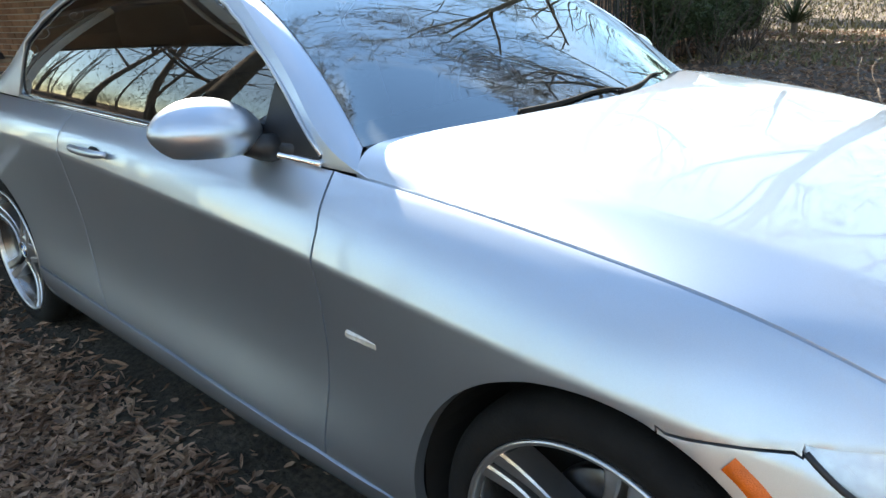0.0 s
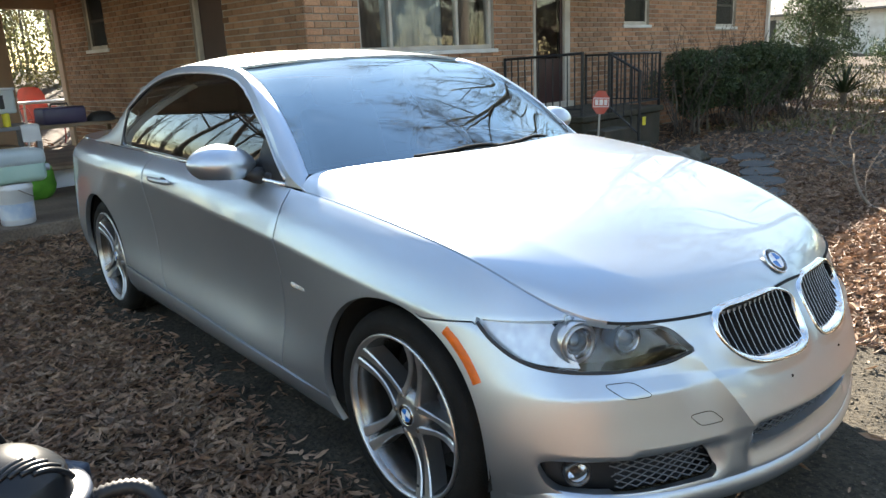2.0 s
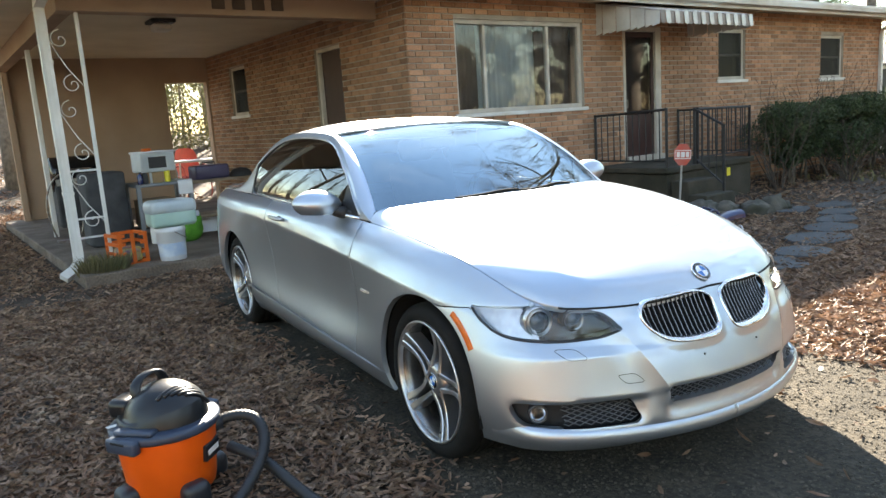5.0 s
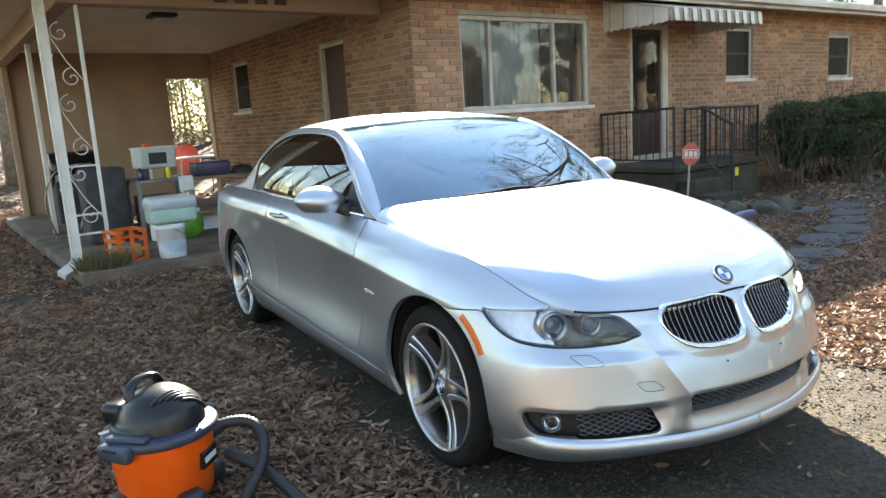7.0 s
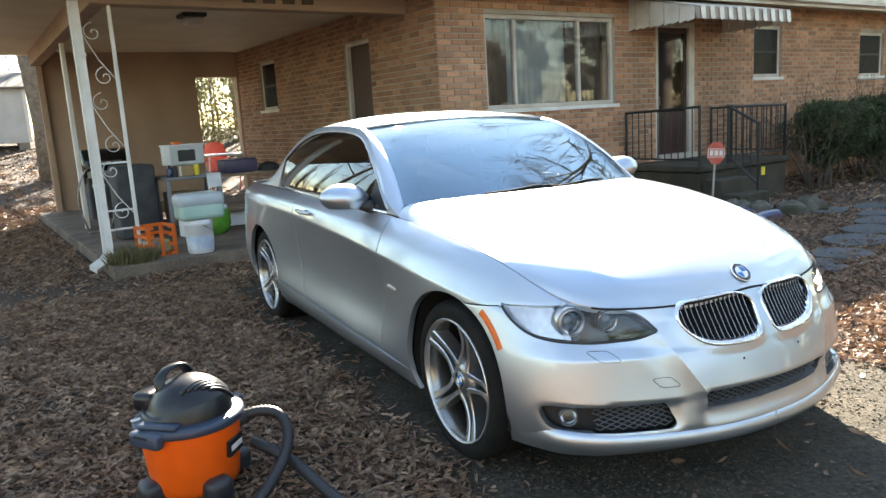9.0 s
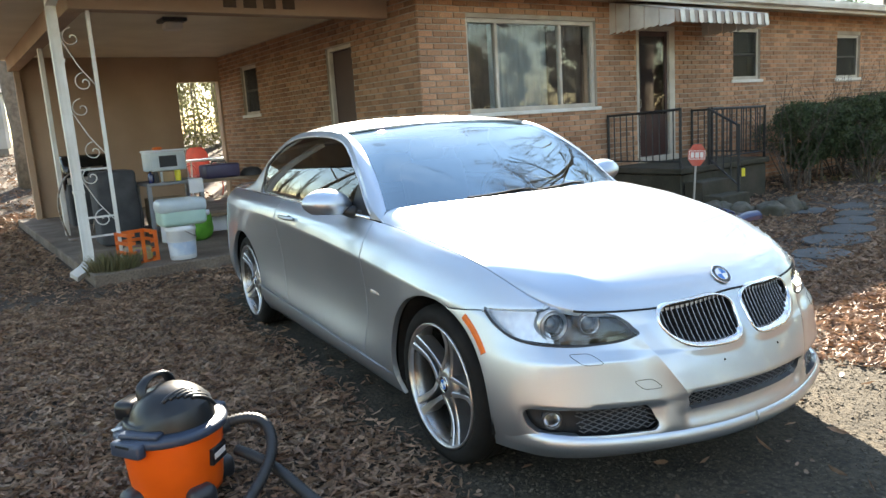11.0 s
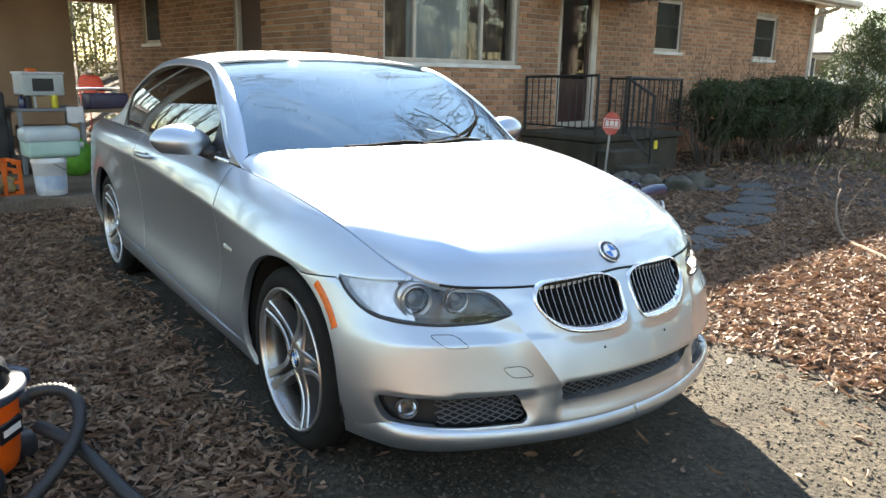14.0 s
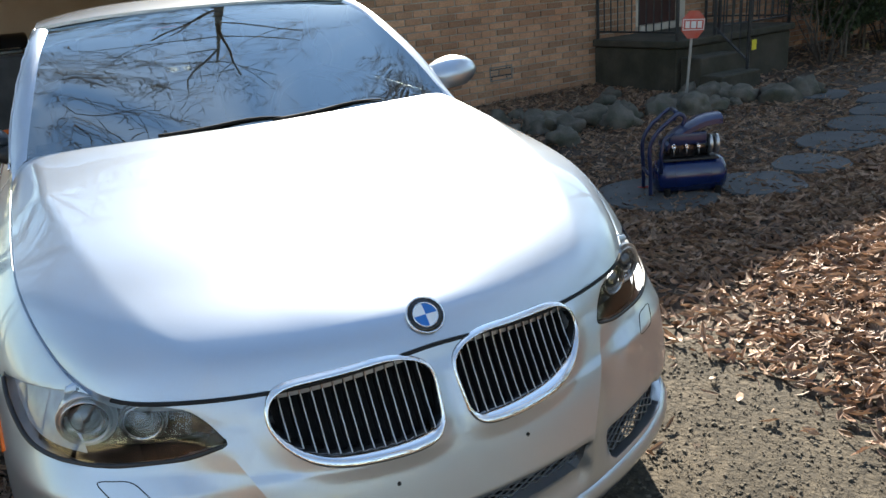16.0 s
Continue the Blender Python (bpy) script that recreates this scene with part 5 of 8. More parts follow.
def window(name, hole, mullions, rail, label, curtain=None):
    y0, y1, z0, z1 = hole
    ob = house_thing(name, label, "window")
    f = 0.055
    bars = [((-0.13, y0, z0), (-0.04, y0 + f, z1)), ((-0.13, y1 - f, z0), (-0.04, y1, z1)), ((-0.13, y0 + f, z1 - f), (-0.04, y1 - f, z1)), ((-0.13, y0 + f, z0), (-0.04, y1 - f, z0 + f))]
    part("window_frame", boxes(*bars, bevel=0.004), FRAME_TAN, ob)
    for y in mullions:
        part("mullion", boxes(((-0.12, y - 0.022, z0 + f), (-0.05, y + 0.022, z1 - f)), bevel=0.004), FRAME_TAN, ob)
    if rail:
        part("meeting_rail", boxes(((-0.115, y0 + f, (z0 + z1) / 2 - 0.02), (-0.055, y1 - f, (z0 + z1) / 2 + 0.02)), bevel=0.004), FRAME_TAN, ob)
    part("window_sill", boxes(((-0.1, y0 - 0.06, z0 - 0.055), (0.035, y1 + 0.06, z0 - 0.002)), bevel=0.006), WHITE_PAINT, ob, "pale painted sill")
    edges = [y0 + f, *mullions, y1 - f]
    for a, b in zip(edges, edges[1:]):
        pane = part("pane", flat_pane(-0.085, a, b, z0 + f, z1 - f), PANE, ob)
        pane.visible_shadow = False
    if rail:
        screen = part("insect_screen", flat_pane(-0.048, y0 + 0.02, y1 - 0.02, z0 + 0.02, z1 - 0.02), SCREEN, ob, "dark mesh insect screen")
        screen.visible_shadow = False
    if curtain:
        for a, b, mat in curtain:
            bm = bmesh.new()
            n = int((b - a) / 0.03)
            top, low = [[bm.verts.new((-0.30 + 0.03 * math.sin(i * 1.9), a + (b - a) * i / n, z)) for i in range(n + 1)] for z in (z1 + 0.05, z0 - 0.1)]
            for i in range(n):
                bm.faces.new([low[i], low[i + 1], top[i + 1], top[i]])
            part("curtain", bm, mat, ob, smooth=True)
    return ob


DRAPE = material("grey_drape", (0.24, 0.175, 0.15), 0.9, var=0.3, scale=4)
# the middle curtain's pale colour also stands for sky reflected in the pane
window("window_1", FRONT_HOLES[0], (-1.79, -0.63), False, "wide three-part picture window with tan frame and curtains",
       ((-2.3, -1.75, DRAPE), (-1.75, -0.66, CURTAIN_SKY), (-0.66, 0.05, DRAPE)))
window("window_2", FRONT_HOLES[2], (), True, "small double-hung window with dark screen", ((3.3, 4.3, DRAPE),))
window("window_3", FRONT_HOLES[3], (), True, "small double-hung window with dark screen", ((6.8, 7.9, DRAPE),))
for name, hole in (("window_4", SIDE_HOLES[0]),):
    w = window(name, hole, (), True, "small window in the carport wall")
    w.matrix_world = HOUSE @ SIDE
y0, y1, z0, z1 = SIDE_HOLES[1]
side_door = thing("door_2", HOUSE @ SIDE, "dark wooden side door inside the carport", "door", kind="structure")
part("door_leaf", boxes(((-0.14, y0 + 0.05, z0), (-0.09, y1 - 0.05, z1 - 0.05)), bevel=0.006), DARK_DOOR, side_door)
part("door_frame", boxes(((-0.2, y0, z0), (-0.03, y0 + 0.05, z1)), ((-0.2, y1 - 0.05, z0), (-0.03, y1, z1)), ((-0.2, y0 + 0.05, z1 - 0.05), (-0.03, y1 - 0.05, z1)), bevel=0.004), FRAME_TAN, side_door)

y0, y1, z0, z1 = FRONT_HOLES[1]
door = house_thing("door_1", "dark front door behind a tall glass storm door", "door")
part("door_frame", boxes(((-0.15, y0, z0), (0.015, y0 + 0.06, z1)), ((-0.15, y1 - 0.14, z0), (0.015, y1, z1)), ((-0.15, y0 + 0.06, z1 - 0.07), (0.015, y1 - 0.14, z1)), bevel=0.005), FRAME_TAN, door, "tan painted door jamb")
part("door_leaf", boxes(((-0.17, y0 + 0.06, z0), (-0.13, y1 - 0.14, z1 - 0.07)), bevel=0.004), DARK_DOOR, door)
storm = part("storm_door", boxes(((-0.06, y0 + 0.06, z0), (-0.03, y0 + 0.12, z1 - 0.07)), ((-0.06, y1 - 0.20, z0), (-0.03, y1 - 0.14, z1 - 0.07)), ((-0.06, y0 + 0.12, z0), (-0.03, y1 - 0.20, 1.28)),
                                 ((-0.06, y0 + 0.12, z1 - 0.15), (-0.03, y1 - 0.20, z1 - 0.07)), bevel=0.004), DARK_DOOR, door, "dark framed storm door")
part("door_glass", flat_pane(-0.045, y0 + 0.12, y1 - 0.20, 1.28, z1 - 0.15), PANE, door)
part("door_handle", tube(bmesh.new(), [(-0.03, y0 + 0.09, 1.40), (0.01, y0 + 0.09, 1.40), (0.01, y0 + 0.09, 1.52), (-0.03, y0 + 0.09, 1.52)], 0.007, 8), STEEL, door)
part("threshold", boxes(((-0.03, y0, 0.552), (0.10, y1, 0.635)), bevel=0.006), FRAME_TAN, door, "pale painted door step")

# ---- awning over the door ----
awning = thing("awning", HOUSE, "ribbed aluminium awning with a striped scalloped valance", "awning")
WALL_Z, LIP_Z, OUT = 2.94, 2.66, 1.15
n = 22
for i in range(n):
    a, b = 0.32 + 2.2 * i / n, 0.32 + 2.2 * (i + 1) / n
    dz = 0.014 if i % 2 else 0.0
    bm = bmesh.new()
    top = [(0.0, a, WALL_Z + dz), (0.0, b, WALL_Z + dz), (OUT, b, LIP_Z + dz), (OUT, a, LIP_Z + dz)]
    low = [(x, y, z - 0.008) for x, y, z in top]
    vt, vl = [bm.verts.new(p) for p in top], [bm.verts.new(p) for p in low]
    bm.faces.new(vt)
    bm.faces.new(vl[::-1])
    for k in range(4):
        bm.faces.new([vt[k], vl[k], vl[(k + 1) % 4], vt[(k + 1) % 4]])
    # hanging flap of the valance, its foot rounded
    f = [(OUT + 0.006 + dz * 0.6, a, LIP_Z + dz), (OUT + 0.006 + dz * 0.6, b, LIP_Z + dz), (OUT + 0.02 + dz, b, LIP_Z - 0.15), (OUT + 0.02 + dz, (a + b) / 2, LIP_Z - 0.17), (OUT + 0.02 + dz, a, LIP_Z - 0.15)]
    bm.faces.new([bm.verts.new(p) for p in f])
    part("slat", bm, ALUMINIUM if i % 2 else material("awning_stripe", (0.3, 0.24, 0.2), 0.5, 0.1, var=0.2) if i == 0 else bpy.data.materials["awning_stripe"], awning)
for y in (0.32, 2.52):
    for i in range(9):
        a, b = OUT * i / 9, OUT * (i + 1) / 9
        bm = bmesh.new()
        d = 0.01 if i % 2 else 0.0
        za, zb = WALL_Z + (LIP_Z - WALL_Z) * i / 9, WALL_Z + (LIP_Z - WALL_Z) * (i + 1) / 9
        bm.faces.new([bm.verts.new(p) for p in ((a, y + d, za), (b, y + d, zb), (b, y + d, 2.50 - 0.0 * i), (a, y + d, 2.47))])
        part("side_panel", bm, ALUMINIUM, awning)

# ---- porch, steps, railing ----
PORCH_STONE = material("mossy_concrete", (0.066, 0.056, 0.042), 0.95, second=(0.036, 0.034, 0.022), scale=3.5, fine=0.25, bump=0.5, bump_scale=40)
porch = mesh_object("porch", boxes(((0.02, 0.17, -0.1), (1.34, 2.22, 0.46)), ((0.02, 0.13, 0.47), (1.38, 2.26, 0.55)), ((1.38, 0.2, -0.1), (1.66, 0.86, 0.37)), ((1.66, 0.2, -0.1), (1.94, 0.86, 0.19)), bevel=0.012), PORCH_STONE)
porch.matrix_world = HOUSE
tagged(porch, "grey concrete porch with front steps", "porch", kind="structure")


def railing(label, top, low, spacing=0.115):
    """A run of black iron railing between two ends, each (x, y, foot z, top z)."""
    ob = thing("railing", HOUSE, label, "railing", "porch railings")
    a, b = Vector(top[:2]), Vector(low[:2])
    length = (b - a).length
    n = max(2, round(length / spacing))
    at = lambda s, z: (a.x + (b.x - a.x) * s, a.y + (b.y - a.y) * s, z)
    foot = lambda s: top[2] + (low[2] - top[2]) * s
    head = lambda s: top[3] + (low[3] - top[3]) * s
    part("top_rail", tube(bmesh.new(), [at(0, head(0)), at(1, head(1))], 0.018, 8), IRON, ob)
    part("bottom_rail", tube(bmesh.new(), [at(0, foot(0) + 0.09), at(1, foot(1) + 0.09)], 0.012, 6), IRON, ob)
    for i in range(n + 1):
        s = i / n
        if i in (0, n):
            part("post", tube(bmesh.new(), [at(s, foot(s)), at(s, head(s) + 0.02)], 0.02, 8), IRON, ob)
        else:
            part("baluster", tube(bmesh.new(), [at(s, foot(s) + 0.09), at(s, head(s))], 0.0085, 6), IRON, ob)
    return ob


railing("black iron porch railing with upright balusters", (0.05, 0.2, 0.55, 1.30), (1.32, 0.2, 0.55, 1.34))
railing("black iron porch railing with upright balusters", (1.32, 0.9, 0.55, 1.32), (1.32, 2.2, 0.55, 1.30))
railing("sloping black iron handrail beside the steps", (1.34, 0.80, 0.55, 1.32), (1.80, 0.80, 0.19, 1.08))
railing("black iron porch railing at the porch's end", (0.05, 2.2, 0.55, 1.30), (1.32, 2.2, 0.55, 1.30))

# ---- carport posts, downspout, number plates on the beam ----
column = thing("carport_column", HOUSE, "white wrought-iron column with scrolls between two bars", "column", "carport columns")
X0 = -0.75
for y in (-6.86, -6.56):
    part("bar", boxes(((X0 - 0.018, y - 0.018, 0.12), (X0 + 0.018, y + 0.018, 2.72)), bevel=0.003), WHITE_PAINT, column)


def scroll(y0, z0, size, flip):
    pts = []
    for i in range(26):
        a = math.pi * 0.5 + flip * i * 0.32
        r = size * (1 - i / 27)
        pts.append((X0, y0 + r * math.cos(a) * flip, z0 + r * math.sin(a)))
    return pts


for k, z in enumerate((0.75, 1.45, 2.15)):
    bm = bmesh.new()
    tube(bm, scroll(-6.68, z - 0.14, 0.10, 1), 0.006, 6)
    tube(bm, scroll(-6.74, z + 0.30, 0.10, -1), 0.006, 6)
    tube(bm, [(X0, -6.84, z + 0.28), (X0, -6.71, z + 0.02), (X0, -6.58, z - 0.16)], 0.006, 6)
    part("scroll", bm, WHITE_PAINT, column, smooth=True)
for z in (0.42, 1.12, 0.62):
    part("cross_bar", boxes(((X0 - 0.006, -6.84, z), (X0 + 0.006, -6.58, z + 0.02))), WHITE_PAINT, column)
for x in (-4.0, -7.25):
    post_ = thing("carport_post", HOUSE, "plain painted carport post", "post", "carport columns")
    part("shaft", boxes(((x - 0.05, -6.66 if x > -5 else -6.68, 0.12), (x + 0.05, -6.60 if x > -5 else -6.58, 2.72)), bevel=0.006), STUCCO if x < -5 else WHITE_PAINT, post_)
spout = thing("downspout", HOUSE, "white metal downspout with a kicked-out foot", "downspout")


def square_pipe(points, w, d):
    bm = bmesh.new()
    rings = []
    for i, p in enumerate(points):
        p = Vector(p)
        nxt, prv = Vector(points[min(i + 1, len(points) - 1)]), Vector(points[max(i - 1, 0)])
        t = (nxt - prv).normalized()
        side = Vector((0, 1, 0)) - t * t.y
        side = side.normalized() if side.length > 0.2 else Vector((1, 0, 0))
        up = t.cross(side).normalized()
        rings.append([bm.verts.new(p + side * a * w + up * b * d) for a, b in ((-0.5, -0.5), (-0.2, -0.42), (0.2, -0.42), (0.5, -0.5), (0.5, 0.5), (0.2, 0.42), (-0.2, 0.42), (-0.5, 0.5))])
    for p, q in zip(rings, rings[1:]):
        for k in range(8):
            bm.faces.new([p[k], p[(k + 1) % 8], q[(k + 1) % 8], q[k]])
    bm.faces.new(rings[0])
    bm.faces.new(rings[-1][::-1])
    bmesh.ops.recalc_face_normals(bm, faces=bm.faces)
    return bm


SX = X0 + 0.13
part("pipe", square_pipe([(0.58, -6.93, 2.93), (0.55, -6.93, 2.86), (SX + 0.03, -6.91, 2.76), (SX, -6.91, 2.66), (SX, -6.90, 0.27), (SX + 0.01, -6.91, 0.20), (SX + 0.05, -6.97, 0.13), (SX + 0.11, -7.08, 0.075)], 0.095, 0.07), WHITE_PAINT, spout)
for z in (0.9, 2.2):
    part("strap", boxes(((SX - 0.05, -6.955, z), (SX + 0.04, -6.85, z + 0.03))), WHITE_PAINT, spout)
plaque = thing("number_bars", HOUSE, "four dark bars on the carport beam", "sign")
for i in range(4):
    y = -5.18 + 0.235 * i
    part("bar", boxes(((-0.65, y, 2.785), (-0.638, y + 0.15, 2.945)), bevel=0.003), material("dull_bronze", (0.12, 0.09, 0.07), 0.5, 0.5, var=0.2) if i == 0 else bpy.data.materials["dull_bronze"], plaque)
lamp_c = thing("ceiling_lamp", HOUSE @ pose(-2.6, -5.2, 2.93), "small dark square porch lamp under the carport ceiling", "lamp")
part("base", box(bmesh.new(), (-0.16, -0.16, -0.03), (0.16, 0.16, 0.02), 0.01), IRON, lamp_c)
part("shade", box(bmesh.new(), (-0.11, -0.11, -0.13), (0.11, 0.11, -0.03), 0.02), material("milky_shade", (0.6, 0.58, 0.52), 0.3, var=0.1), lamp_c)
pipe2 = thing("downspout", HOUSE, "white metal downspout at the house corner", "downspout")
part("pipe", square_pipe([(0.60, 9.42, 2.93), (0.5, 9.42, 2.84), (0.08, 9.42, 2.72), (0.05, 9.42, 2.6), (0.05, 9.42, 0.2), (0.2, 9.42, 0.08)], 0.085, 0.065), WHITE_PAINT, pipe2)
chimney = thing("chimney", HOUSE @ pose(-3.2, 5.2, 3.55), "short dark brick chimney on the roof ridge", "chimney")
part("stack", box(bmesh.new(), (-0.3, -0.45, -0.1), (0.3, 0.45, 0.95), 0.01), material("dark_brick", (0.13, 0.07, 0.05), 0.9, second=(0.2, 0.11, 0.08), scale=9, bump=0.6), chimney)
part("cap", box(bmesh.new(), (-0.36, -0.51, 0.95), (0.36, 0.51, 1.03), 0.015), CONCRETE, chimney)

# foundation vent low in the front wall
vent = house_thing("foundation_vent", "small pale metal lattice vent low in the brick wall", "vent")
part("frame", boxes(((0.0, -1.46, 0.24), (0.014, -1.44, 0.41)), ((0.0, -1.15, 0.24), (0.014, -1.13, 0.41)), ((0.0, -1.44, 0.39), (0.014, -1.15, 0.41)), ((0.0, -1.44, 0.24), (0.014, -1.15, 0.26)), bevel=0.002), CONCRETE, vent)
part("backing", boxes(((0.001, -1.44, 0.26), (0.004, -1.15, 0.39))), DARK_GAP, vent)
for k in range(4):
    part("slat", boxes(((0.004, -1.44, 0.281 + 0.027 * k), (0.010, -1.15, 0.288 + 0.027 * k))), CONCRETE, vent)
for k in range(9):
    part("upright", boxes(((0.0045, -1.412 + 0.029 * k, 0.26), (0.0095, -1.406 + 0.029 * k, 0.39))), CONCRETE, vent)


# ---- fallen leaves and gravel ----
rng = np.random.default_rng(7)
LEAF = material("dry_leaf", (0.188, 0.103, 0.063), 0.6, second=(0.335, 0.217, 0.143), scale=6, island=0.58, fine=0.15, fine_scale=200)
translucent(LEAF, 0.12)
PEBBLE = material("gravel_stone", (0.112, 0.096, 0.072), 0.95, second=(0.066, 0.056, 0.042), scale=30, island=0.3)


def in_drive(x, y):
    """Share of bare, stony ground: the strip on which the car stands, widening in front of it."""
    left = 1.36 + 0.06 * x + 0.15 * noise.noise((x * 1.3, 5, 0))
    right = -0.92 - 0.24 * max(0.0, x) + 0.15 * noise.noise((x * 1.1, 9, 0))
    inside = min((left - y), (y - right)) / 0.22
    return min(1.0, max(0.0, inside + 0.5)) * min(1.0, max(0.0, (x + 4.6) / 0.8))


def blocked(x, y):
    p = HOUSE.inverted() @ Vector((x, y, 0))
    return (p.x < 0.05 and p.y > SIDE_Y) or (-7.6 < p.x < -0.22 and -7.0 < p.y < SIDE_Y + 0.1) or (0 < p.x < 1.4 and 0.1 < p.y < 2.3)


def scatter_leaves(name, count, x0, x1, y0, y1, size, label, sparse=0.03, keep=None):
    verts, faces = [], []
    made = 0
    pts = rng.uniform((x0, y0), (x1, y1), (count, 2))
    rnd = rng.uniform(0, 1, (count, 8))
    for (x, y), r in zip(pts, rnd):
        if blocked(x, y) or r[0] < in_drive(x, y) * (1 - sparse) or (keep and not keep(x, y)):
            continue
        if noise.noise((x * 0.9, y * 0.9, 20)) * 0.9 + 0.62 < r[7] * 0.55:
            continue
        L, W = size * (0.55 + 0.95 * r[1] ** 1.5), size * (0.14 + 0.25 * r[2])
        a, tilt, roll = r[3] * 6.283, (r[4] - 0.5) * 1.1, (r[5] - 0.5) * 1.7
        z = ground_height(x, y) + 0.005 + 0.024 * r[6]
        m = Matrix.Translation((x, y, z)) @ Euler((roll, tilt, a)).to_matrix().to_4x4()
        n = len(verts)
        for px, py, pz in ((-0.5 * L, 0.1 * W, 0.2 * L * (r[2] - 0.3)), (-0.22 * L, 0.46 * W, 0.16 * L * r[5]), (0.2 * L, 0.42 * W, 0.14 * L * r[5]), (0.5 * L, 0, 0.3 * L * (r[6] - 0.3)),
                           (0.22 * L, -0.44 * W, 0.14 * L * r[4]), (-0.2 * L, -0.4 * W, 0.16 * L * r[4]), (0.02 * L, 0, 0)):
            v = m @ Vector((px, py, pz))
            verts.append((v.x, v.y, max(v.z, z - 0.010)))
        faces += [(n, n + 6, n + 1), (n + 1, n + 6, n + 3, n + 2), (n + 3, n + 6, n + 5, n + 4), (n + 5, n + 6, n)]
    me = bpy.data.meshes.new(name)
    me.from_pydata(verts, [], faces)
    me.materials.append(LEAF)
    ob = new(name, me)
    return tagged(ob, label, "leaves", kind="stuff")


scatter_leaves("fallen_leaves", 105000, -4.6, 2.4, -4.6, -0.7, 0.046, "thick carpet of short dark brown leaves beside the car")
scatter_leaves("fallen_leaves", 118000, -7.2, 3.4, -5.0, 6.4, 0.060, "dense litter of dry brown oak leaves on the yard")
scatter_leaves("fallen_leaves", 14000, -9, 3, 6.2, 16, 0.10, "dry brown leaves scattered across the far yard")
scatter_leaves("fallen_leaves", 36000, -1.6, 3.6, 1.2, 5.6, 0.075, "sunlit drift of dry brown oak leaves beside the drive")
scatter_leaves("fallen_leaves", 15000, -30, -3, -14, -5.2, 0.12, "dry brown leaves beside and behind the carport")
scatter_leaves("fallen_leaves", 5000, -24, -13.2, -5.2, 4, 0.14, "dry brown leaves in the back yard")


scatter_leaves("fallen_leaves", 12000, -14, -7.2, -5.2, -2.0, 0.10, "dry brown leaves along the carport slab")
scatter_leaves("fallen_leaves", 12000, 3.4, 10, -8, 8, 0.075, "dry brown leaves on the front yard")
scatter_leaves("fallen_leaves", 18000, -7.2, 3.4, -9.0, -5.0, 0.075, "dry brown leaves at the edge of the yard")


def scatter_pebbles(name, count, x0, x1, y0, y1, label):
    bv = np.array([(1, 0, 0), (-0.9, 0.2, 0), (0, 1, 0.1), (0.1, -1, 0), (0, 0.1, 1), (0.1, 0, -1)], float)
    bf = np.array([(0, 2, 4), (2, 1, 4), (1, 3, 4), (3, 0, 4), (2, 0, 5), (1, 2, 5), (3, 1, 5), (0, 3, 5)])
    V, F = [], []
    k = 0
    for x, y, a, b, c in rng.uniform((x0, y0, 0, 0, 0), (x1, y1, 1, 1, 1), (count, 5)):
        if in_drive(x, y) < 0.25 + 0.6 * b:
            continue
        s = 0.0018 + 0.0042 * a ** 3 + 0.006 * a ** 14
        turn = np.array(Euler((6 * a, 6 * b, 6 * c)).to_matrix())
        V.append((((bv * (1, 0.75 + 0.2 * b, 0.75)) @ turn) * (s, s, s * (0.4 + 0.25 * c))) + (x, y, ground_height(x, y) + 0.006 + 0.005 * noise.noise((x * 6, y * 6, 1)) + 0.003 * noise.noise((x * 21, y * 21, 4)) + s * 0.12))
        F.append(bf + 6 * k)
        k += 1
    me = bpy.data.meshes.new(name)
    me.from_pydata(np.concatenate(V).tolist(), [], np.concatenate(F).tolist())
    me.materials.append(PEBBLE)
    return tagged(new(name, me), label, "gravel", kind="stuff")


scatter_pebbles("gravel", 80000, 0.0, 3.2, -1.9, 1.7, "loose grey gravel on the bare drive")
bm = bmesh.new()
n, m = 300, 90
rows = []
for i in range(n + 1):
    x = -4.4 + 22 * (i / n) ** 1.5
    left = 1.55 + 0.02 * x + 0.15 * noise.noise((x * 1.3, 5, 0))
    width = 2.55 + 0.26 * min(4.0, max(0.0, x))
    row = []
    for j in range(m + 1):
        y = left - width * j / m + (0.05 * noise.noise((x * 3.5, j * 0.5, 2)) if j in (0, m) else 0)
        row.append(bm.verts.new((x, y, ground_height(x, y) + (-0.02 if j in (0, m) else 0.004 + 0.005 * noise.noise((x * 6, y * 6, 1)) + 0.003 * noise.noise((x * 21, y * 21, 4))))))
    rows.append(row)
for p, q in zip(rows, rows[1:]):
    for j in range(m):
        bm.faces.new([p[j], p[j + 1], q[j + 1], q[j]])
bmesh.ops.recalc_face_normals(bm, faces=bm.faces)
DRIVE = material("packed_gravel", (0.060, 0.049, 0.034), 0.97, second=(0.034, 0.028, 0.019), scale=4.5, fine=0.5, fine_scale=45, bump=1.0, bump_scale=55)
drive = mesh_object("driveway", bm, DRIVE, smooth=True)
tagged(drive, "packed grey gravel and dirt drive", "driveway", kind="structure")

# ---- stepping stones and rocks ----
FLAG = material("flagstone", (0.082, 0.084, 0.086), 0.85, second=(0.054, 0.056, 0.058), scale=3, fine=0.12, bump=0.35, obj_random=0.2)
ROCK = material("mossy_rock", (0.14, 0.122, 0.103), 0.95, second=(0.063, 0.063, 0.045), scale=5, fine=0.2, bump=0.8, bump_scale=25, obj_random=0.3)


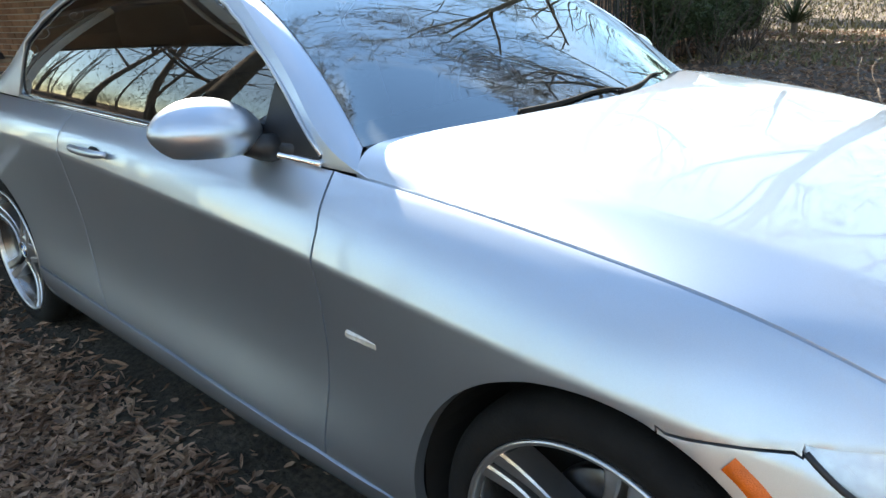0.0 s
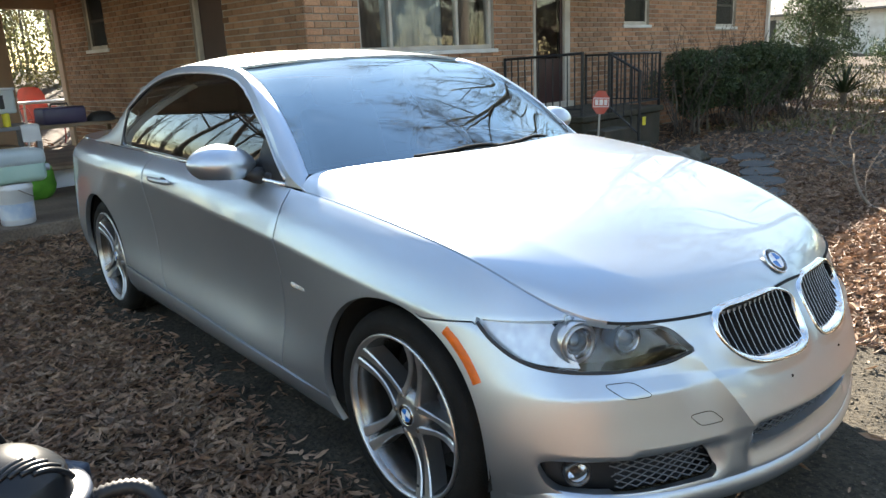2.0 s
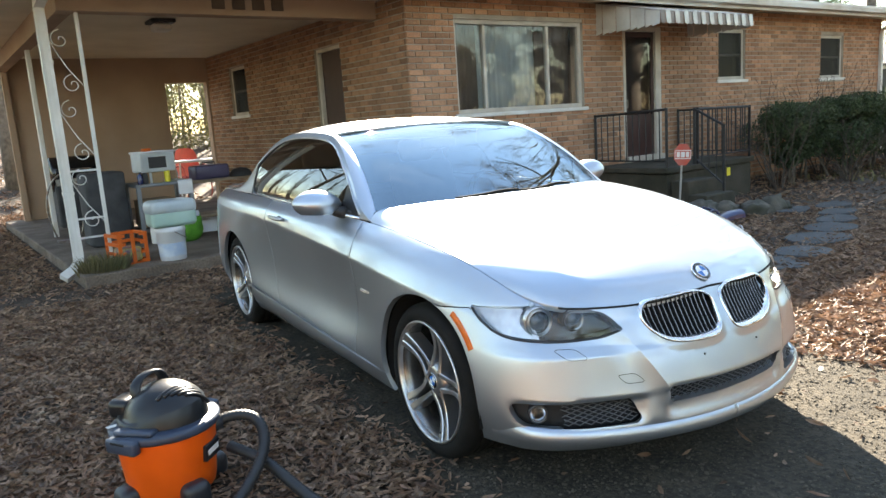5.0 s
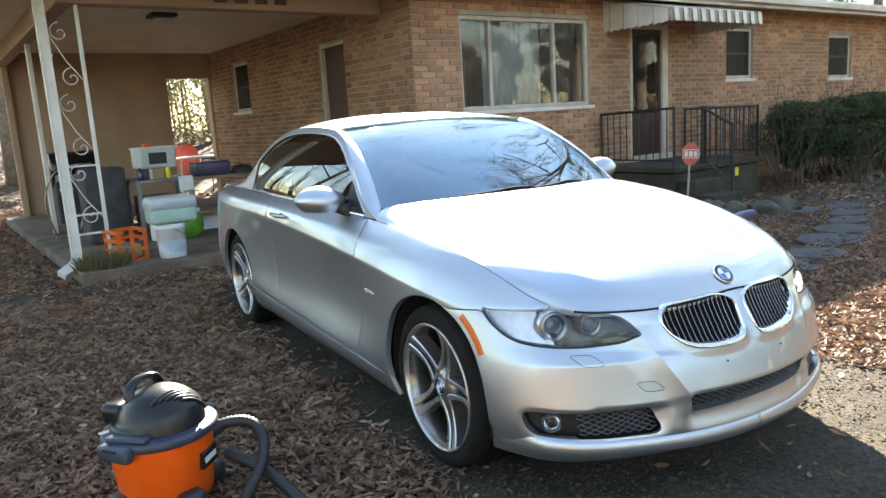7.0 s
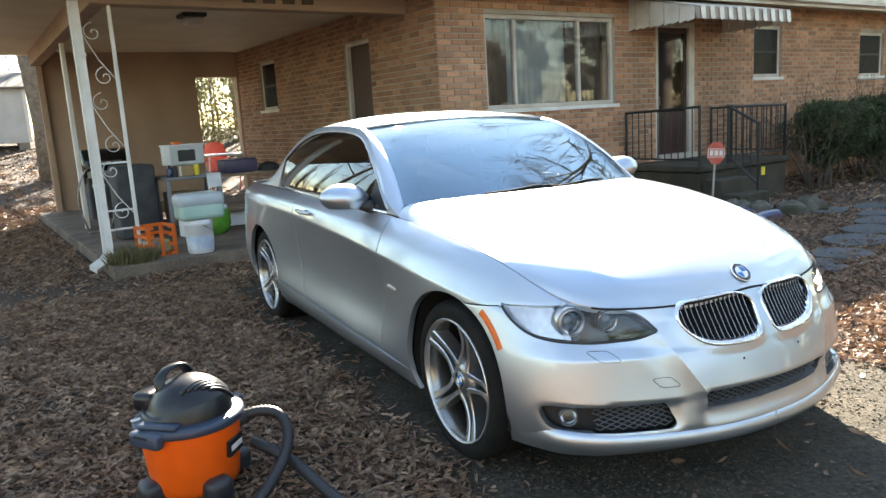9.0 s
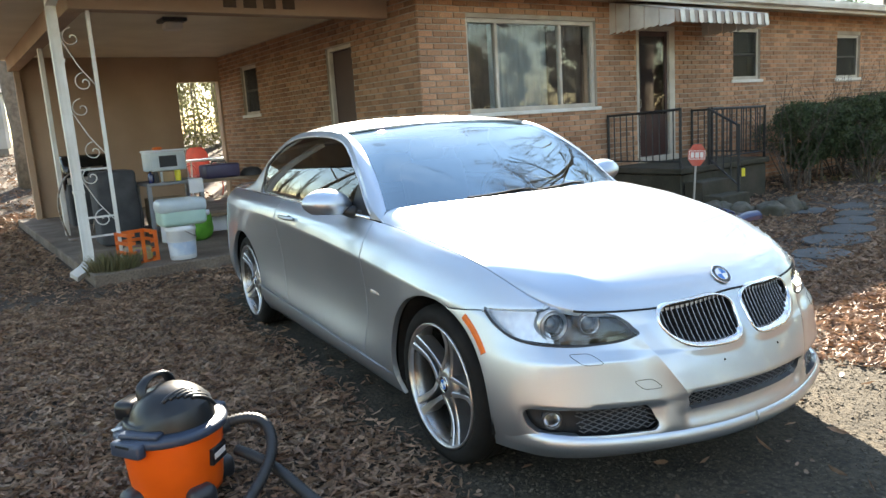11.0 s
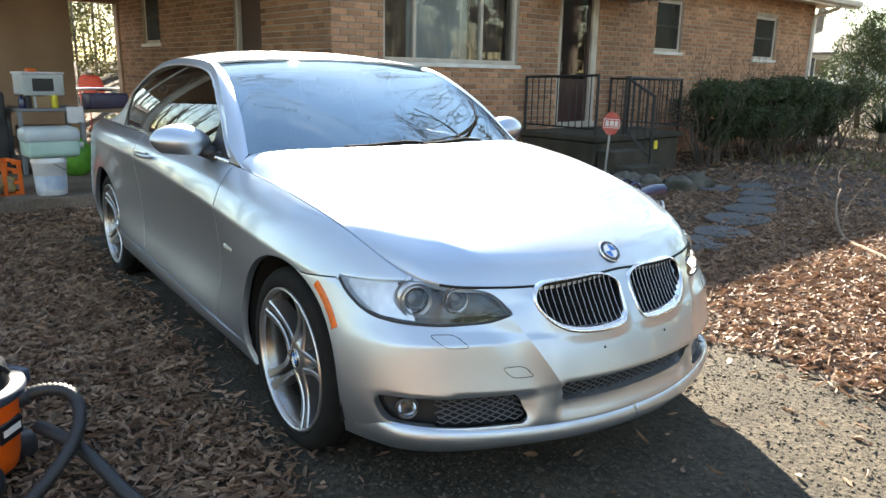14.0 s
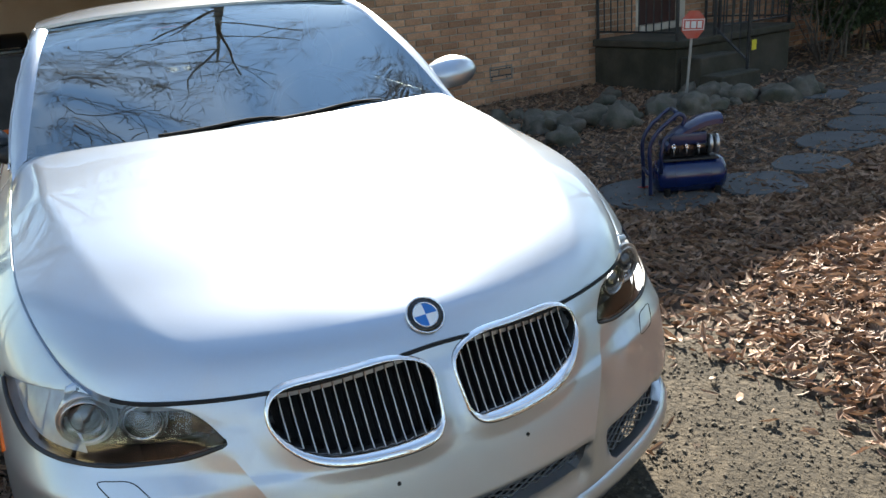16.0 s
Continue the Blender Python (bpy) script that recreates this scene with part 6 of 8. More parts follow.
def flagstone(x, y, rx, ry, turn, seed):
    bm = bmesh.new()
    n = 22
    ring = []
    for i in range(n):
        a = 2 * math.pi * i / n
        k = 1 + 0.16 * noise.noise((math.cos(a) * 1.2 + seed * 7, math.sin(a) * 1.2, seed))
        ring.append((rx * k * math.cos(a), ry * k * math.sin(a)))
    profile = ((1.0, -0.05), (1.0, 0.025), (0.975, 0.036), (0.6, 0.038), (0.25, 0.037))
    vs = [[bm.verts.new((px * f, py * f, z + (0.004 * noise.noise((px * 5, py * 5, seed)) if z > 0 else 0))) for px, py in ring] for f, z in profile]
    for p, q in zip(vs, vs[1:]):
        for i in range(n):
            bm.faces.new([p[i], p[(i + 1) % n], q[(i + 1) % n], q[i]])
    bm.faces.new(vs[-1])
    ob = mesh_object("stepping_stone", bm, FLAG)
    ob.matrix_world = pose(x, y, ground_height(x, y), 0, 0, turn)
    tagged(ob, "flat grey round-edged flagstone set among leaves", "stepping stone", "garden path")


for i, (x, y, rx, ry, t) in enumerate(((-1.45, 2.55, 0.40, 0.34, 20), (-1.20, 3.15, 0.30, 0.33, 0), (-1.30, 3.75, 0.26, 0.33, 10), (-1.58, 4.4, 0.30, 0.42, 5), (-1.85, 5.05, 0.28, 0.36, 8), (-2.12, 5.62, 0.22, 0.36, 12),
                                       (-2.4, 6.1, 0.20, 0.36, 6), (-2.75, 6.6, 0.2, 0.4, 12), (-3.0, 6.0, 0.3, 0.35, 40))):
    flagstone(x, y, rx * 0.92, ry * (0.84 if i else 1), t, i + 1)


def rock(x, y, s, seed):
    bm = bmesh.new()
    bmesh.ops.create_icosphere(bm, subdivisions=3, radius=1)
    for v in bm.verts:
        n = v.co.normalized()
        k = 1 + 0.55 * noise.noise(n * 1.3 + Vector((seed * 3.1, 0, 0))) + 0.28 * noise.noise(n * 3.2 + Vector((0, seed * 1.7, 0)))
        v.co = Vector((n.x * k, n.y * k * 0.8, n.z * k * 0.72)) * s
    ob = mesh_object("rock", bm, ROCK, smooth=True)
    ob.matrix_world = pose(x, y, ground_height(x, y) + 0.30 * s, 0, 0, seed * 77 % 360)
    tagged(ob, "rough grey-brown border rock among leaves", "rock", "rocks round the flower bed")


ROCKS = random.Random(3)
for i in range(34):
    t = i / 33
    x, y = -3.35 - 0.3 * math.sin(t * 3.0) + ROCKS.uniform(-0.45, 0.45), 2.6 + 3.6 * t + ROCKS.uniform(-0.2, 0.2)
    rock(x, y, ROCKS.uniform(0.07, 0.19), i + 1)
for i in range(10):
    rock(-4.3 + ROCKS.uniform(-0.4, 0.4), 2.4 + 3.4 * i / 10, ROCKS.uniform(0.07, 0.17), i + 60)

# ---- trees ----
BARK = material("grey_bark", (0.11, 0.09, 0.07), 0.95, second=(0.19, 0.16, 0.13), scale=9, fine=0.3, bump=1.0, bump_scale=30)
TWIG = material("bare_twig", (0.12, 0.09, 0.07), 0.9, second=(0.2, 0.16, 0.12), scale=2)
BUSH_TWIG = material("dark_bush_twig", (0.055, 0.042, 0.034), 0.9, second=(0.09, 0.07, 0.055), scale=3)
NEEDLE = material("evergreen_leaf", (0.035, 0.06, 0.022), 0.6, second=(0.06, 0.085, 0.03), scale=3, island=0.5)
BRUSH = material("brown_brush_leaf", (0.16, 0.13, 0.06), 0.8, second=(0.10, 0.11, 0.04), scale=1.0, island=0.6)


translucent(NEEDLE, 0.2)
translucent(BRUSH, 0.35)


def branches(rand, start, direction, length, radius, depth, out, leaves, spread=0.65):
    """Grows a limb as a bent tapering line, then smaller ones from it."""
    pts, p, d = [start.copy()], start.copy(), direction.normalized()
    n = 5 if depth > 1 else 3
    for i in range(n):
        d = (d + Vector((rand.uniform(-1, 1), rand.uniform(-1, 1), rand.uniform(-0.6, 0.9))) * 0.16).normalized()
        p = p + d * (length / n)
        pts.append(p.copy())
    out.append((pts, radius, radius * 0.55, depth))
    if depth == 0:
        leaves.append(p)
        return
    for k in range(rand.randint(3, 4) if depth > 1 else rand.randint(2, 4)):
        t = rand.uniform(0.35, 1.0)
        i = min(n - 1, int(t * n))
        q = pts[i].lerp(pts[i + 1], t * n - i)
        side = Vector((rand.uniform(-1, 1), rand.uniform(-1, 1), rand.uniform(-0.2, 0.8))).normalized()
        branches(rand, q, d * (1 - spread) + side * spread, length * rand.uniform(0.5, 0.72), radius * 0.5 * (1.15 - 0.5 * t), depth - 1, out, leaves, spread)


def bare_tree(x, y, height, radius, seed, depth=4, twig=0.004, label="tall bare winter tree with grey bark", group="bare trees"):
    rand = random.Random(seed)
    z = ground_height(x, y)
    ob = thing("tree", pose(x, y, z), label, "tree", group)
    limbs, tips = [], []
    trunk_pts = [Vector((0, 0, -0.1))]
    d = Vector((rand.uniform(-0.08, 0.08), rand.uniform(-0.08, 0.08), 1))
    for i in range(8):
        d = (d + Vector((rand.uniform(-1, 1), rand.uniform(-1, 1), 0.4)) * 0.06).normalized()
        trunk_pts.append(trunk_pts[-1] + d * height / 8)
    for i in range(3, 9):
        for k in range(2 if i < 8 else 3):
            a = rand.uniform(0, 6.28)
            branches(rand, trunk_pts[i], Vector((math.cos(a), math.sin(a), rand.uniform(0.3, 0.9))), height * rand.uniform(0.22, 0.36) * (1.15 - i * 0.05), radius * (0.42 - 0.03 * i), depth - 1, limbs, tips)
    bm = tube(bmesh.new(), trunk_pts, lambda t: radius * (1.25 - 0.45 * min(1, t * 8) - 0.62 * t + 0.0), 12)
    for pts, r0, r1, dd in limbs:
        if dd >= depth - 2:
            tube(bm, pts, lambda t: r0 + (r1 - r0) * t, 6)
    part("trunk", bm, BARK, ob, smooth=True)
    verts, faces = [], []
    for pts, r0, r1, dd in limbs:
        if dd < depth - 2:
            n0 = len(verts)
            for i, p in enumerate(pts):
                r = max(twig, r0 + (r1 - r0) * i / (len(pts) - 1))
                for k in range(3):
                    a = 2.094 * k
                    verts.append((p.x + r * math.cos(a), p.y + r * math.sin(a), p.z + r * 0.5 * math.sin(a + 1)))
            for i in range(len(pts) - 1):
                for k in range(3):
                    a, b = n0 + 3 * i + k, n0 + 3 * i + (k + 1) % 3
                    faces.append((a, b, b + 3, a + 3))
    me = bpy.data.meshes.new("crown")
    me.from_pydata(verts, [], faces)
    me.materials.append(TWIG)
    crown = new("crown", me)
    crown.parent = ob
    crown["label"] = "leafless crown of fine twigs"
    return ob


def leafy(name, centres, per, size, spread, mat, seed, label, category, flat=0.8, group="", kind="", stems=None, core=0.0):
    """A plant of many small leaves in uneven clumps round centres (x, y, z, radius)."""
    r = np.random.default_rng(seed)
    c = np.repeat(np.array(centres, float), per, axis=0)
    d = r.normal(size=(len(c), 3))
    d /= np.linalg.norm(d, axis=1)[:, None]
    p = c[:, :3] + d * (c[:, 3] * r.uniform(0.35, 1.0, len(c)) ** 0.5)[:, None] * (1, 1, flat)
    p = p[p[:, 2] > 0.02]
    a, b = r.normal(size=p.shape), r.normal(size=p.shape)
    a /= np.linalg.norm(a, axis=1)[:, None]
    b = np.cross(a, b)
    b /= np.linalg.norm(b, axis=1)[:, None]
    L = (size * r.uniform(0.6, 1.4, len(p)))[:, None]
    verts = np.stack([p - a * L, p + b * L * 0.4, p + a * L, p - b * L * 0.4], axis=1).reshape(-1, 3)
    n = 4 * np.arange(len(p))[:, None]
    faces = np.concatenate([n + (0, 1, 2), n + (0, 2, 3)])
    if core > 0:
        # a dense uneven middle in every clump
        ball = bmesh.new()
        bmesh.ops.create_icosphere(ball, subdivisions=2, radius=1)
        bv, bf = np.array([v.co[:] for v in ball.verts]), np.array([[v.index for v in f.verts] for f in ball.faces])
        ball.free()
        c = np.array(centres, float)
        swell = r.uniform(0.35, 1.25, (len(c), len(bv), 1))
        cores = c[:, None, :3] + bv[None] * swell * (c[:, 3] * core)[:, None, None] * (1, 1, flat)
        faces = np.concatenate([faces, (bf[None] + len(verts) + len(bv) * np.arange(len(c))[:, None, None]).reshape(-1, 3)])
        verts = np.concatenate([verts, cores.reshape(-1, 3)])
    me = bpy.data.meshes.new("leaves")
    me.from_pydata(verts.tolist(), [], faces.tolist())
    me.materials.append(mat)
    if stems is None:
        ob = new(name, me)
        return tagged(ob, label, category, group, kind)
    ob = thing(name, Matrix(), label, category, group)
    crown = new("crown", me)
    crown.parent = ob
    bm = bmesh.new()
    for a, b, rr in stems:
        mid = Vector(a).lerp(Vector(b), 0.5) + Vector((r.uniform(-0.1, 0.1), r.uniform(-0.1, 0.1), 0))
        tube(bm, [a, mid, b], lambda t: rr * (1 - 0.6 * t), 6)
    part("stem", bm, BARK, ob, smooth=True)
    return ob


# trees round the yard: in front of the house, over the drive, and behind
for i, (x, y, h, r) in enumerate(((7.5, -6.0, 15, 0.26), (10.5, 1.5, 17, 0.30), (6.5, 8.5, 14, 0.24), (1.0, -10.5, 15, 0.25), (13.0, -9.0, 16, 0.3), (14.0, 9.0, 17, 0.3), (-3.5, -13.5, 13, 0.22), (-1.6, 12.5, 15, 0.30), (1.8, 14.5, 17, 0.28), (-8.5, -10.5, 15, 0.26), (-12.5, -13.0, 16, 0.28), (-6.5, -15, 15, 0.24), (-16.5, -9.5, 14, 0.24), (-20.5, -11.0, 15, 0.26), (-7.6, -4.9, 13, 0.30), (-9.8, 17.2, 19, 0.34))):
    bare_tree(x, y, h, r, 11 + i, 5 if y > 10 or i in (2, 14) else 4, 0.012 if y > 10 else 0.009 if i == 14 else 0.006)
for i, (x, y, h, r) in enumerate(((-15.5, 3.0, 21, 0.34), (-17.5, -1.9, 12, 0.36), (-24, 1.5, 14, 0.22), (-22, -9, 14, 0.24), (-27, 6, 15, 0.25), (-30, -4.8, 15, 0.25), (-20, 5.0, 11, 0.14), (-33, 2.8, 13, 0.2), (-19, 18, 15, 0.22), (-7, 47, 16, 0.26), (-14.5, 29, 16, 0.3), (-4, 38, 16, 0.3), (-21, 33, 17, 0.3),
                                  (-15, 50, 18, 0.35), (-24, 48, 18, 0.35), (-2, 52, 18, 0.3), (-32, 40, 18, 0.3))):
    bare_tree(x, y, h, r, 41 + i, 4 if h < 20 else 5, 0.004 if h < 20 else 0.010)


# ---- hedge, shrubs and yucca along the front wall ----
def at_house(x, y, z=0.0):
    return HOUSE @ Vector((x, y, z))


R = random.Random(5)
centres, stems = [], []
for i in range(84):
    y = 3.0 + 5.6 * i / 84
    top = 1.20 + 0.05 * math.sin(i * 0.9)
    p = at_house(1.25 + R.uniform(-0.35, 0.35), y, R.uniform(0.42, top))
    centres.append((p.x, p.y, p.z, R.uniform(0.22, 0.34)))
for i in range(26):
    a = at_house(1.25 + R.uniform(-0.25, 0.25), 3.0 + 5.6 * i / 26, 0)
    b = at_house(1.25 + R.uniform(-0.4, 0.4), 3.0 + 5.6 * i / 26 + R.uniform(-0.3, 0.3), R.uniform(0.9, 1.3))
    stems.append((tuple(a), tuple(b), 0.02))
leafy("hedge", centres, 950, 0.026, 1, NEEDLE, 21, "dark evergreen hedge with bare twiggy feet along the house", "hedge", stems=stems)


def twiggy_bush(x, y, height, seed, label):
    rand = random.Random(seed)
    ob = thing("bush", pose(x, y, ground_height(x, y)), label, "bush", "bare bushes")
    bm = bmesh.new()
    for i in range(16):
        a = rand.uniform(0, 6.28)
        p, d = Vector((0.08 * math.cos(a), 0.08 * math.sin(a), 0)), Vector((0.5 * math.cos(a), 0.5 * math.sin(a), 1.2))
        pts = [p]
        for k in range(6):
            d = (d + Vector((rand.uniform(-1, 1), rand.uniform(-1, 1), rand.uniform(-0.5, 0.5))) * 0.35).normalized()
            pts.append(pts[-1] + d * height / 6)
            if k > 1:
                e = (d + Vector((rand.uniform(-1, 1), rand.uniform(-1, 1), 0.3))).normalized()
                tube(bm, [pts[-1], pts[-1] + e * height * 0.15, pts[-1] + e * height * 0.15 + d * height * 0.1], 0.003, 3)
        tube(bm, pts, lambda t: 0.009 * (1 - 0.7 * t), 4)
    part("crown", bm, BUSH_TWIG, ob)


for i, (X, Y, h) in enumerate(((1.5, 2.75, 1.5), (1.0, 5.0, 1.7), (1.7, 6.4, 1.2), (0.7, 8.4, 1.8), (1.9, 4.2, 1.0))):
    p = at_house(X, Y)
    twiggy_bush(p.x, p.y, h, 70 + i, "bare twiggy shrub in front of the brick wall")
p = at_house(1.7, 9.6)
yucca = thing("yucca", pose(p.x, p.y, ground_height(p.x, p.y)), "spiky green yucca at the house corner", "yucca")
for i in range(60):
    a, lift = R.uniform(0, 6.28), R.uniform(0.25, 1.4)
    d = Vector((math.cos(a) * math.cos(lift), math.sin(a) * math.cos(lift), math.sin(lift)))
    side = d.cross(Vector((0, 0, 1))).normalized() * 0.025
    L = R.uniform(0.6, 0.95)
    bm = bmesh.new()
    q = [Vector((0, 0, 0.25)), Vector((0, 0, 0.25)) + d * L * 0.5 + Vector((0, 0, 0.03)), Vector((0, 0, 0.25)) + d * L - Vector((0, 0, 0.06))]
    v = [bm.verts.new(q[0] + side), bm.verts.new(q[1] + side), bm.verts.new(q[2]), bm.verts.new(q[1] - side), bm.verts.new(q[0] - side)]
    w = bm.verts.new(q[1] - Vector((0, 0, 0.012)))
    w0 = bm.verts.new(q[0] - Vector((0, 0, 0.012)))
    bm.faces.new([v[0], v[1], w, w0])
    bm.faces.new([v[1], v[2], w])
    bm.faces.new([v[2], v[3], w])
    bm.faces.new([v[3], v[4], w0, w])
    part("leaf", bm, NEEDLE, yucca)
part("stump", tube(bmesh.new(), [(0, 0, 0), (0, 0, 0.3)], 0.07, 8), BARK, yucca)

# evergreen shrubs and brush behind
for i, (x, y, h, w) in enumerate(((-9.5, 17.0, 3.4, 1.3), (-7.6, 19.5, 2.6, 1.2), (-12.5, 19, 4.2, 1.6))):
    cs = [(x + R.uniform(-w, w) * (1 - k / 40), y + R.uniform(-w, w) * (1 - k / 40), 0.5 + h * k / 30, R.uniform(0.4, 0.75)) for k in range(30)]
    leafy("shrub", cs, 800, 0.034, 1, NEEDLE, 30 + i, "loose evergreen tree beyond the house corner", "shrub", group="evergreens", stems=[((x, y, 0), (x, y, h), 0.08)])
cs = []
for i in range(240):
    x, y = R.uniform(-44, -22), R.uniform(-16, 16)
    if x > -27 and -8 < y < -0.5:
        continue
    cs.append((x, y, ground_height(x, y) + R.uniform(0.2, 3.2), R.uniform(0.7, 1.6)))
for i in range(90):
    x, y = R.uniform(-40, 20), R.uniform(52, 62)
    cs.append((x, y, R.uniform(0.5, 4.5), R.uniform(1.0, 2.0)))
pines = []
for i in range(150):
    x, y = R.uniform(-38, 10), R.uniform(49, 60)
    pines.append((x, y, R.uniform(3.0, 14.0), R.uniform(0.9, 1.9)))
leafy("woods", pines, 200, 0.10, 1, NEEDLE, 47, "tall dark evergreens behind the white house", "woods", kind="stuff")
for i in range(70):
    x, y = R.uniform(-24, -19), R.uniform(-1.0, 6)
    cs.append((x, y, ground_height(x, y) + R.uniform(0.0, 2.6), R.uniform(0.4, 0.9)))
leafy("woods", cs, 330, 0.050, 1, BRUSH, 44, "distant brown and green winter woods", "woods", kind="stuff")
bm = bmesh.new()
for i in range(130):
    x, y = R.uniform(-38, -18.5), R.uniform(-12, 11)
    if x > -27 and -8 < y < -0.5:
        continue
    z, h, lean, r0 = ground_height(x, y), R.uniform(5, 11), R.uniform(-0.6, 0.6), R.uniform(0.03, 0.09)
    tube(bm, [(x, y, z - 0.1), (x, y + lean * 0.4, z + h * 0.5), (x, y + lean, z + h)], lambda t: r0 * (1 - 0.7 * t), 5)
    for k in range(5):
        t, d, e = R.uniform(0.25, 0.95), R.uniform(-1.2, 1.2), R.uniform(0.5, 1.6)
        tube(bm, [(x, y + lean * t, z + h * t), (x, y + lean * t + d, z + h * t + e)], 0.014, 3)
tagged(mesh_object("woods", bm, BARK), "thin bare saplings in the winter woods", "woods", kind="stuff")
# woods out of view, added to block low sky and fill reflections
cs = []
for a in np.linspace(-2.8, 1.62, 460):
    d = R.uniform(19, 27)
    cs.append((d * math.cos(a), d * math.sin(a), R.uniform(0.5, 17.0 if a > -1.0 else 13.0) * R.uniform(0.4, 1), R.uniform(1.2, 2.4)))
under = []
for i in range(170):
    a, d = R.uniform(-1.25, 1.55), R.uniform(16, 22)
    under.append((d * math.cos(a), d * math.sin(a), R.uniform(0.2, 4.2), R.uniform(0.9, 1.7)))
# brush coloured darker here, to dim what the bumper mirrors
BRUSH_FAR = material("grey_brown_brush", (0.075, 0.06, 0.04), 0.85, second=(0.05, 0.055, 0.025), scale=1.0, island=0.6)
leafy("woods", under, 330, 0.07, 1, BRUSH_FAR, 48, "unseen brown undergrowth added to block the horizon glow", "woods", kind="stuff", core=0.42)
leafy("woods", [c for c in cs if math.atan2(c[1], c[0]) > -1.0], 300, 0.065, 1, BRUSH_FAR, 45, "unseen winter woods added to darken the car's reflections", "woods", kind="stuff", core=0.28)
leafy("woods", [c for c in cs if math.atan2(c[1], c[0]) <= -1.0], 410, 0.05, 1, BRUSH_FAR, 46, "thin brown winter woods beside the yard", "woods", kind="stuff")

# rough winter grass beyond the end of the house
LAWN = material("winter_grass", (0.13, 0.125, 0.05), 0.9, second=(0.20, 0.155, 0.085), scale=0.5, island=0.5)
r = np.random.default_rng(61)
n = 26000
x, y = r.uniform(-16, 6, n), r.uniform(9.5, 30, n)
keep = (x > -5.2 + 0.0 * y) | (y > 15.5)
x, y = x[keep], y[keep]
a, h, w = r.uniform(0, 6.283, len(x)), r.uniform(0.04, 0.13, len(x)), r.uniform(0.012, 0.03, len(x))
z = np.array([ground_height(p, q) for p, q in zip(x, y)])
verts = np.stack([np.stack([x - w * np.cos(a), y - w * np.sin(a), z], -1), np.stack([x + w * np.cos(a), y + w * np.sin(a), z], -1), np.stack([x + h * np.sin(a) * 0.6, y - h * np.cos(a) * 0.6, z + h], -1)], 1).reshape(-1, 3)
me = bpy.data.meshes.new("grass")
me.from_pydata(verts.tolist(), [], np.arange(len(verts)).reshape(-1, 3).tolist())
me.materials.append(LAWN)
tagged(new("grass", me), "rough olive and straw winter grass beyond the house", "grass", kind="stuff")
for k in range(9):
    cx, cy = -22 + 3.4 * k, 31 + R.uniform(-1.5, 1.5)
    leafy("shrub", [(cx + R.uniform(-1.3, 1.3), cy + R.uniform(-0.8, 0.8), ground_height(cx, cy) + R.uniform(0.15, 0.75), R.uniform(0.35, 0.6)) for _ in range(9)], 260, 0.05, 1, NEEDLE, 80 + k,
          "low dark evergreen shrub before the white house", "shrub", group="foundation shrubs", stems=[((cx, cy, ground_height(cx, cy)), (cx, cy, ground_height(cx, cy) + 0.7), 0.04)])

# ---- the neighbour's house and the shed ----
nb = thing("house", pose(-14.5, 38.5, 0.55, 0, 0, -10), "white single-storey neighbouring house with dark shutters", "house")
SIDING = material("white_siding", (0.78, 0.77, 0.74), 0.6, second=(0.68, 0.66, 0.62), scale=1.5)
part("wall", boxes(((-7, 0, -0.3), (9, 7, 2.35)), bevel=0.02), SIDING, nb)
bm = bmesh.new()
a = [[bm.verts.new((x, y, z)) for x in (-7.6, 9.6)] for y, z in ((-0.6, 2.3), (3.5, 3.7), (7.6, 2.3), (7.6, 2.2), (-0.6, 2.2))]
for i in range(5):
    p, q = a[i], a[(i + 1) % 5]
    bm.faces.new([p[0], p[1], q[1], q[0]])
for k in (0, 1):
    bm.faces.new([r[k] for r in a])
part("roof", bm, SHINGLE, nb)
for x in (-4.6, -0.4, 4.0, 7.0):
    wn_ = part("window", boxes(((x - 0.5, -0.05, 0.9), (x + 0.5, 0.02, 2.0)), bevel=0.01), WHITE_PAINT, nb)
    part("pane", boxes(((x - 0.43, -0.06, 0.97), (x + 0.43, -0.04, 1.93))), GLOSS_BLACK, wn_)
    for d in (-0.72, 0.72):
        part("shutter", boxes(((x + d - 0.18, -0.04, 0.88), (x + d + 0.18, 0.01, 2.02)), bevel=0.008), IRON, nb)
part("door", boxes(((1.4, -0.05, 0.0), (2.3, 0.02, 2.0)), bevel=0.01), WHITE_PAINT, nb)

shed = thing("shed", pose(-24.0, -4.2, 1.42, 0, 0, 3), "grey wooden garden shed on blocks with white trim", "shed")
SHEDM = material("grey_shed_siding", (0.5, 0.5, 0.49), 0.7, second=(0.42, 0.42, 0.41), scale=2)
part("wall", boxes(((-2.4, -2.0, 0), (0, 1.75, 1.75)), bevel=0.01), SHEDM, shed)
bm = bmesh.new()
a = [[bm.verts.new((x, y, z)) for y in (-2.2, 1.9)] for x, z in ((0.2, 1.72), (-1.2, 2.25), (-2.6, 1.72), (-2.6, 1.66), (0.2, 1.66))]
for i in range(5):
    p, q = a[i], a[(i + 1) % 5]
    bm.faces.new([p[0], p[1], q[1], q[0]])
for k in (0, 1):
    bm.faces.new([r[k] for r in a])
part("roof", bm, SHINGLE, shed)
part("door", boxes(((0.0, -0.9, 0.08), (0.04, 0.55, 1.6)), bevel=0.008), SHEDM, shed)
for y in (-0.95, 0.55, 1.68):
    part("trim", boxes(((0.0, y, 0.0), (0.055, y + 0.1, 1.68)), bevel=0.004), WHITE_PAINT, shed)
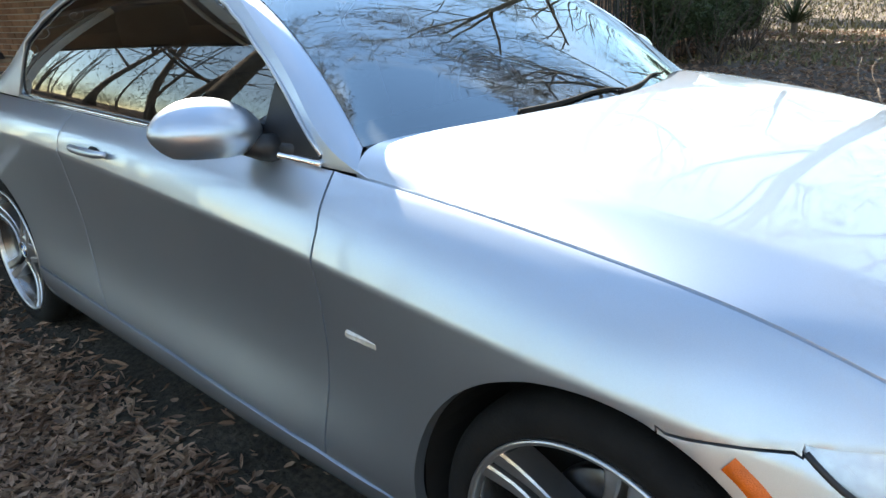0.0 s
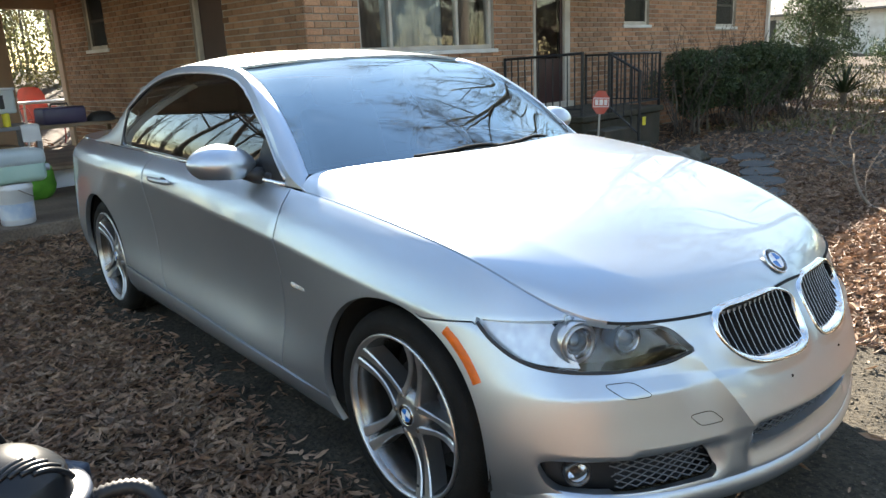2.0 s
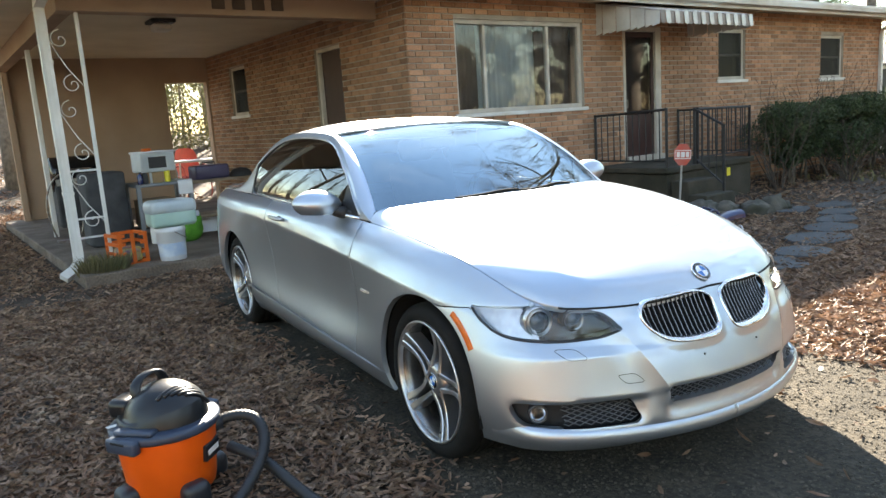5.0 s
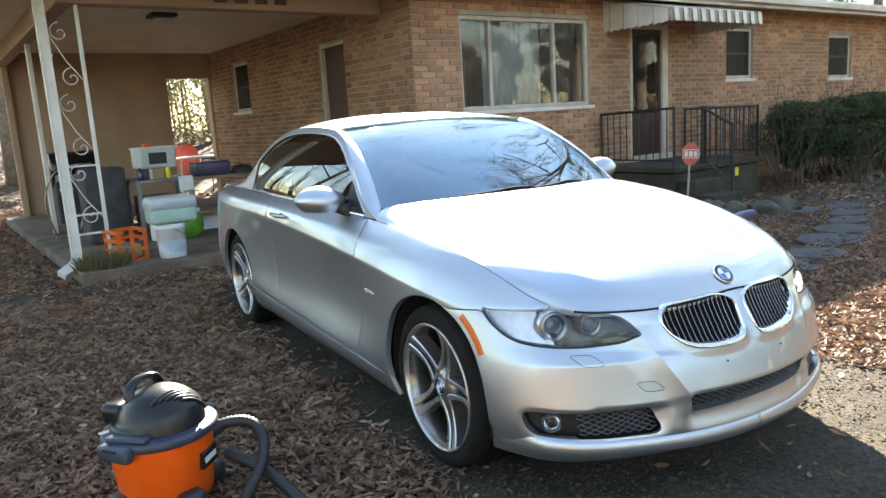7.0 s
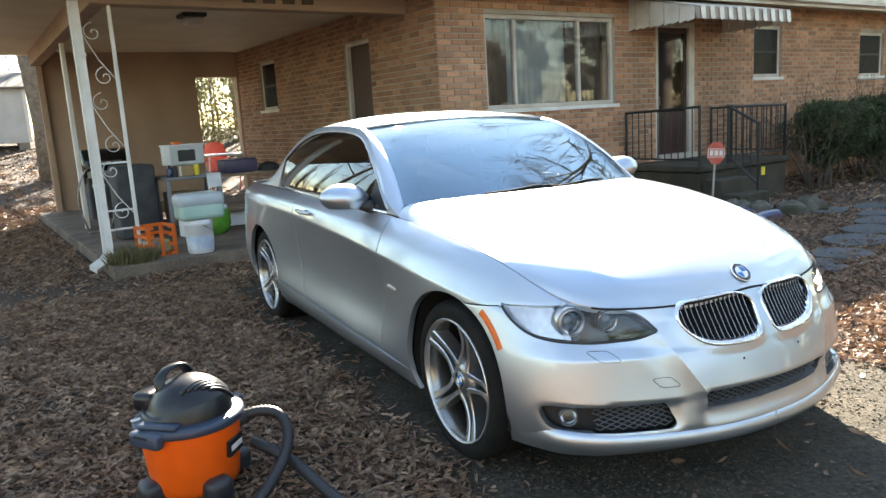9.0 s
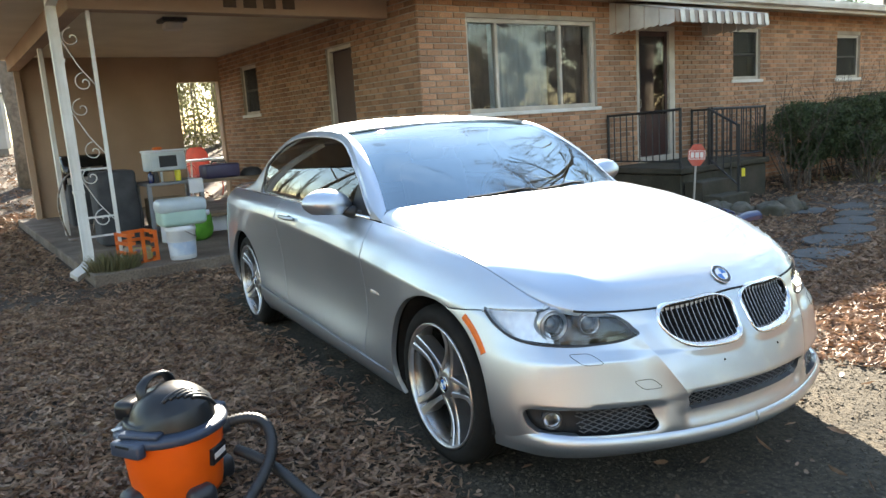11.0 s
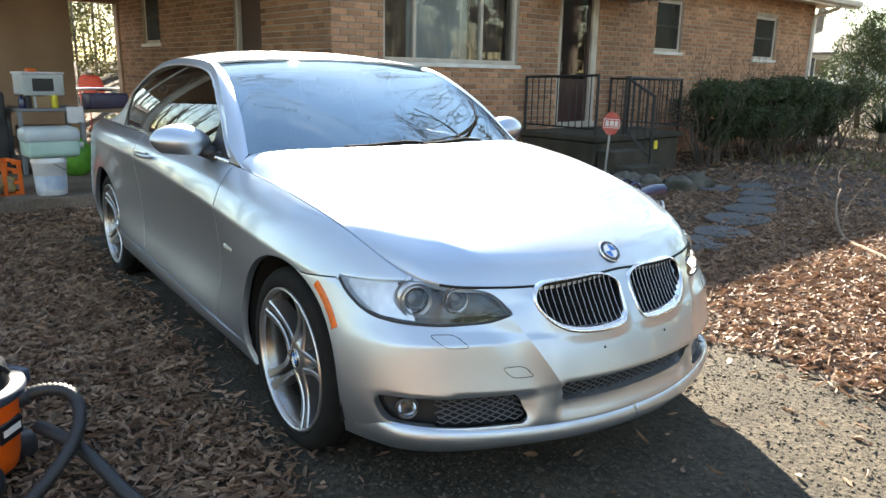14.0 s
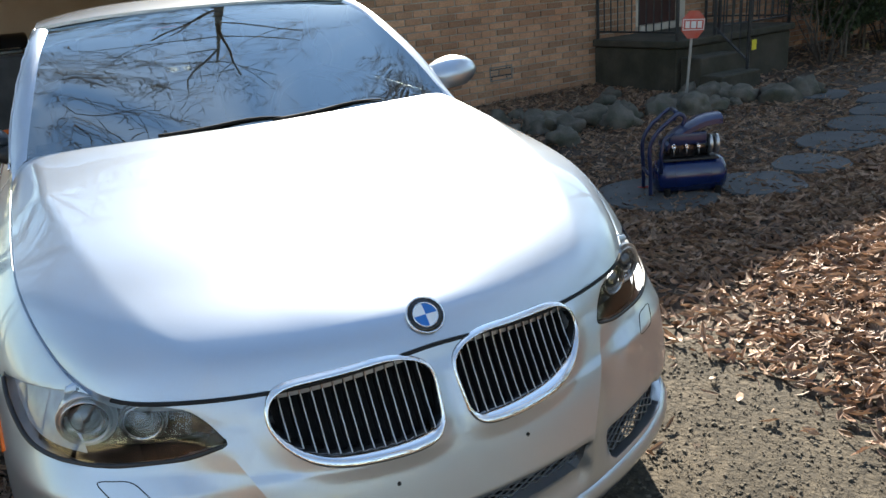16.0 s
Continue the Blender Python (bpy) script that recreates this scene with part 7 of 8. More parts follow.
for z in (0.05, 0.85, 1.58):
    part("trim", boxes(((0.004, -0.85, z), (0.058, 0.55, z + 0.08)), bevel=0.004), WHITE_PAINT, shed)
for y in (-1.8, 0.0, 1.55):
    for x in (-0.3, -2.4):
        part("block", box(bmesh.new(), (x, y - 0.15, -0.45), (x + 0.3, y + 0.15, 0.0), 0.01), CONCRETE, shed)

# ---- sign, tag and branch ----
p = at_house(1.75, -0.12)
sign = thing("yard_sign", pose(p.x, p.y, 0, -4, 0, -8), "red octagonal alarm-company yard sign on a stake", "sign")
part("stake", boxes(((-0.012, -0.012, -0.05), (0.006, 0.012, 0.62)), bevel=0.002), material("grey_stake", (0.4, 0.39, 0.37), 0.5, 0.5), sign)
bm = bmesh.new()
for x in (0.012, 0.004):
    bm.faces.new([bm.verts.new((x, 0.15 * math.cos(math.pi / 8 + i * math.pi / 4), 0.755 + 0.15 * math.sin(math.pi / 8 + i * math.pi / 4))) for i in range(8)])
bm.verts.ensure_lookup_table()
for i in range(8):
    bm.faces.new([bm.verts[i], bm.verts[(i + 1) % 8], bm.verts[8 + (i + 1) % 8], bm.verts[8 + i]])
bmesh.ops.recalc_face_normals(bm, faces=bm.faces)
SIGN_RED = material("faded_sign_red", (0.5, 0.075, 0.045), 0.5, second=(0.5, 0.12, 0.09), scale=8)
plate = part("plate", bm, SIGN_RED, sign)
bm = bmesh.new()
LETTER_WHITE = material("sign_white", (0.75, 0.7, 0.66), 0.5, var=0.1)
for a, b in (((0.013, -0.132, 0.700), (0.016, 0.132, 0.709)), ((0.013, -0.132, 0.803), (0.016, 0.132, 0.812)), ((0.013, -0.132, 0.709), (0.016, -0.124, 0.803)), ((0.013, 0.124, 0.709), (0.016, 0.132, 0.803))):
    box(bm, a, b)
part("band", bm, LETTER_WHITE, plate)
for y in (-0.075, 0.0, 0.075):
    part("mark", box(bmesh.new(), (0.0125, y - (0.026 if y else 0.03), 0.722), (0.0165, y + (0.026 if y else 0.03), 0.790), 0.001), LETTER_WHITE, plate)
p = at_house(1.84, 0.80)
tag = thing("hang_tag", pose(p.x, p.y, 0.40), "small yellow plastic tag hanging on the handrail", "tag")
part("card", box(bmesh.new(), (0.03, -0.035, 0.0), (0.036, 0.035, 0.11), 0.002), material("yellow_plastic", (0.75, 0.62, 0.05), 0.45, var=0.1), tag)
part("string", tube(bmesh.new(), [(0.033, 0, 0.11), (0.0, 0.02, 0.16), (-0.05, 0.02, 0.30)], 0.002, 4), IRON, tag)

branch = thing("fallen_branch", Matrix(), "crooked fallen branch lying in the leaves", "branch")
pts = [(-1.0, 5.1, 0.35), (-0.85, 4.75, 0.22), (-0.62, 4.45, 0.05), (-0.35, 4.2, 0.04), (0.0, 3.9, 0.04), (0.35, 3.55, 0.04), (0.9, 3.2, 0.04)]
part("stem", tube(bmesh.new(), [tuple(v) for v in spline(pts, np.linspace(0, 1, 24))], lambda t: 0.009 + 0.015 * t, 7), material("pale_wood", (0.24, 0.18, 0.125), 0.9, second=(0.14, 0.10, 0.07), scale=12, bump=0.5), branch, smooth=True)
for k, (a, b, c) in enumerate((((-0.85, 4.75, 0.22), (-1.05, 4.7, 0.45), (-1.1, 4.9, 0.62)), ((-0.62, 4.45, 0.05), (-0.75, 4.75, 0.25), (-0.7, 5.0, 0.5)), ((-1.0, 5.1, 0.35), (-1.1, 5.25, 0.5), (-1.05, 5.5, 0.6)))):
    part("twig", tube(bmesh.new(), [tuple(v) for v in spline([a, b, c], np.linspace(0, 1, 8))], lambda t: 0.006 * (1 - 0.7 * t), 5), bpy.data.materials["pale_wood"], branch, smooth=True)

# ---- air compressor ----
comp = thing("air_compressor", pose(-1.37, 2.72, 0.0, 0, 0, 62) @ Matrix.Diagonal((0.9, 0.9, 0.9, 1)), "blue portable air compressor with a navy tube cage", "compressor")
BLUE = material("blue_enamel", (0.003, 0.014, 0.08), 0.2, second=(0.003, 0.012, 0.065), scale=6, Coat_Weight=0.6)
NAVY = material("navy_enamel", (0.010, 0.020, 0.075), 0.32, var=0.2, Coat_Weight=0.3)
m = Matrix.Translation((0, 0, 0.165)) @ pose(0, 0, 0, 90, 0, 90)
part("tank", lathe(bmesh.new(), [(0, -0.245), (0.06, -0.240), (0.10, -0.225), (0.118, -0.200), (0.125, -0.17), (0.125, 0.17), (0.118, 0.200), (0.10, 0.225), (0.06, 0.240), (0, 0.245)], 36, m), BLUE, comp, smooth=True)
for x in (-0.12, 0.12):
    part("weld_band", lathe(bmesh.new(), [(0.1255, x - 0.004), (0.1275, x), (0.1255, x + 0.004)], 36, m), BLUE, comp, smooth=True)
part("deck", box(bmesh.new(), (-0.20, -0.095, 0.276), (0.17, 0.095, 0.292), 0.005, None, 2), IRON, comp)
part("pump_body", box(bmesh.new(), (-0.17, -0.085, 0.292), (0.02, 0.085, 0.440), 0.025, None, 3), GLOSS_BLACK, comp, smooth=True)
part("motor", lathe(bmesh.new(), [(0, -0.09), (0.062, -0.09), (0.070, -0.08), (0.070, 0.07), (0.055, 0.088), (0, 0.09)], 28, Matrix.Translation((0.055, 0.0, 0.362)) @ pose(0, 0, 0, 0, 90, 0)), GLOSS_BLACK, comp, smooth=True)
for k in range(5):
    part("cooling_fin", box(bmesh.new(), (-0.165 + 0.018 * k, -0.092, 0.335), (-0.159 + 0.018 * k, 0.092, 0.430), 0.002), IRON, comp)
# tube cage: two bent tubes from the tank's end over the pump, joined by cross tubes
cage = [(-0.285, 0.06), (-0.290, 0.26), (-0.285, 0.42), (-0.235, 0.50), (-0.150, 0.575), (-0.105, 0.600), (-0.070, 0.575), (-0.085, 0.520)]
for y in (-0.105, 0.105):
    part("cage_tube", tube(bmesh.new(), [(x, y, z) for x, z in spline(cage, np.linspace(0, 1, 30))], 0.0135, 10), NAVY, comp, smooth=True)
for x, z in ((-0.290, 0.20), (-0.105, 0.600)):
    part("cross_tube", tube(bmesh.new(), [(x, -0.105, z), (x, 0.105, z)], 0.0125, 10), NAVY, comp, smooth=True)
part("upright", tube(bmesh.new(), [(-0.215, -0.10, 0.20), (-0.218, -0.10, 0.34), (-0.20, -0.10, 0.43), (-0.14, -0.09, 0.47)], 0.0135, 10), NAVY, comp, smooth=True)
# swept blue shroud on top
top = spline([(-0.185, 0.415), (-0.10, 0.480), (0.0, 0.540), (0.10, 0.572), (0.185, 0.578)], np.linspace(0, 1, 16))
rows = [[(x, 0.098 * q, z - 0.030 * abs(q) ** 2.2) for q in np.linspace(-1, 1, 13)] for x, z in top]
part("shroud", facing_up(sheet(rows, 0.034)), NAVY, comp, smooth=True)
part("control_panel", box(bmesh.new(), (-0.165, -0.100, 0.385), (0.085, -0.070, 0.470), 0.012, None, 2), NAVY, comp, smooth=True)
for x, z, r in ((-0.135, 0.385, 0.014), (-0.05, 0.382, 0.012), (0.03, 0.380, 0.012)):
    m = Matrix.Translation((x, -0.104, z)) @ pose(0, 0, 0, 90, 0, 0)
    gauge = part("gauge", lathe(bmesh.new(), [(0, 0.004), (r * 0.8, 0.004), (r, 0.010), (r, -0.02), (0, -0.02)], 20, m), CHROME, comp, smooth=True)
    part("coupler", tube(bmesh.new(), [(x, -0.106, z - 0.01), (x, -0.112, z - 0.045), (x, -0.110, z - 0.06)], 0.0042, 8), STEEL, gauge, smooth=True)
for x in (0.115, 0.158):
    m = Matrix.Translation((x, -0.045, 0.375)) @ pose(0, 0, 0, 0, 90, 0)
    part("filter_disc", lathe(bmesh.new(), [(0.018, -0.013), (0.052, -0.014), (0.064, -0.010), (0.066, 0.0), (0.064, 0.010), (0.052, 0.014), (0.018, 0.013)], 28, m), ALLOY, comp, "pale round air filter", True)
for x in (-0.17, 0.17):
    for y in (-0.1, 0.1):
        part("foot", lathe(bmesh.new(), [(0, -0.045), (0.025, -0.045), (0.02, 0.05), (0, 0.05)], 12, Matrix.Translation((x, y, 0.045))), RUBBER, comp)
part("air_hose", tube(bmesh.new(), [tuple(v) for v in spline([(-0.25, 0.1, 0.06), (-0.4, 0.2, 0.02), (-0.7, 0.1, 0.02), (-0.9, -0.2, 0.02)], np.linspace(0, 1, 16))], 0.008, 8), material("red_hose", (0.4, 0.04, 0.03), 0.5), comp, smooth=True)

# ---- shop vacuum ----
vac = thing("shop_vacuum", pose(-0.348, -1.828, 0.0, 0, 0, 46), "orange and dark grey wet-dry shop vacuum with a ribbed hose", "vacuum cleaner")
ORANGE = material("orange_plastic", (0.82, 0.115, 0.008), 0.36, second=(0.72, 0.095, 0.007), scale=5, bump=0.05)
CHAR = material("charcoal_plastic", (0.028, 0.03, 0.036), 0.38, var=0.2, scale=10, bump=0.08, bump_scale=250)
SLATE = material("slate_plastic", (0.035, 0.05, 0.082), 0.38, var=0.2, scale=8)
part("drum", lathe(bmesh.new(), [(0, 0.045), (0.148, 0.045), (0.160, 0.055), (0.166, 0.08), (0.188, 0.30), (0.190, 0.315), (0, 0.315)], 48), ORANGE, vac, smooth=True)
part("rim", lathe(bmesh.new(), [(0.18, 0.298), (0.199, 0.299), (0.205, 0.306), (0.206, 0.322), (0.202, 0.330), (0.190, 0.333), (0.172, 0.338), (0, 0.34)], 56), SLATE, vac, smooth=True)
HEAD_BLACK = material("satin_black_plastic", (0.007, 0.008, 0.0105), 0.31, second=(0.011, 0.012, 0.015), scale=6, bump=0.04, bump_scale=300)


def vac_dome(dx, dy):
    """Height of the motor cover over the rim: a long low hump, steeper towards the cord."""
    e = math.hypot((dx - 0.016) / 0.164, dy / 0.150)
    return 0.358 + 0.120 * max(0.0, 1 - e ** 2.2) ** 0.70


bm = bmesh.new()
rings = []
for z, k in ((0.332, 0.98), (0.346, 0.975), (0.360, 0.955)):
    rings.append([bm.verts.new((k * (0.172 + (0.012 if math.cos(a) < -0.2 else 0)) * math.cos(a), k * 0.160 * math.sin(a), z)) for a in np.linspace(0, 2 * math.pi, 56, endpoint=False)])
for k in (0.92, 0.90, 0.87, 0.82, 0.76, 0.66, 0.54, 0.42, 0.30, 0.18, 0.07):
    rings.append([bm.verts.new((k * 0.172 * math.cos(a), k * 0.160 * math.sin(a), vac_dome(k * 0.172 * math.cos(a), k * 0.160 * math.sin(a)) + 0.002)) for a in np.linspace(0, 2 * math.pi, 56, endpoint=False)])
for p, q in zip(rings, rings[1:]):
    for i in range(56):
        bm.faces.new([p[i], p[(i + 1) % 56], q[(i + 1) % 56], q[i]])
bm.faces.new(rings[-1])
part("motor_head", bm, HEAD_BLACK, vac, smooth=True)
bm = box(bmesh.new(), (-0.212, -0.060, 0.336), (-0.120, 0.062, 0.415), 0.026, None, 4)
part("switch_box", bm, HEAD_BLACK, vac, smooth=True)
part("step_plate", box(bmesh.new(), (-0.09, -0.190, 0.332), (0.07, -0.140, 0.352), 0.008, None, 2), SLATE, vac, smooth=True)
# carry handle: a broad band arched from the front over the cover to the back
pts = spline([(-0.062, -0.062, 0.430), (-0.072, -0.054, 0.466), (-0.068, -0.028, 0.494), (-0.055, 0.008, 0.508), (-0.040, 0.046, 0.503), (-0.034, 0.078, 0.452)], np.linspace(0, 1, 28))
bm = bmesh.new()
rings = []
for i, p in enumerate(pts):
    d = Vector(pts[min(i + 1, 27)] - pts[max(i - 1, 0)]).normalized()
    side = Vector((1, 0.25, 0)).normalized()
    up = side.cross(d).normalized()
    rings.append([bm.verts.new(Vector(p) + side * a + up * c) for a, c in ((-0.019, -0.005), (-0.021, 0.0), (-0.017, 0.006), (0.0, 0.008), (0.017, 0.006), (0.021, 0.0), (0.019, -0.005))])
for p, q in zip(rings, rings[1:]):
    for j in range(7):
        bm.faces.new([p[j], p[(j + 1) % 7], q[(j + 1) % 7], q[j]])
for r in (rings[0], rings[-1][::-1]):
    bm.faces.new(r)
bmesh.ops.recalc_face_normals(bm, faces=bm.faces)
part("carry_handle", bm, HEAD_BLACK, vac, smooth=True)
for k in range(5):
    arc = []
    for i in range(11):
        t = i / 10
        x, y = 0.050 + 0.019 * k + 0.040 * t, -0.100 + 0.016 * k + 0.085 * t
        arc.append((x, y, vac_dome(x, y) + 0.004))
    part("vent_rib", tube(bmesh.new(), arc, 0.0076, 8), HEAD_BLACK, vac, smooth=True)
for a in (-102, 78):
    m = pose(0, 0, 0, 0, 0, a)
    latch = part("latch", box(bmesh.new(), (0.185, -0.072, 0.274), (0.226, 0.072, 0.330), 0.012, m, 2), SLATE, vac, smooth=True)
    part("latch_slot", box(bmesh.new(), (0.220, -0.040, 0.312), (0.2275, 0.030, 0.322), 0.002, m), DARK_GAP, latch)
part("white_label", box(bmesh.new(), (-0.026, -0.012, 0.0), (0.026, 0.012, 0.0015), 0.0, pose(-0.146, -0.108, 0.3365, 0, 0, 52)), LETTER_WHITE, vac)
# name plate without lettering: a bar on black
m = pose(0, 0, 0, 0, 0, 4)
plate_ = part("name_plate", box(bmesh.new(), (0.156, -0.052, 0.170), (0.186, 0.052, 0.236), 0.004, m), HEAD_BLACK, vac, "black plate with a plain white bar")
part("plate_bar", box(bmesh.new(), (0.1855, -0.041, 0.192), (0.1872, 0.041, 0.214), 0.0005, m), LETTER_WHITE, plate_)
part("hose_port", lathe(bmesh.new(), [(0.036, 0), (0.036, 0.05), (0.03, 0.055), (0.03, 0.07), (0, 0.07)], 20, pose(0, 0, 0, 0, 0, 34) @ Matrix.Translation((0.14, 0, 0.27)) @ pose(0, 0, 0, 0, 90, 0)), CHAR, vac, smooth=True)
HOSE = material("ribbed_hose", (0.024, 0.024, 0.026), 0.5, var=0.2)
pts = spline([(0.14, 0.093, 0.27), (0.215, 0.138, 0.285), (0.289, 0.154, 0.275), (0.355, 0.107, 0.22), (0.374, -0.028, 0.13), (0.35, -0.19, 0.06), (0.347, -0.36, 0.03), (0.429, -0.531, 0.03), (0.626, -0.591, 0.03), (0.812, -0.467, 0.03), (0.817, -0.212, 0.03), (0.579, -0.024, 0.05), (0.362, 0.071, 0.13), (0.196, 0.106, 0.17)], np.linspace(0, 1, 330))
part("hose", tube(bmesh.new(), [tuple(v) for v in pts], 0.0235, 12, ridges=0.2), HOSE, vac, "black ribbed suction hose", True)
for a in (-120, -30, 60, 150):
    m = pose(0, 0, 0, 0, 0, a)
    caddy = part("caster_bracket", box(bmesh.new(), (0.12, -0.052, 0.022), (0.222, 0.052, 0.118), 0.032, m, 4), CHAR, vac, smooth=True)
    part("caster", lathe(bmesh.new(), [(0, -0.015), (0.026, -0.015), (0.03, -0.008), (0.03, 0.008), (0.026, 0.015), (0, 0.015)], 20, m @ Matrix.Translation((0.19, 0, 0.030)) @ pose(0, 0, 0, 90, 0, 0)), RUBBER, caddy)

# ---- clutter in the carport ----
WOOD = material("weathered_wood", (0.30, 0.22, 0.15), 0.8, second=(0.2, 0.14, 0.09), scale=5, fine=0.15, bump=0.4)
CARD = material("cardboard", (0.36, 0.24, 0.13), 0.85, var=0.2, scale=3)
GREY_MET = material("grey_cabinet", (0.22, 0.23, 0.25), 0.5, 0.2, var=0.25, scale=4)
TARP = material("charcoal_cloth", (0.03, 0.032, 0.036), 0.8, second=(0.06, 0.06, 0.065), scale=4, bump=0.5, bump_scale=20)
CLEAR = material("milky_plastic", (0.62, 0.68, 0.70), 0.3, second=(0.5, 0.56, 0.58), scale=4, Transmission_Weight=0.25)
MINT = material("pale_green_plastic", (0.45, 0.62, 0.55), 0.35, second=(0.36, 0.52, 0.46), scale=3)
WHITE_PL = material("white_plastic", (0.72, 0.73, 0.75), 0.4, second=(0.62, 0.63, 0.66), scale=5)
CRATE = material("orange_crate", (0.78, 0.15, 0.02), 0.45, var=0.15)
GREEN = material("green_bag", (0.10, 0.32, 0.03), 0.6, second=(0.06, 0.22, 0.02), scale=9)
RED_METAL = material("faded_red_metal", (0.42, 0.05, 0.035), 0.5, second=(0.3, 0.04, 0.03), scale=7)
PURPLE = material("dark_violet_plastic", (0.07, 0.06, 0.12), 0.4, var=0.2)
F = 0.12


def item(name, x, y, z, label, category, rz=0, group=""):
    return thing(name, HOUSE @ pose(x, y, z, 0, 0, rz), label, category, group)


bucket = item("bucket", -0.36, -6.02, F, "white plastic bucket half covered by a bluish label", "bucket")
part("pail", lathe(bmesh.new(), [(0, 0), (0.128, 0), (0.135, 0.01), (0.150, 0.30), (0.157, 0.305), (0.157, 0.33), (0.151, 0.34), (0.151, 0.355), (0.145, 0.36), (0.138, 0.35), (0.125, 0.02), (0, 0.02)], 36), WHITE_PL, bucket, smooth=True)
part("label", lathe(bmesh.new(), [(0.1375, 0.05), (0.1455, 0.19)], 36), material("blue_label", (0.38, 0.48, 0.62), 0.5, second=(0.6, 0.65, 0.7), scale=9), bucket, smooth=True)
part("bail", tube(bmesh.new(), [(0.158 * math.cos(a), 0.158 * math.sin(a), 0.31 - 0.10 * math.sin(a)) for a in np.linspace(0, math.pi, 14)], 0.004, 6), STEEL, bucket)
tote = item("storage_tote", -0.36, -5.98, F + 0.36, "translucent pale green storage tote lying on the bucket", "tote")
part("box", box(bmesh.new(), (-0.16, -0.25, 0.0), (0.16, 0.22, 0.27), 0.05, None, 3), MINT, tote, smooth=True)
part("lid", box(bmesh.new(), (-0.17, -0.26, 0.13), (0.17, 0.23, 0.285), 0.055, None, 3), CLEAR, tote, smooth=True)
part("spout", lathe(bmesh.new(), [(0, 0), (0.03, 0), (0.03, 0.07), (0, 0.07)], 16, Matrix.Translation((0, 0.21, 0.10)) @ pose(0, 0, 0, -90, 0, 0)), WHITE_PL, tote)
crate = item("plastic_crate", -0.62, -6.42, F, "orange slatted plastic crate lying open on the slab", "crate", 12)
bars = []
for z in (0.0, 0.10, 0.20, 0.29):
    bars += [((-0.16, -0.16, z), (0.16, -0.148, z + 0.035)), ((-0.16, 0.148, z), (0.16, 0.16, z + 0.035)), ((-0.16, -0.148, z), (-0.148, 0.148, z + 0.035)), ((0.148, -0.148, z), (0.16, -0.08, z + 0.035)), ((0.148, 0.08, z), (0.16, 0.148, z + 0.035))]
for y in (-0.16, -0.02, 0.12):
    bars += [((-0.158, y, 0.0), (-0.15, y + 0.04, 0.32)), ((0.15, y, 0.0), (0.158, y + 0.04, 0.32))]
part("frame", boxes(*bars), CRATE, crate)
part("base", boxes(((-0.15, -0.15, 0.0), (0.15, 0.15, 0.012))), CRATE, crate)
part("contents", box(bmesh.new(), (-0.12, -0.12, 0.012), (0.12, 0.12, 0.17), 0.04, None, 2), material("mixed_toys", (0.5, 0.45, 0.12), 0.5, second=(0.2, 0.1, 0.25), scale=14), crate)
GRASS = material("dry_green_grass", (0.12, 0.115, 0.045), 0.8, second=(0.19, 0.155, 0.075), scale=5, island=0.5)
tuft = item("grass_tuft", -0.42, -6.70, 0.0, "matted tuft of dry green grass at the column's foot", "grass")
verts, faces = [], []
TUFT = random.Random(12)
for i in range(1500):
    a, r = TUFT.uniform(0, 6.283), 0.22 * TUFT.random() ** 0.6
    x, y, h, b = r * math.cos(a), r * math.sin(a), TUFT.uniform(0.10, 0.30), TUFT.uniform(0, 6.283)
    lean = 0.5 * h * TUFT.uniform(0.3, 1.2)
    n, dx, dy = len(verts), 0.003 * math.cos(b), 0.003 * math.sin(b)
    tx, ty = x + lean * math.cos(a + b * 0.2), y + lean * math.sin(a + b * 0.2)
    verts += [(x - dx, y - dy, 0), (x + dx, y + dy, 0), ((x + tx) / 2 + dx, (y + ty) / 2 + dy, h * 0.7), (tx, ty, h), ((x + tx) / 2 - dx, (y + ty) / 2 - dy, h * 0.7)]
    faces.append((n, n + 1, n + 2, n + 3, n + 4))
me = bpy.data.meshes.new("turf")
me.from_pydata(verts, [], faces)
me.materials.append(GRASS)
blades = new("turf", me)
blades.parent = tuft


def workbench(name, x0, x1, y0, y1, top, label, mat=WOOD):
    ob = item(name, (x0 + x1) / 2, (y0 + y1) / 2, F, label, "table")
    hx, hy = (x1 - x0) / 2, (y1 - y0) / 2
    part("tabletop", box(bmesh.new(), (-hx, -hy, top - F - 0.04), (hx, hy, top - F), 0.006), mat, ob)
    for sx in (-1, 1):
        for sy in (-1, 1):
            part("leg", box(bmesh.new(), (sx * (hx - 0.03) - 0.025, sy * (hy - 0.03) - 0.025, 0), (sx * (hx - 0.03) + 0.025, sy * (hy - 0.03) + 0.025, top - F - 0.04), 0.004), mat, ob)
    part("lower_shelf", box(bmesh.new(), (-hx + 0.03, -hy + 0.05, 0.14), (hx - 0.03, hy - 0.05, 0.165), 0.004), mat, ob)
    return ob


workbench("workbench", -2.6, -1.9, -5.95, -5.25, 0.86, "grey workbench piled with boxes and bottles", GREY_MET)
workbench("folding_table", -3.0, -2.3, -5.2, -4.1, 0.82, "pale folding table with tools and a tray")
low = item("low_bench", -2.2, -4.75, F, "low pale wooden bench under the table", "bench")
part("board", box(bmesh.new(), (-0.18, -0.6, 0.22), (0.18, 0.6, 0.26), 0.006), WOOD, low)
for y in (-0.5, 0.5):
    part("leg", box(bmesh.new(), (-0.15, y - 0.03, 0), (0.15, y + 0.03, 0.22), 0.006), WOOD, low)


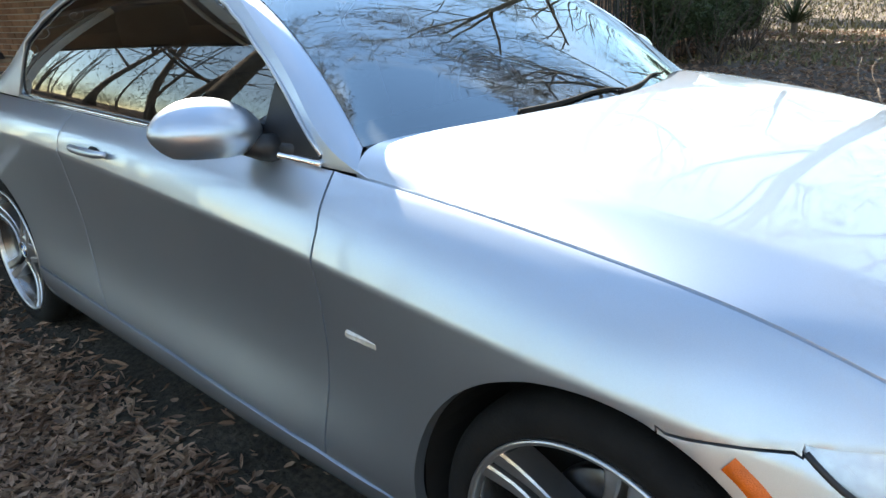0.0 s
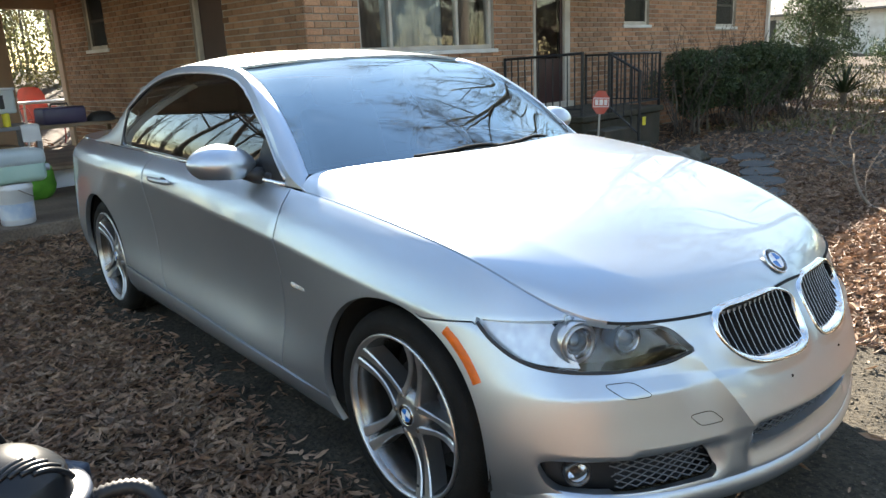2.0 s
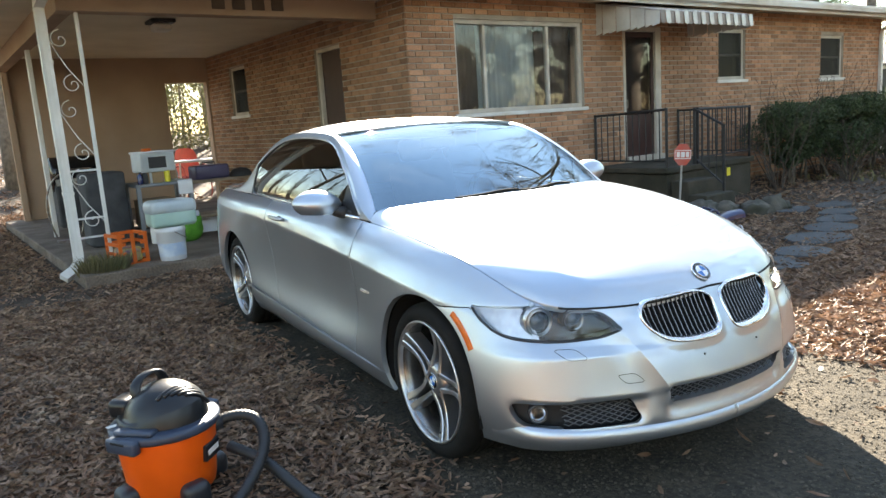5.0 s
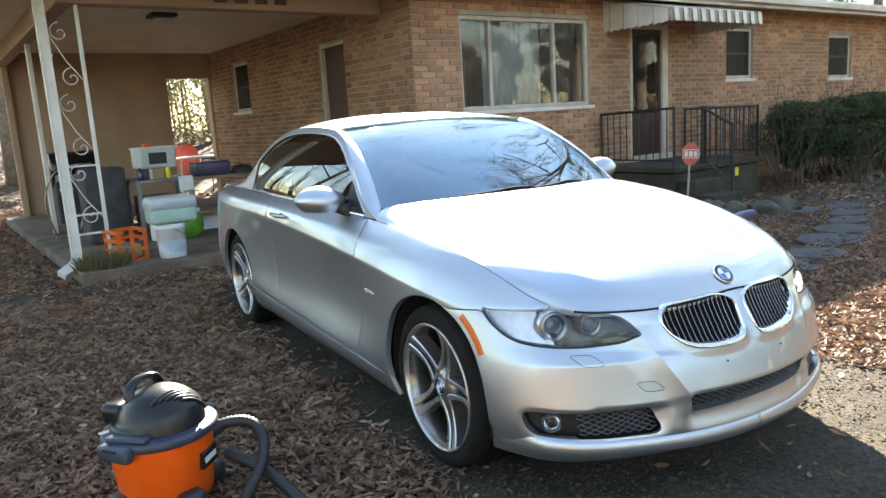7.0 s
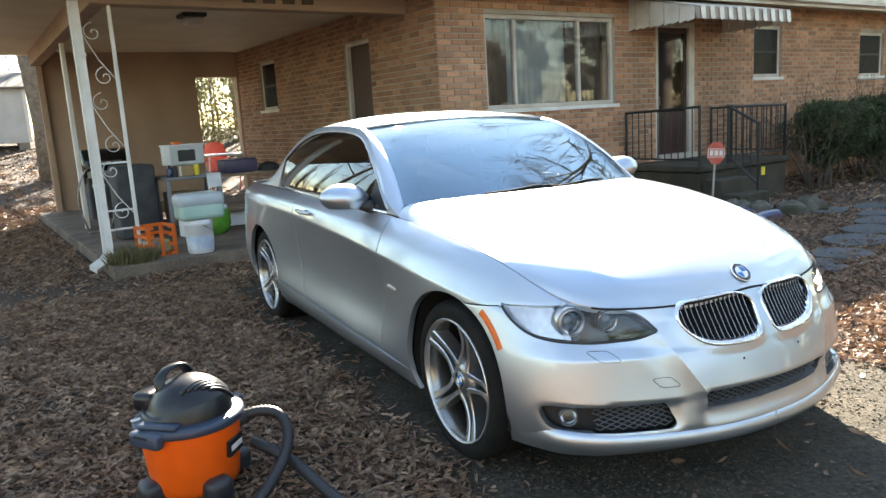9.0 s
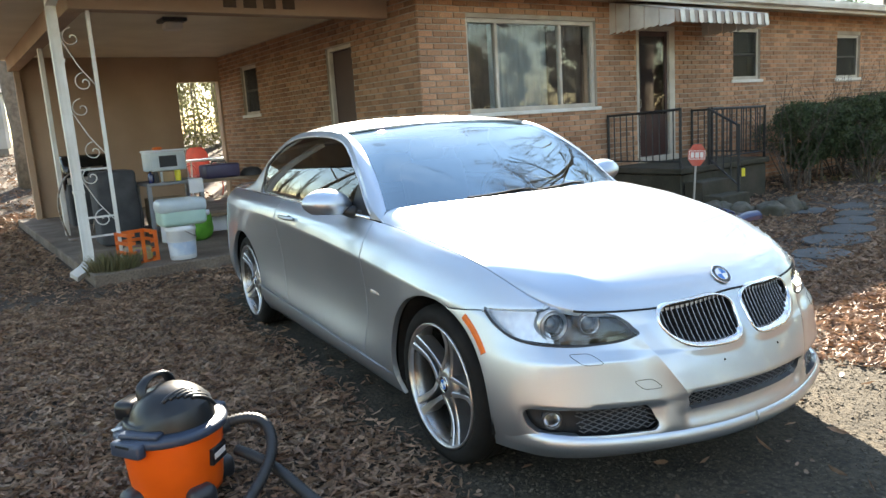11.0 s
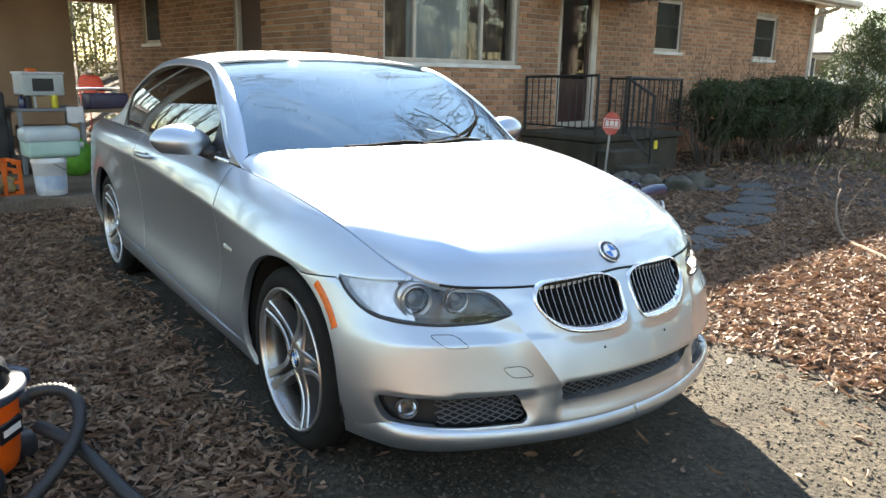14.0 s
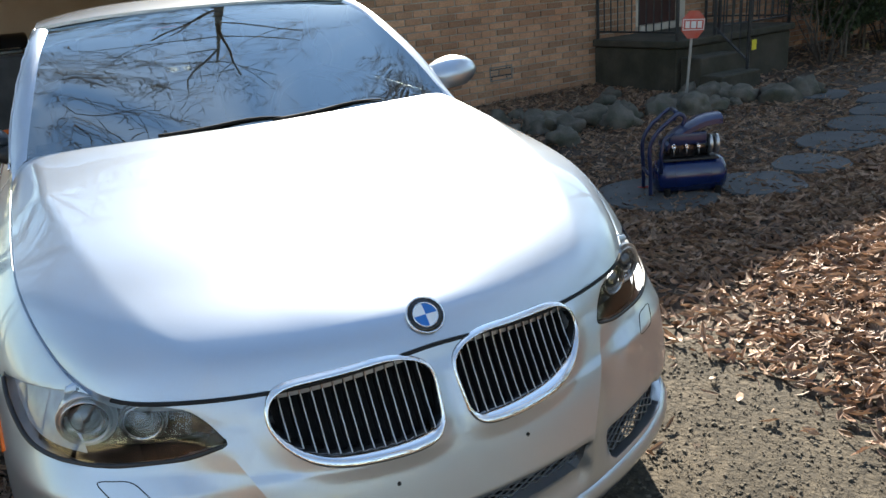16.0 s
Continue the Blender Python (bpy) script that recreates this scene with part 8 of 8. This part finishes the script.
def carton(x, y, z, sx, sy, sz, mat, label, rz=0, name="box"):
    ob = item(name, x, y, z, label, "box", rz, "boxes in the carport")
    part("body", box(bmesh.new(), (-sx / 2, -sy / 2, 0), (sx / 2, sy / 2, sz), 0.008, None, 2), mat, ob)
    part("flap", box(bmesh.new(), (-sx / 2 - 0.004, -sy / 2 - 0.004, sz), (sx / 2 + 0.004, -0.01, sz + 0.006), 0.002), mat, ob)
    part("flap", box(bmesh.new(), (-sx / 2 - 0.004, 0.01, sz), (sx / 2 + 0.004, sy / 2 + 0.004, sz + 0.006), 0.002), mat, ob)
    return ob


carton(-2.1, -5.72, 0.86, 0.3, 0.24, 0.13, CARD, "plain brown cardboard box on the workbench", 5)
bin_ = item("storage_box", -2.1, -5.66, 0.997, "clear plastic storage box full of small things", "box", 6)
part("tub", box(bmesh.new(), (-0.17, -0.22, 0), (0.17, 0.22, 0.24), 0.02, None, 2), CLEAR, bin_)
part("lid", box(bmesh.new(), (-0.18, -0.23, 0.235), (0.18, 0.23, 0.262), 0.008), WHITE_PL, bin_)
part("side_label", box(bmesh.new(), (0.171, -0.12, 0.05), (0.175, 0.10, 0.19)), DASH, bin_)
part("orange_scrap", box(bmesh.new(), (0.0, -0.14, 0.26), (0.12, -0.04, 0.30), 0.015), CRATE, bin_)
for k, (dy, hh, mat) in enumerate(((-0.15, 0.2, CLEAR), (-0.22, 0.17, DASH), (0.06, 0.21, material("yellow_bottle", (0.75, 0.65, 0.05), 0.4, var=0.2)), (-0.28, 0.15, BLUE))):
    b = item("bottle", -1.98 + 0.04 * (k % 2), -5.60 + dy, 0.86, ("clear plastic bottle", "dark plastic bottle", "yellow plastic bottle", "blue plastic bottle")[k] + " standing on the workbench", "bottle", 0, "bottles")
    part("body", lathe(bmesh.new(), [(0, 0), (0.035, 0), (0.037, 0.01), (0.037, hh * 0.62), (0.03, hh * 0.75), (0.013, hh * 0.85), (0.013, hh * 0.9), (0, hh * 0.9)], 18), mat, b, smooth=True)
    part("cap", lathe(bmesh.new(), [(0.015, hh * 0.9), (0.016, hh), (0, hh)], 14), BLACK_PLASTIC, b)
rag = item("rag", -1.93, -5.36, 0.86, "pale crumpled rag hanging over the bench edge", "rag")
bm = bmesh.new()
rows = [[bm.verts.new((0.02 + 0.04 * min(i, 3) / 3 + 0.012 * noise.noise((i, j * 0.8, 4)), -0.09 + 0.045 * j, 0.012 - (0.045 * max(0, i - 2)) + 0.01 * noise.noise((i * 0.9, j, 1)))) for j in range(5)] for i in range(7)]
for p, q in zip(rows, rows[1:]):
    for j in range(4):
        bm.faces.new([p[j], q[j], q[j + 1], p[j + 1]])
part("cloth", bm, WHITE_PL, rag, smooth=True)
tray = item("tool_case", -2.45, -4.85, 0.82, "dark violet plastic tool case on the folding table", "case", 4)
part("case", box(bmesh.new(), (-0.15, -0.24, 0), (0.15, 0.24, 0.19), 0.03, None, 2), PURPLE, tray, smooth=True)
part("handle", tube(bmesh.new(), [(0.0, -0.1, 0.19), (0.0, -0.09, 0.225), (0.0, 0.09, 0.225), (0.0, 0.1, 0.19)], 0.01, 8), DASH, tray)
helm = item("round_lid", -2.4, -4.42, 0.82, "round dark cap lying on the folding table", "cap")
part("dome", lathe(bmesh.new(), [(0.16, 0), (0.15, 0.05), (0.10, 0.10), (0, 0.12)], 24), DASH, helm, smooth=True)
carton(-2.3, -5.65, 0.295, 0.42, 0.42, 0.34, CARD, "brown cardboard box under the workbench", 3)
carton(-1.75, -5.72, F, 0.25, 0.25, 0.28, WHITE_PL, "small pale carton on the slab", 14)
bag = item("green_bag", -1.6, -5.46, F, "green plastic bag slumped on the slab", "bag")
bm = bmesh.new()
bmesh.ops.create_icosphere(bm, subdivisions=3, radius=1)
for v in bm.verts:
    k = 1 + 0.2 * noise.noise(v.co * 2)
    v.co = Vector((v.co.x * 0.14 * k, v.co.y * 0.17 * k, max(0, v.co.z * 0.24 * k + 0.2)))
part("sack", bm, GREEN, bag, smooth=True)
carton(-2.25, -4.45, F, 0.3, 0.36, 0.2, DASH, "black toolbox under the table", 0, "toolbox")
carton(-2.35, -4.95, F, 0.3, 0.34, 0.22, WHITE_PL, "pale box with printed side under the table", 0)
for y in (-4.55, -4.85, -4.3):
    can = item("can", -2.05, y, F + 0.26, "small printed tin can on the low bench", "can", 0, "cans")
    part("body", lathe(bmesh.new(), [(0, 0), (0.033, 0), (0.033, 0.11), (0.03, 0.118), (0, 0.118)], 18), GREY_MET, can, smooth=True)
cover = item("covered_grill", -2.4, -6.25, F, "charcoal cloth-covered grill against the wall", "grill")
bm = box(bmesh.new(), (-0.28, -0.24, 0.0), (0.28, 0.24, 0.92), 0.05, None, 3)
bmesh.ops.subdivide_edges(bm, edges=bm.edges[:], cuts=3, use_grid_fill=True)
for v in bm.verts:
    v.co += Vector((0.03 * noise.noise(v.co * 5), 0.03 * noise.noise(v.co * 5 + Vector((9, 0, 0))), 0.0))
part("cloth_cover", bm, TARP, cover, smooth=True)
grill = item("gas_grill", -4.6, -6.2, F, "black gas grill with a steel front and side shelf", "grill")
part("cart", box(bmesh.new(), (-0.26, -0.30, 0.08), (0.26, 0.30, 0.72), 0.02), TARP, grill)
part("hood", lathe(bmesh.new(), [(0, -0.32), (0.24, -0.32), (0.26, -0.30), (0.26, 0.30), (0.24, 0.32), (0, 0.32)], 24, Matrix.Translation((0, 0, 0.86)) @ pose(0, 0, 0, 90, 0, 0)), GLOSS_BLACK, grill, smooth=True)
part("handle", tube(bmesh.new(), [(0.27, -0.2, 0.92), (0.31, -0.2, 0.93), (0.31, 0.2, 0.93), (0.27, 0.2, 0.92)], 0.01, 8), CHROME, grill)
part("front_panel", box(bmesh.new(), (0.262, -0.29, 0.70), (0.28, 0.29, 0.80), 0.004), STEEL, grill)
rack = item("hand_truck", -3.4, -6.55, F, "bent steel hand truck leaning by the wall", "hand truck")
part("frame", tube(bmesh.new(), [tuple(v) for v in spline([(0, -0.15, 0.05), (0, -0.15, 0.75), (0, 0.0, 0.90), (0, 0.15, 0.75), (0, 0.15, 0.05)], np.linspace(0, 1, 26))], 0.012, 8), STEEL, rack, smooth=True)
part("toe", box(bmesh.new(), (-0.02, -0.16, 0.0), (0.18, 0.16, 0.02), 0.003), STEEL, rack)

# ---- red chair and white table in the back yard ----
P0 = at_house(-8.6, -3.2)
chair = thing("garden_chair", pose(P0.x, P0.y, ground_height(P0.x, P0.y), 0, 0, 10), "faded red metal shell-back garden chair", "chair")
bm = bmesh.new()
rows = [[(x0 + 0.05 * (1 - (y / 0.26) ** 2) * -1, y * k, z) for y in np.linspace(-0.26, 0.26, 9)] for x0, z, k in ((-0.20, 0.45, 0.95), (-0.24, 0.65, 1.0), (-0.30, 0.90, 0.95), (-0.33, 1.02, 0.75), (-0.34, 1.06, 0.45))]
part("backrest", sheet(rows, 0.006, 0, Vector((1, 0, 0))), RED_METAL, chair)
part("seat", box(bmesh.new(), (-0.24, -0.26, 0.42), (0.26, 0.26, 0.46), 0.02, None, 2), RED_METAL, chair)
for y in (-0.27, 0.27):
    part("leg", tube(bmesh.new(), [tuple(v) for v in spline([(-0.25, y, 0.02), (0.25, y, 0.02), (0.30, y, 0.35), (0.22, y, 0.62), (-0.25, y, 0.66)], np.linspace(0, 1, 22))], 0.013, 8), RED_METAL, chair, smooth=True)
P0 = at_house(-7.9, -3.25)
table = thing("garden_table", pose(P0.x, P0.y, ground_height(P0.x, P0.y)), "white garden table behind the doorway", "table")
part("tabletop", box(bmesh.new(), (-0.35, -0.55, 0.86), (0.35, 0.55, 0.90), 0.01), WHITE_PL, table)
for sx in (-0.3, 0.3):
    for sy in (-0.5, 0.5):
        part("leg", tube(bmesh.new(), [(sx, sy, 0), (sx * 0.9, sy * 0.9, 0.86)], 0.018, 8), WHITE_PL, table)


# ---- bricks of the walls ----
def brick_mesh(L, H=0.064, D=0.012):
    bm = bmesh.new()
    b = 0.004
    back = [(0.0, 0, 0), (0.0, L, 0), (0.0, L, H), (0.0, 0, H)]
    front = [(D, b, b), (D, L - b, b), (D, L - b, H - b), (D, b, H - b)]
    vb, vf = [bm.verts.new(p) for p in back], [bm.verts.new(p) for p in front]
    bm.faces.new(vf)
    for i in range(4):
        bm.faces.new([vb[i], vb[(i + 1) % 4], vf[(i + 1) % 4], vf[i]])
    return bm


def brick_wall(wall_ob, length, height, holes, single=None, z0=0.0):
    """Bricks in running bond on a wall's face, each a little proud; those within single() are objects of their own."""
    full = bpy.data.meshes.new("brick")
    bm = brick_mesh(0.205)
    bm.to_mesh(full)
    bm.free()
    full.materials.append(BRICK)
    rand = random.Random(9)
    verts, faces, count = [], [], 0
    row = 0
    z = z0
    while z + 0.064 < height:
        y = -0.108 if row % 2 else 0.0
        while y < length:
            spans = [(max(0.0, y), min(length, y + 0.205))]
            for a, b, c, d in holes:
                if z + 0.064 > c and z < d:
                    spans = [s for p, q in spans for s in ((p, min(q, a)), (max(p, b), q)) if s[1] - s[0] > 0.02]
            for p, q in spans:
                out = rand.uniform(-0.003, 0.003)
                whole = q - p > 0.2
                if whole and single and single(p, z) and count < 300:
                    ob = new("brick", full)
                    ob.parent = wall_ob
                    ob.matrix_basis = pose(out, p, z)
                    count += 1
                    continue
                L, D, e = q - p, 0.012 + out, 0.004
                n = len(verts)
                verts += [(0, p, z), (0, q, z), (0, q, z + 0.064), (0, p, z + 0.064), (D, p + e, z + e), (D, q - e, z + e), (D, q - e, z + 0.064 - e), (D, p + e, z + 0.064 - e)]
                faces += [(n + 4, n + 5, n + 6, n + 7)] + [(n + i, n + (i + 1) % 4, n + 4 + (i + 1) % 4, n + 4 + i) for i in range(4)]
            y += 0.2165
        z += 0.0755
        row += 1
    me = bpy.data.meshes.new("bricks")
    me.from_pydata(verts, [], faces)
    me.materials.append(BRICK)
    rest = new("bricks", me)
    rest.parent = wall_ob
    rest["kind"] = "stuff"
    rest["label"] = "courses of tan and brown brick"


grow = lambda holes, e: [(a - e, b + e, c - e * 1.4, d + e * 0.4) for a, b, c, d in holes]
brick_wall(wall_front, RIGHT_Y - SIDE_Y, HEAD, grow([(a - SIDE_Y, b - SIDE_Y, c, d) for a, b, c, d in FRONT_HOLES], 0.004), lambda y, z: 3.12 < y < 3.94 or 4.88 < y < 5.9)
brick_wall(wall_side, 7.3, HEAD, grow(SIDE_HOLES, 0.004), lambda y, z: y > 5.6 and z > 0.5)
brick_wall(wall_right, 7.3, HEAD, [])
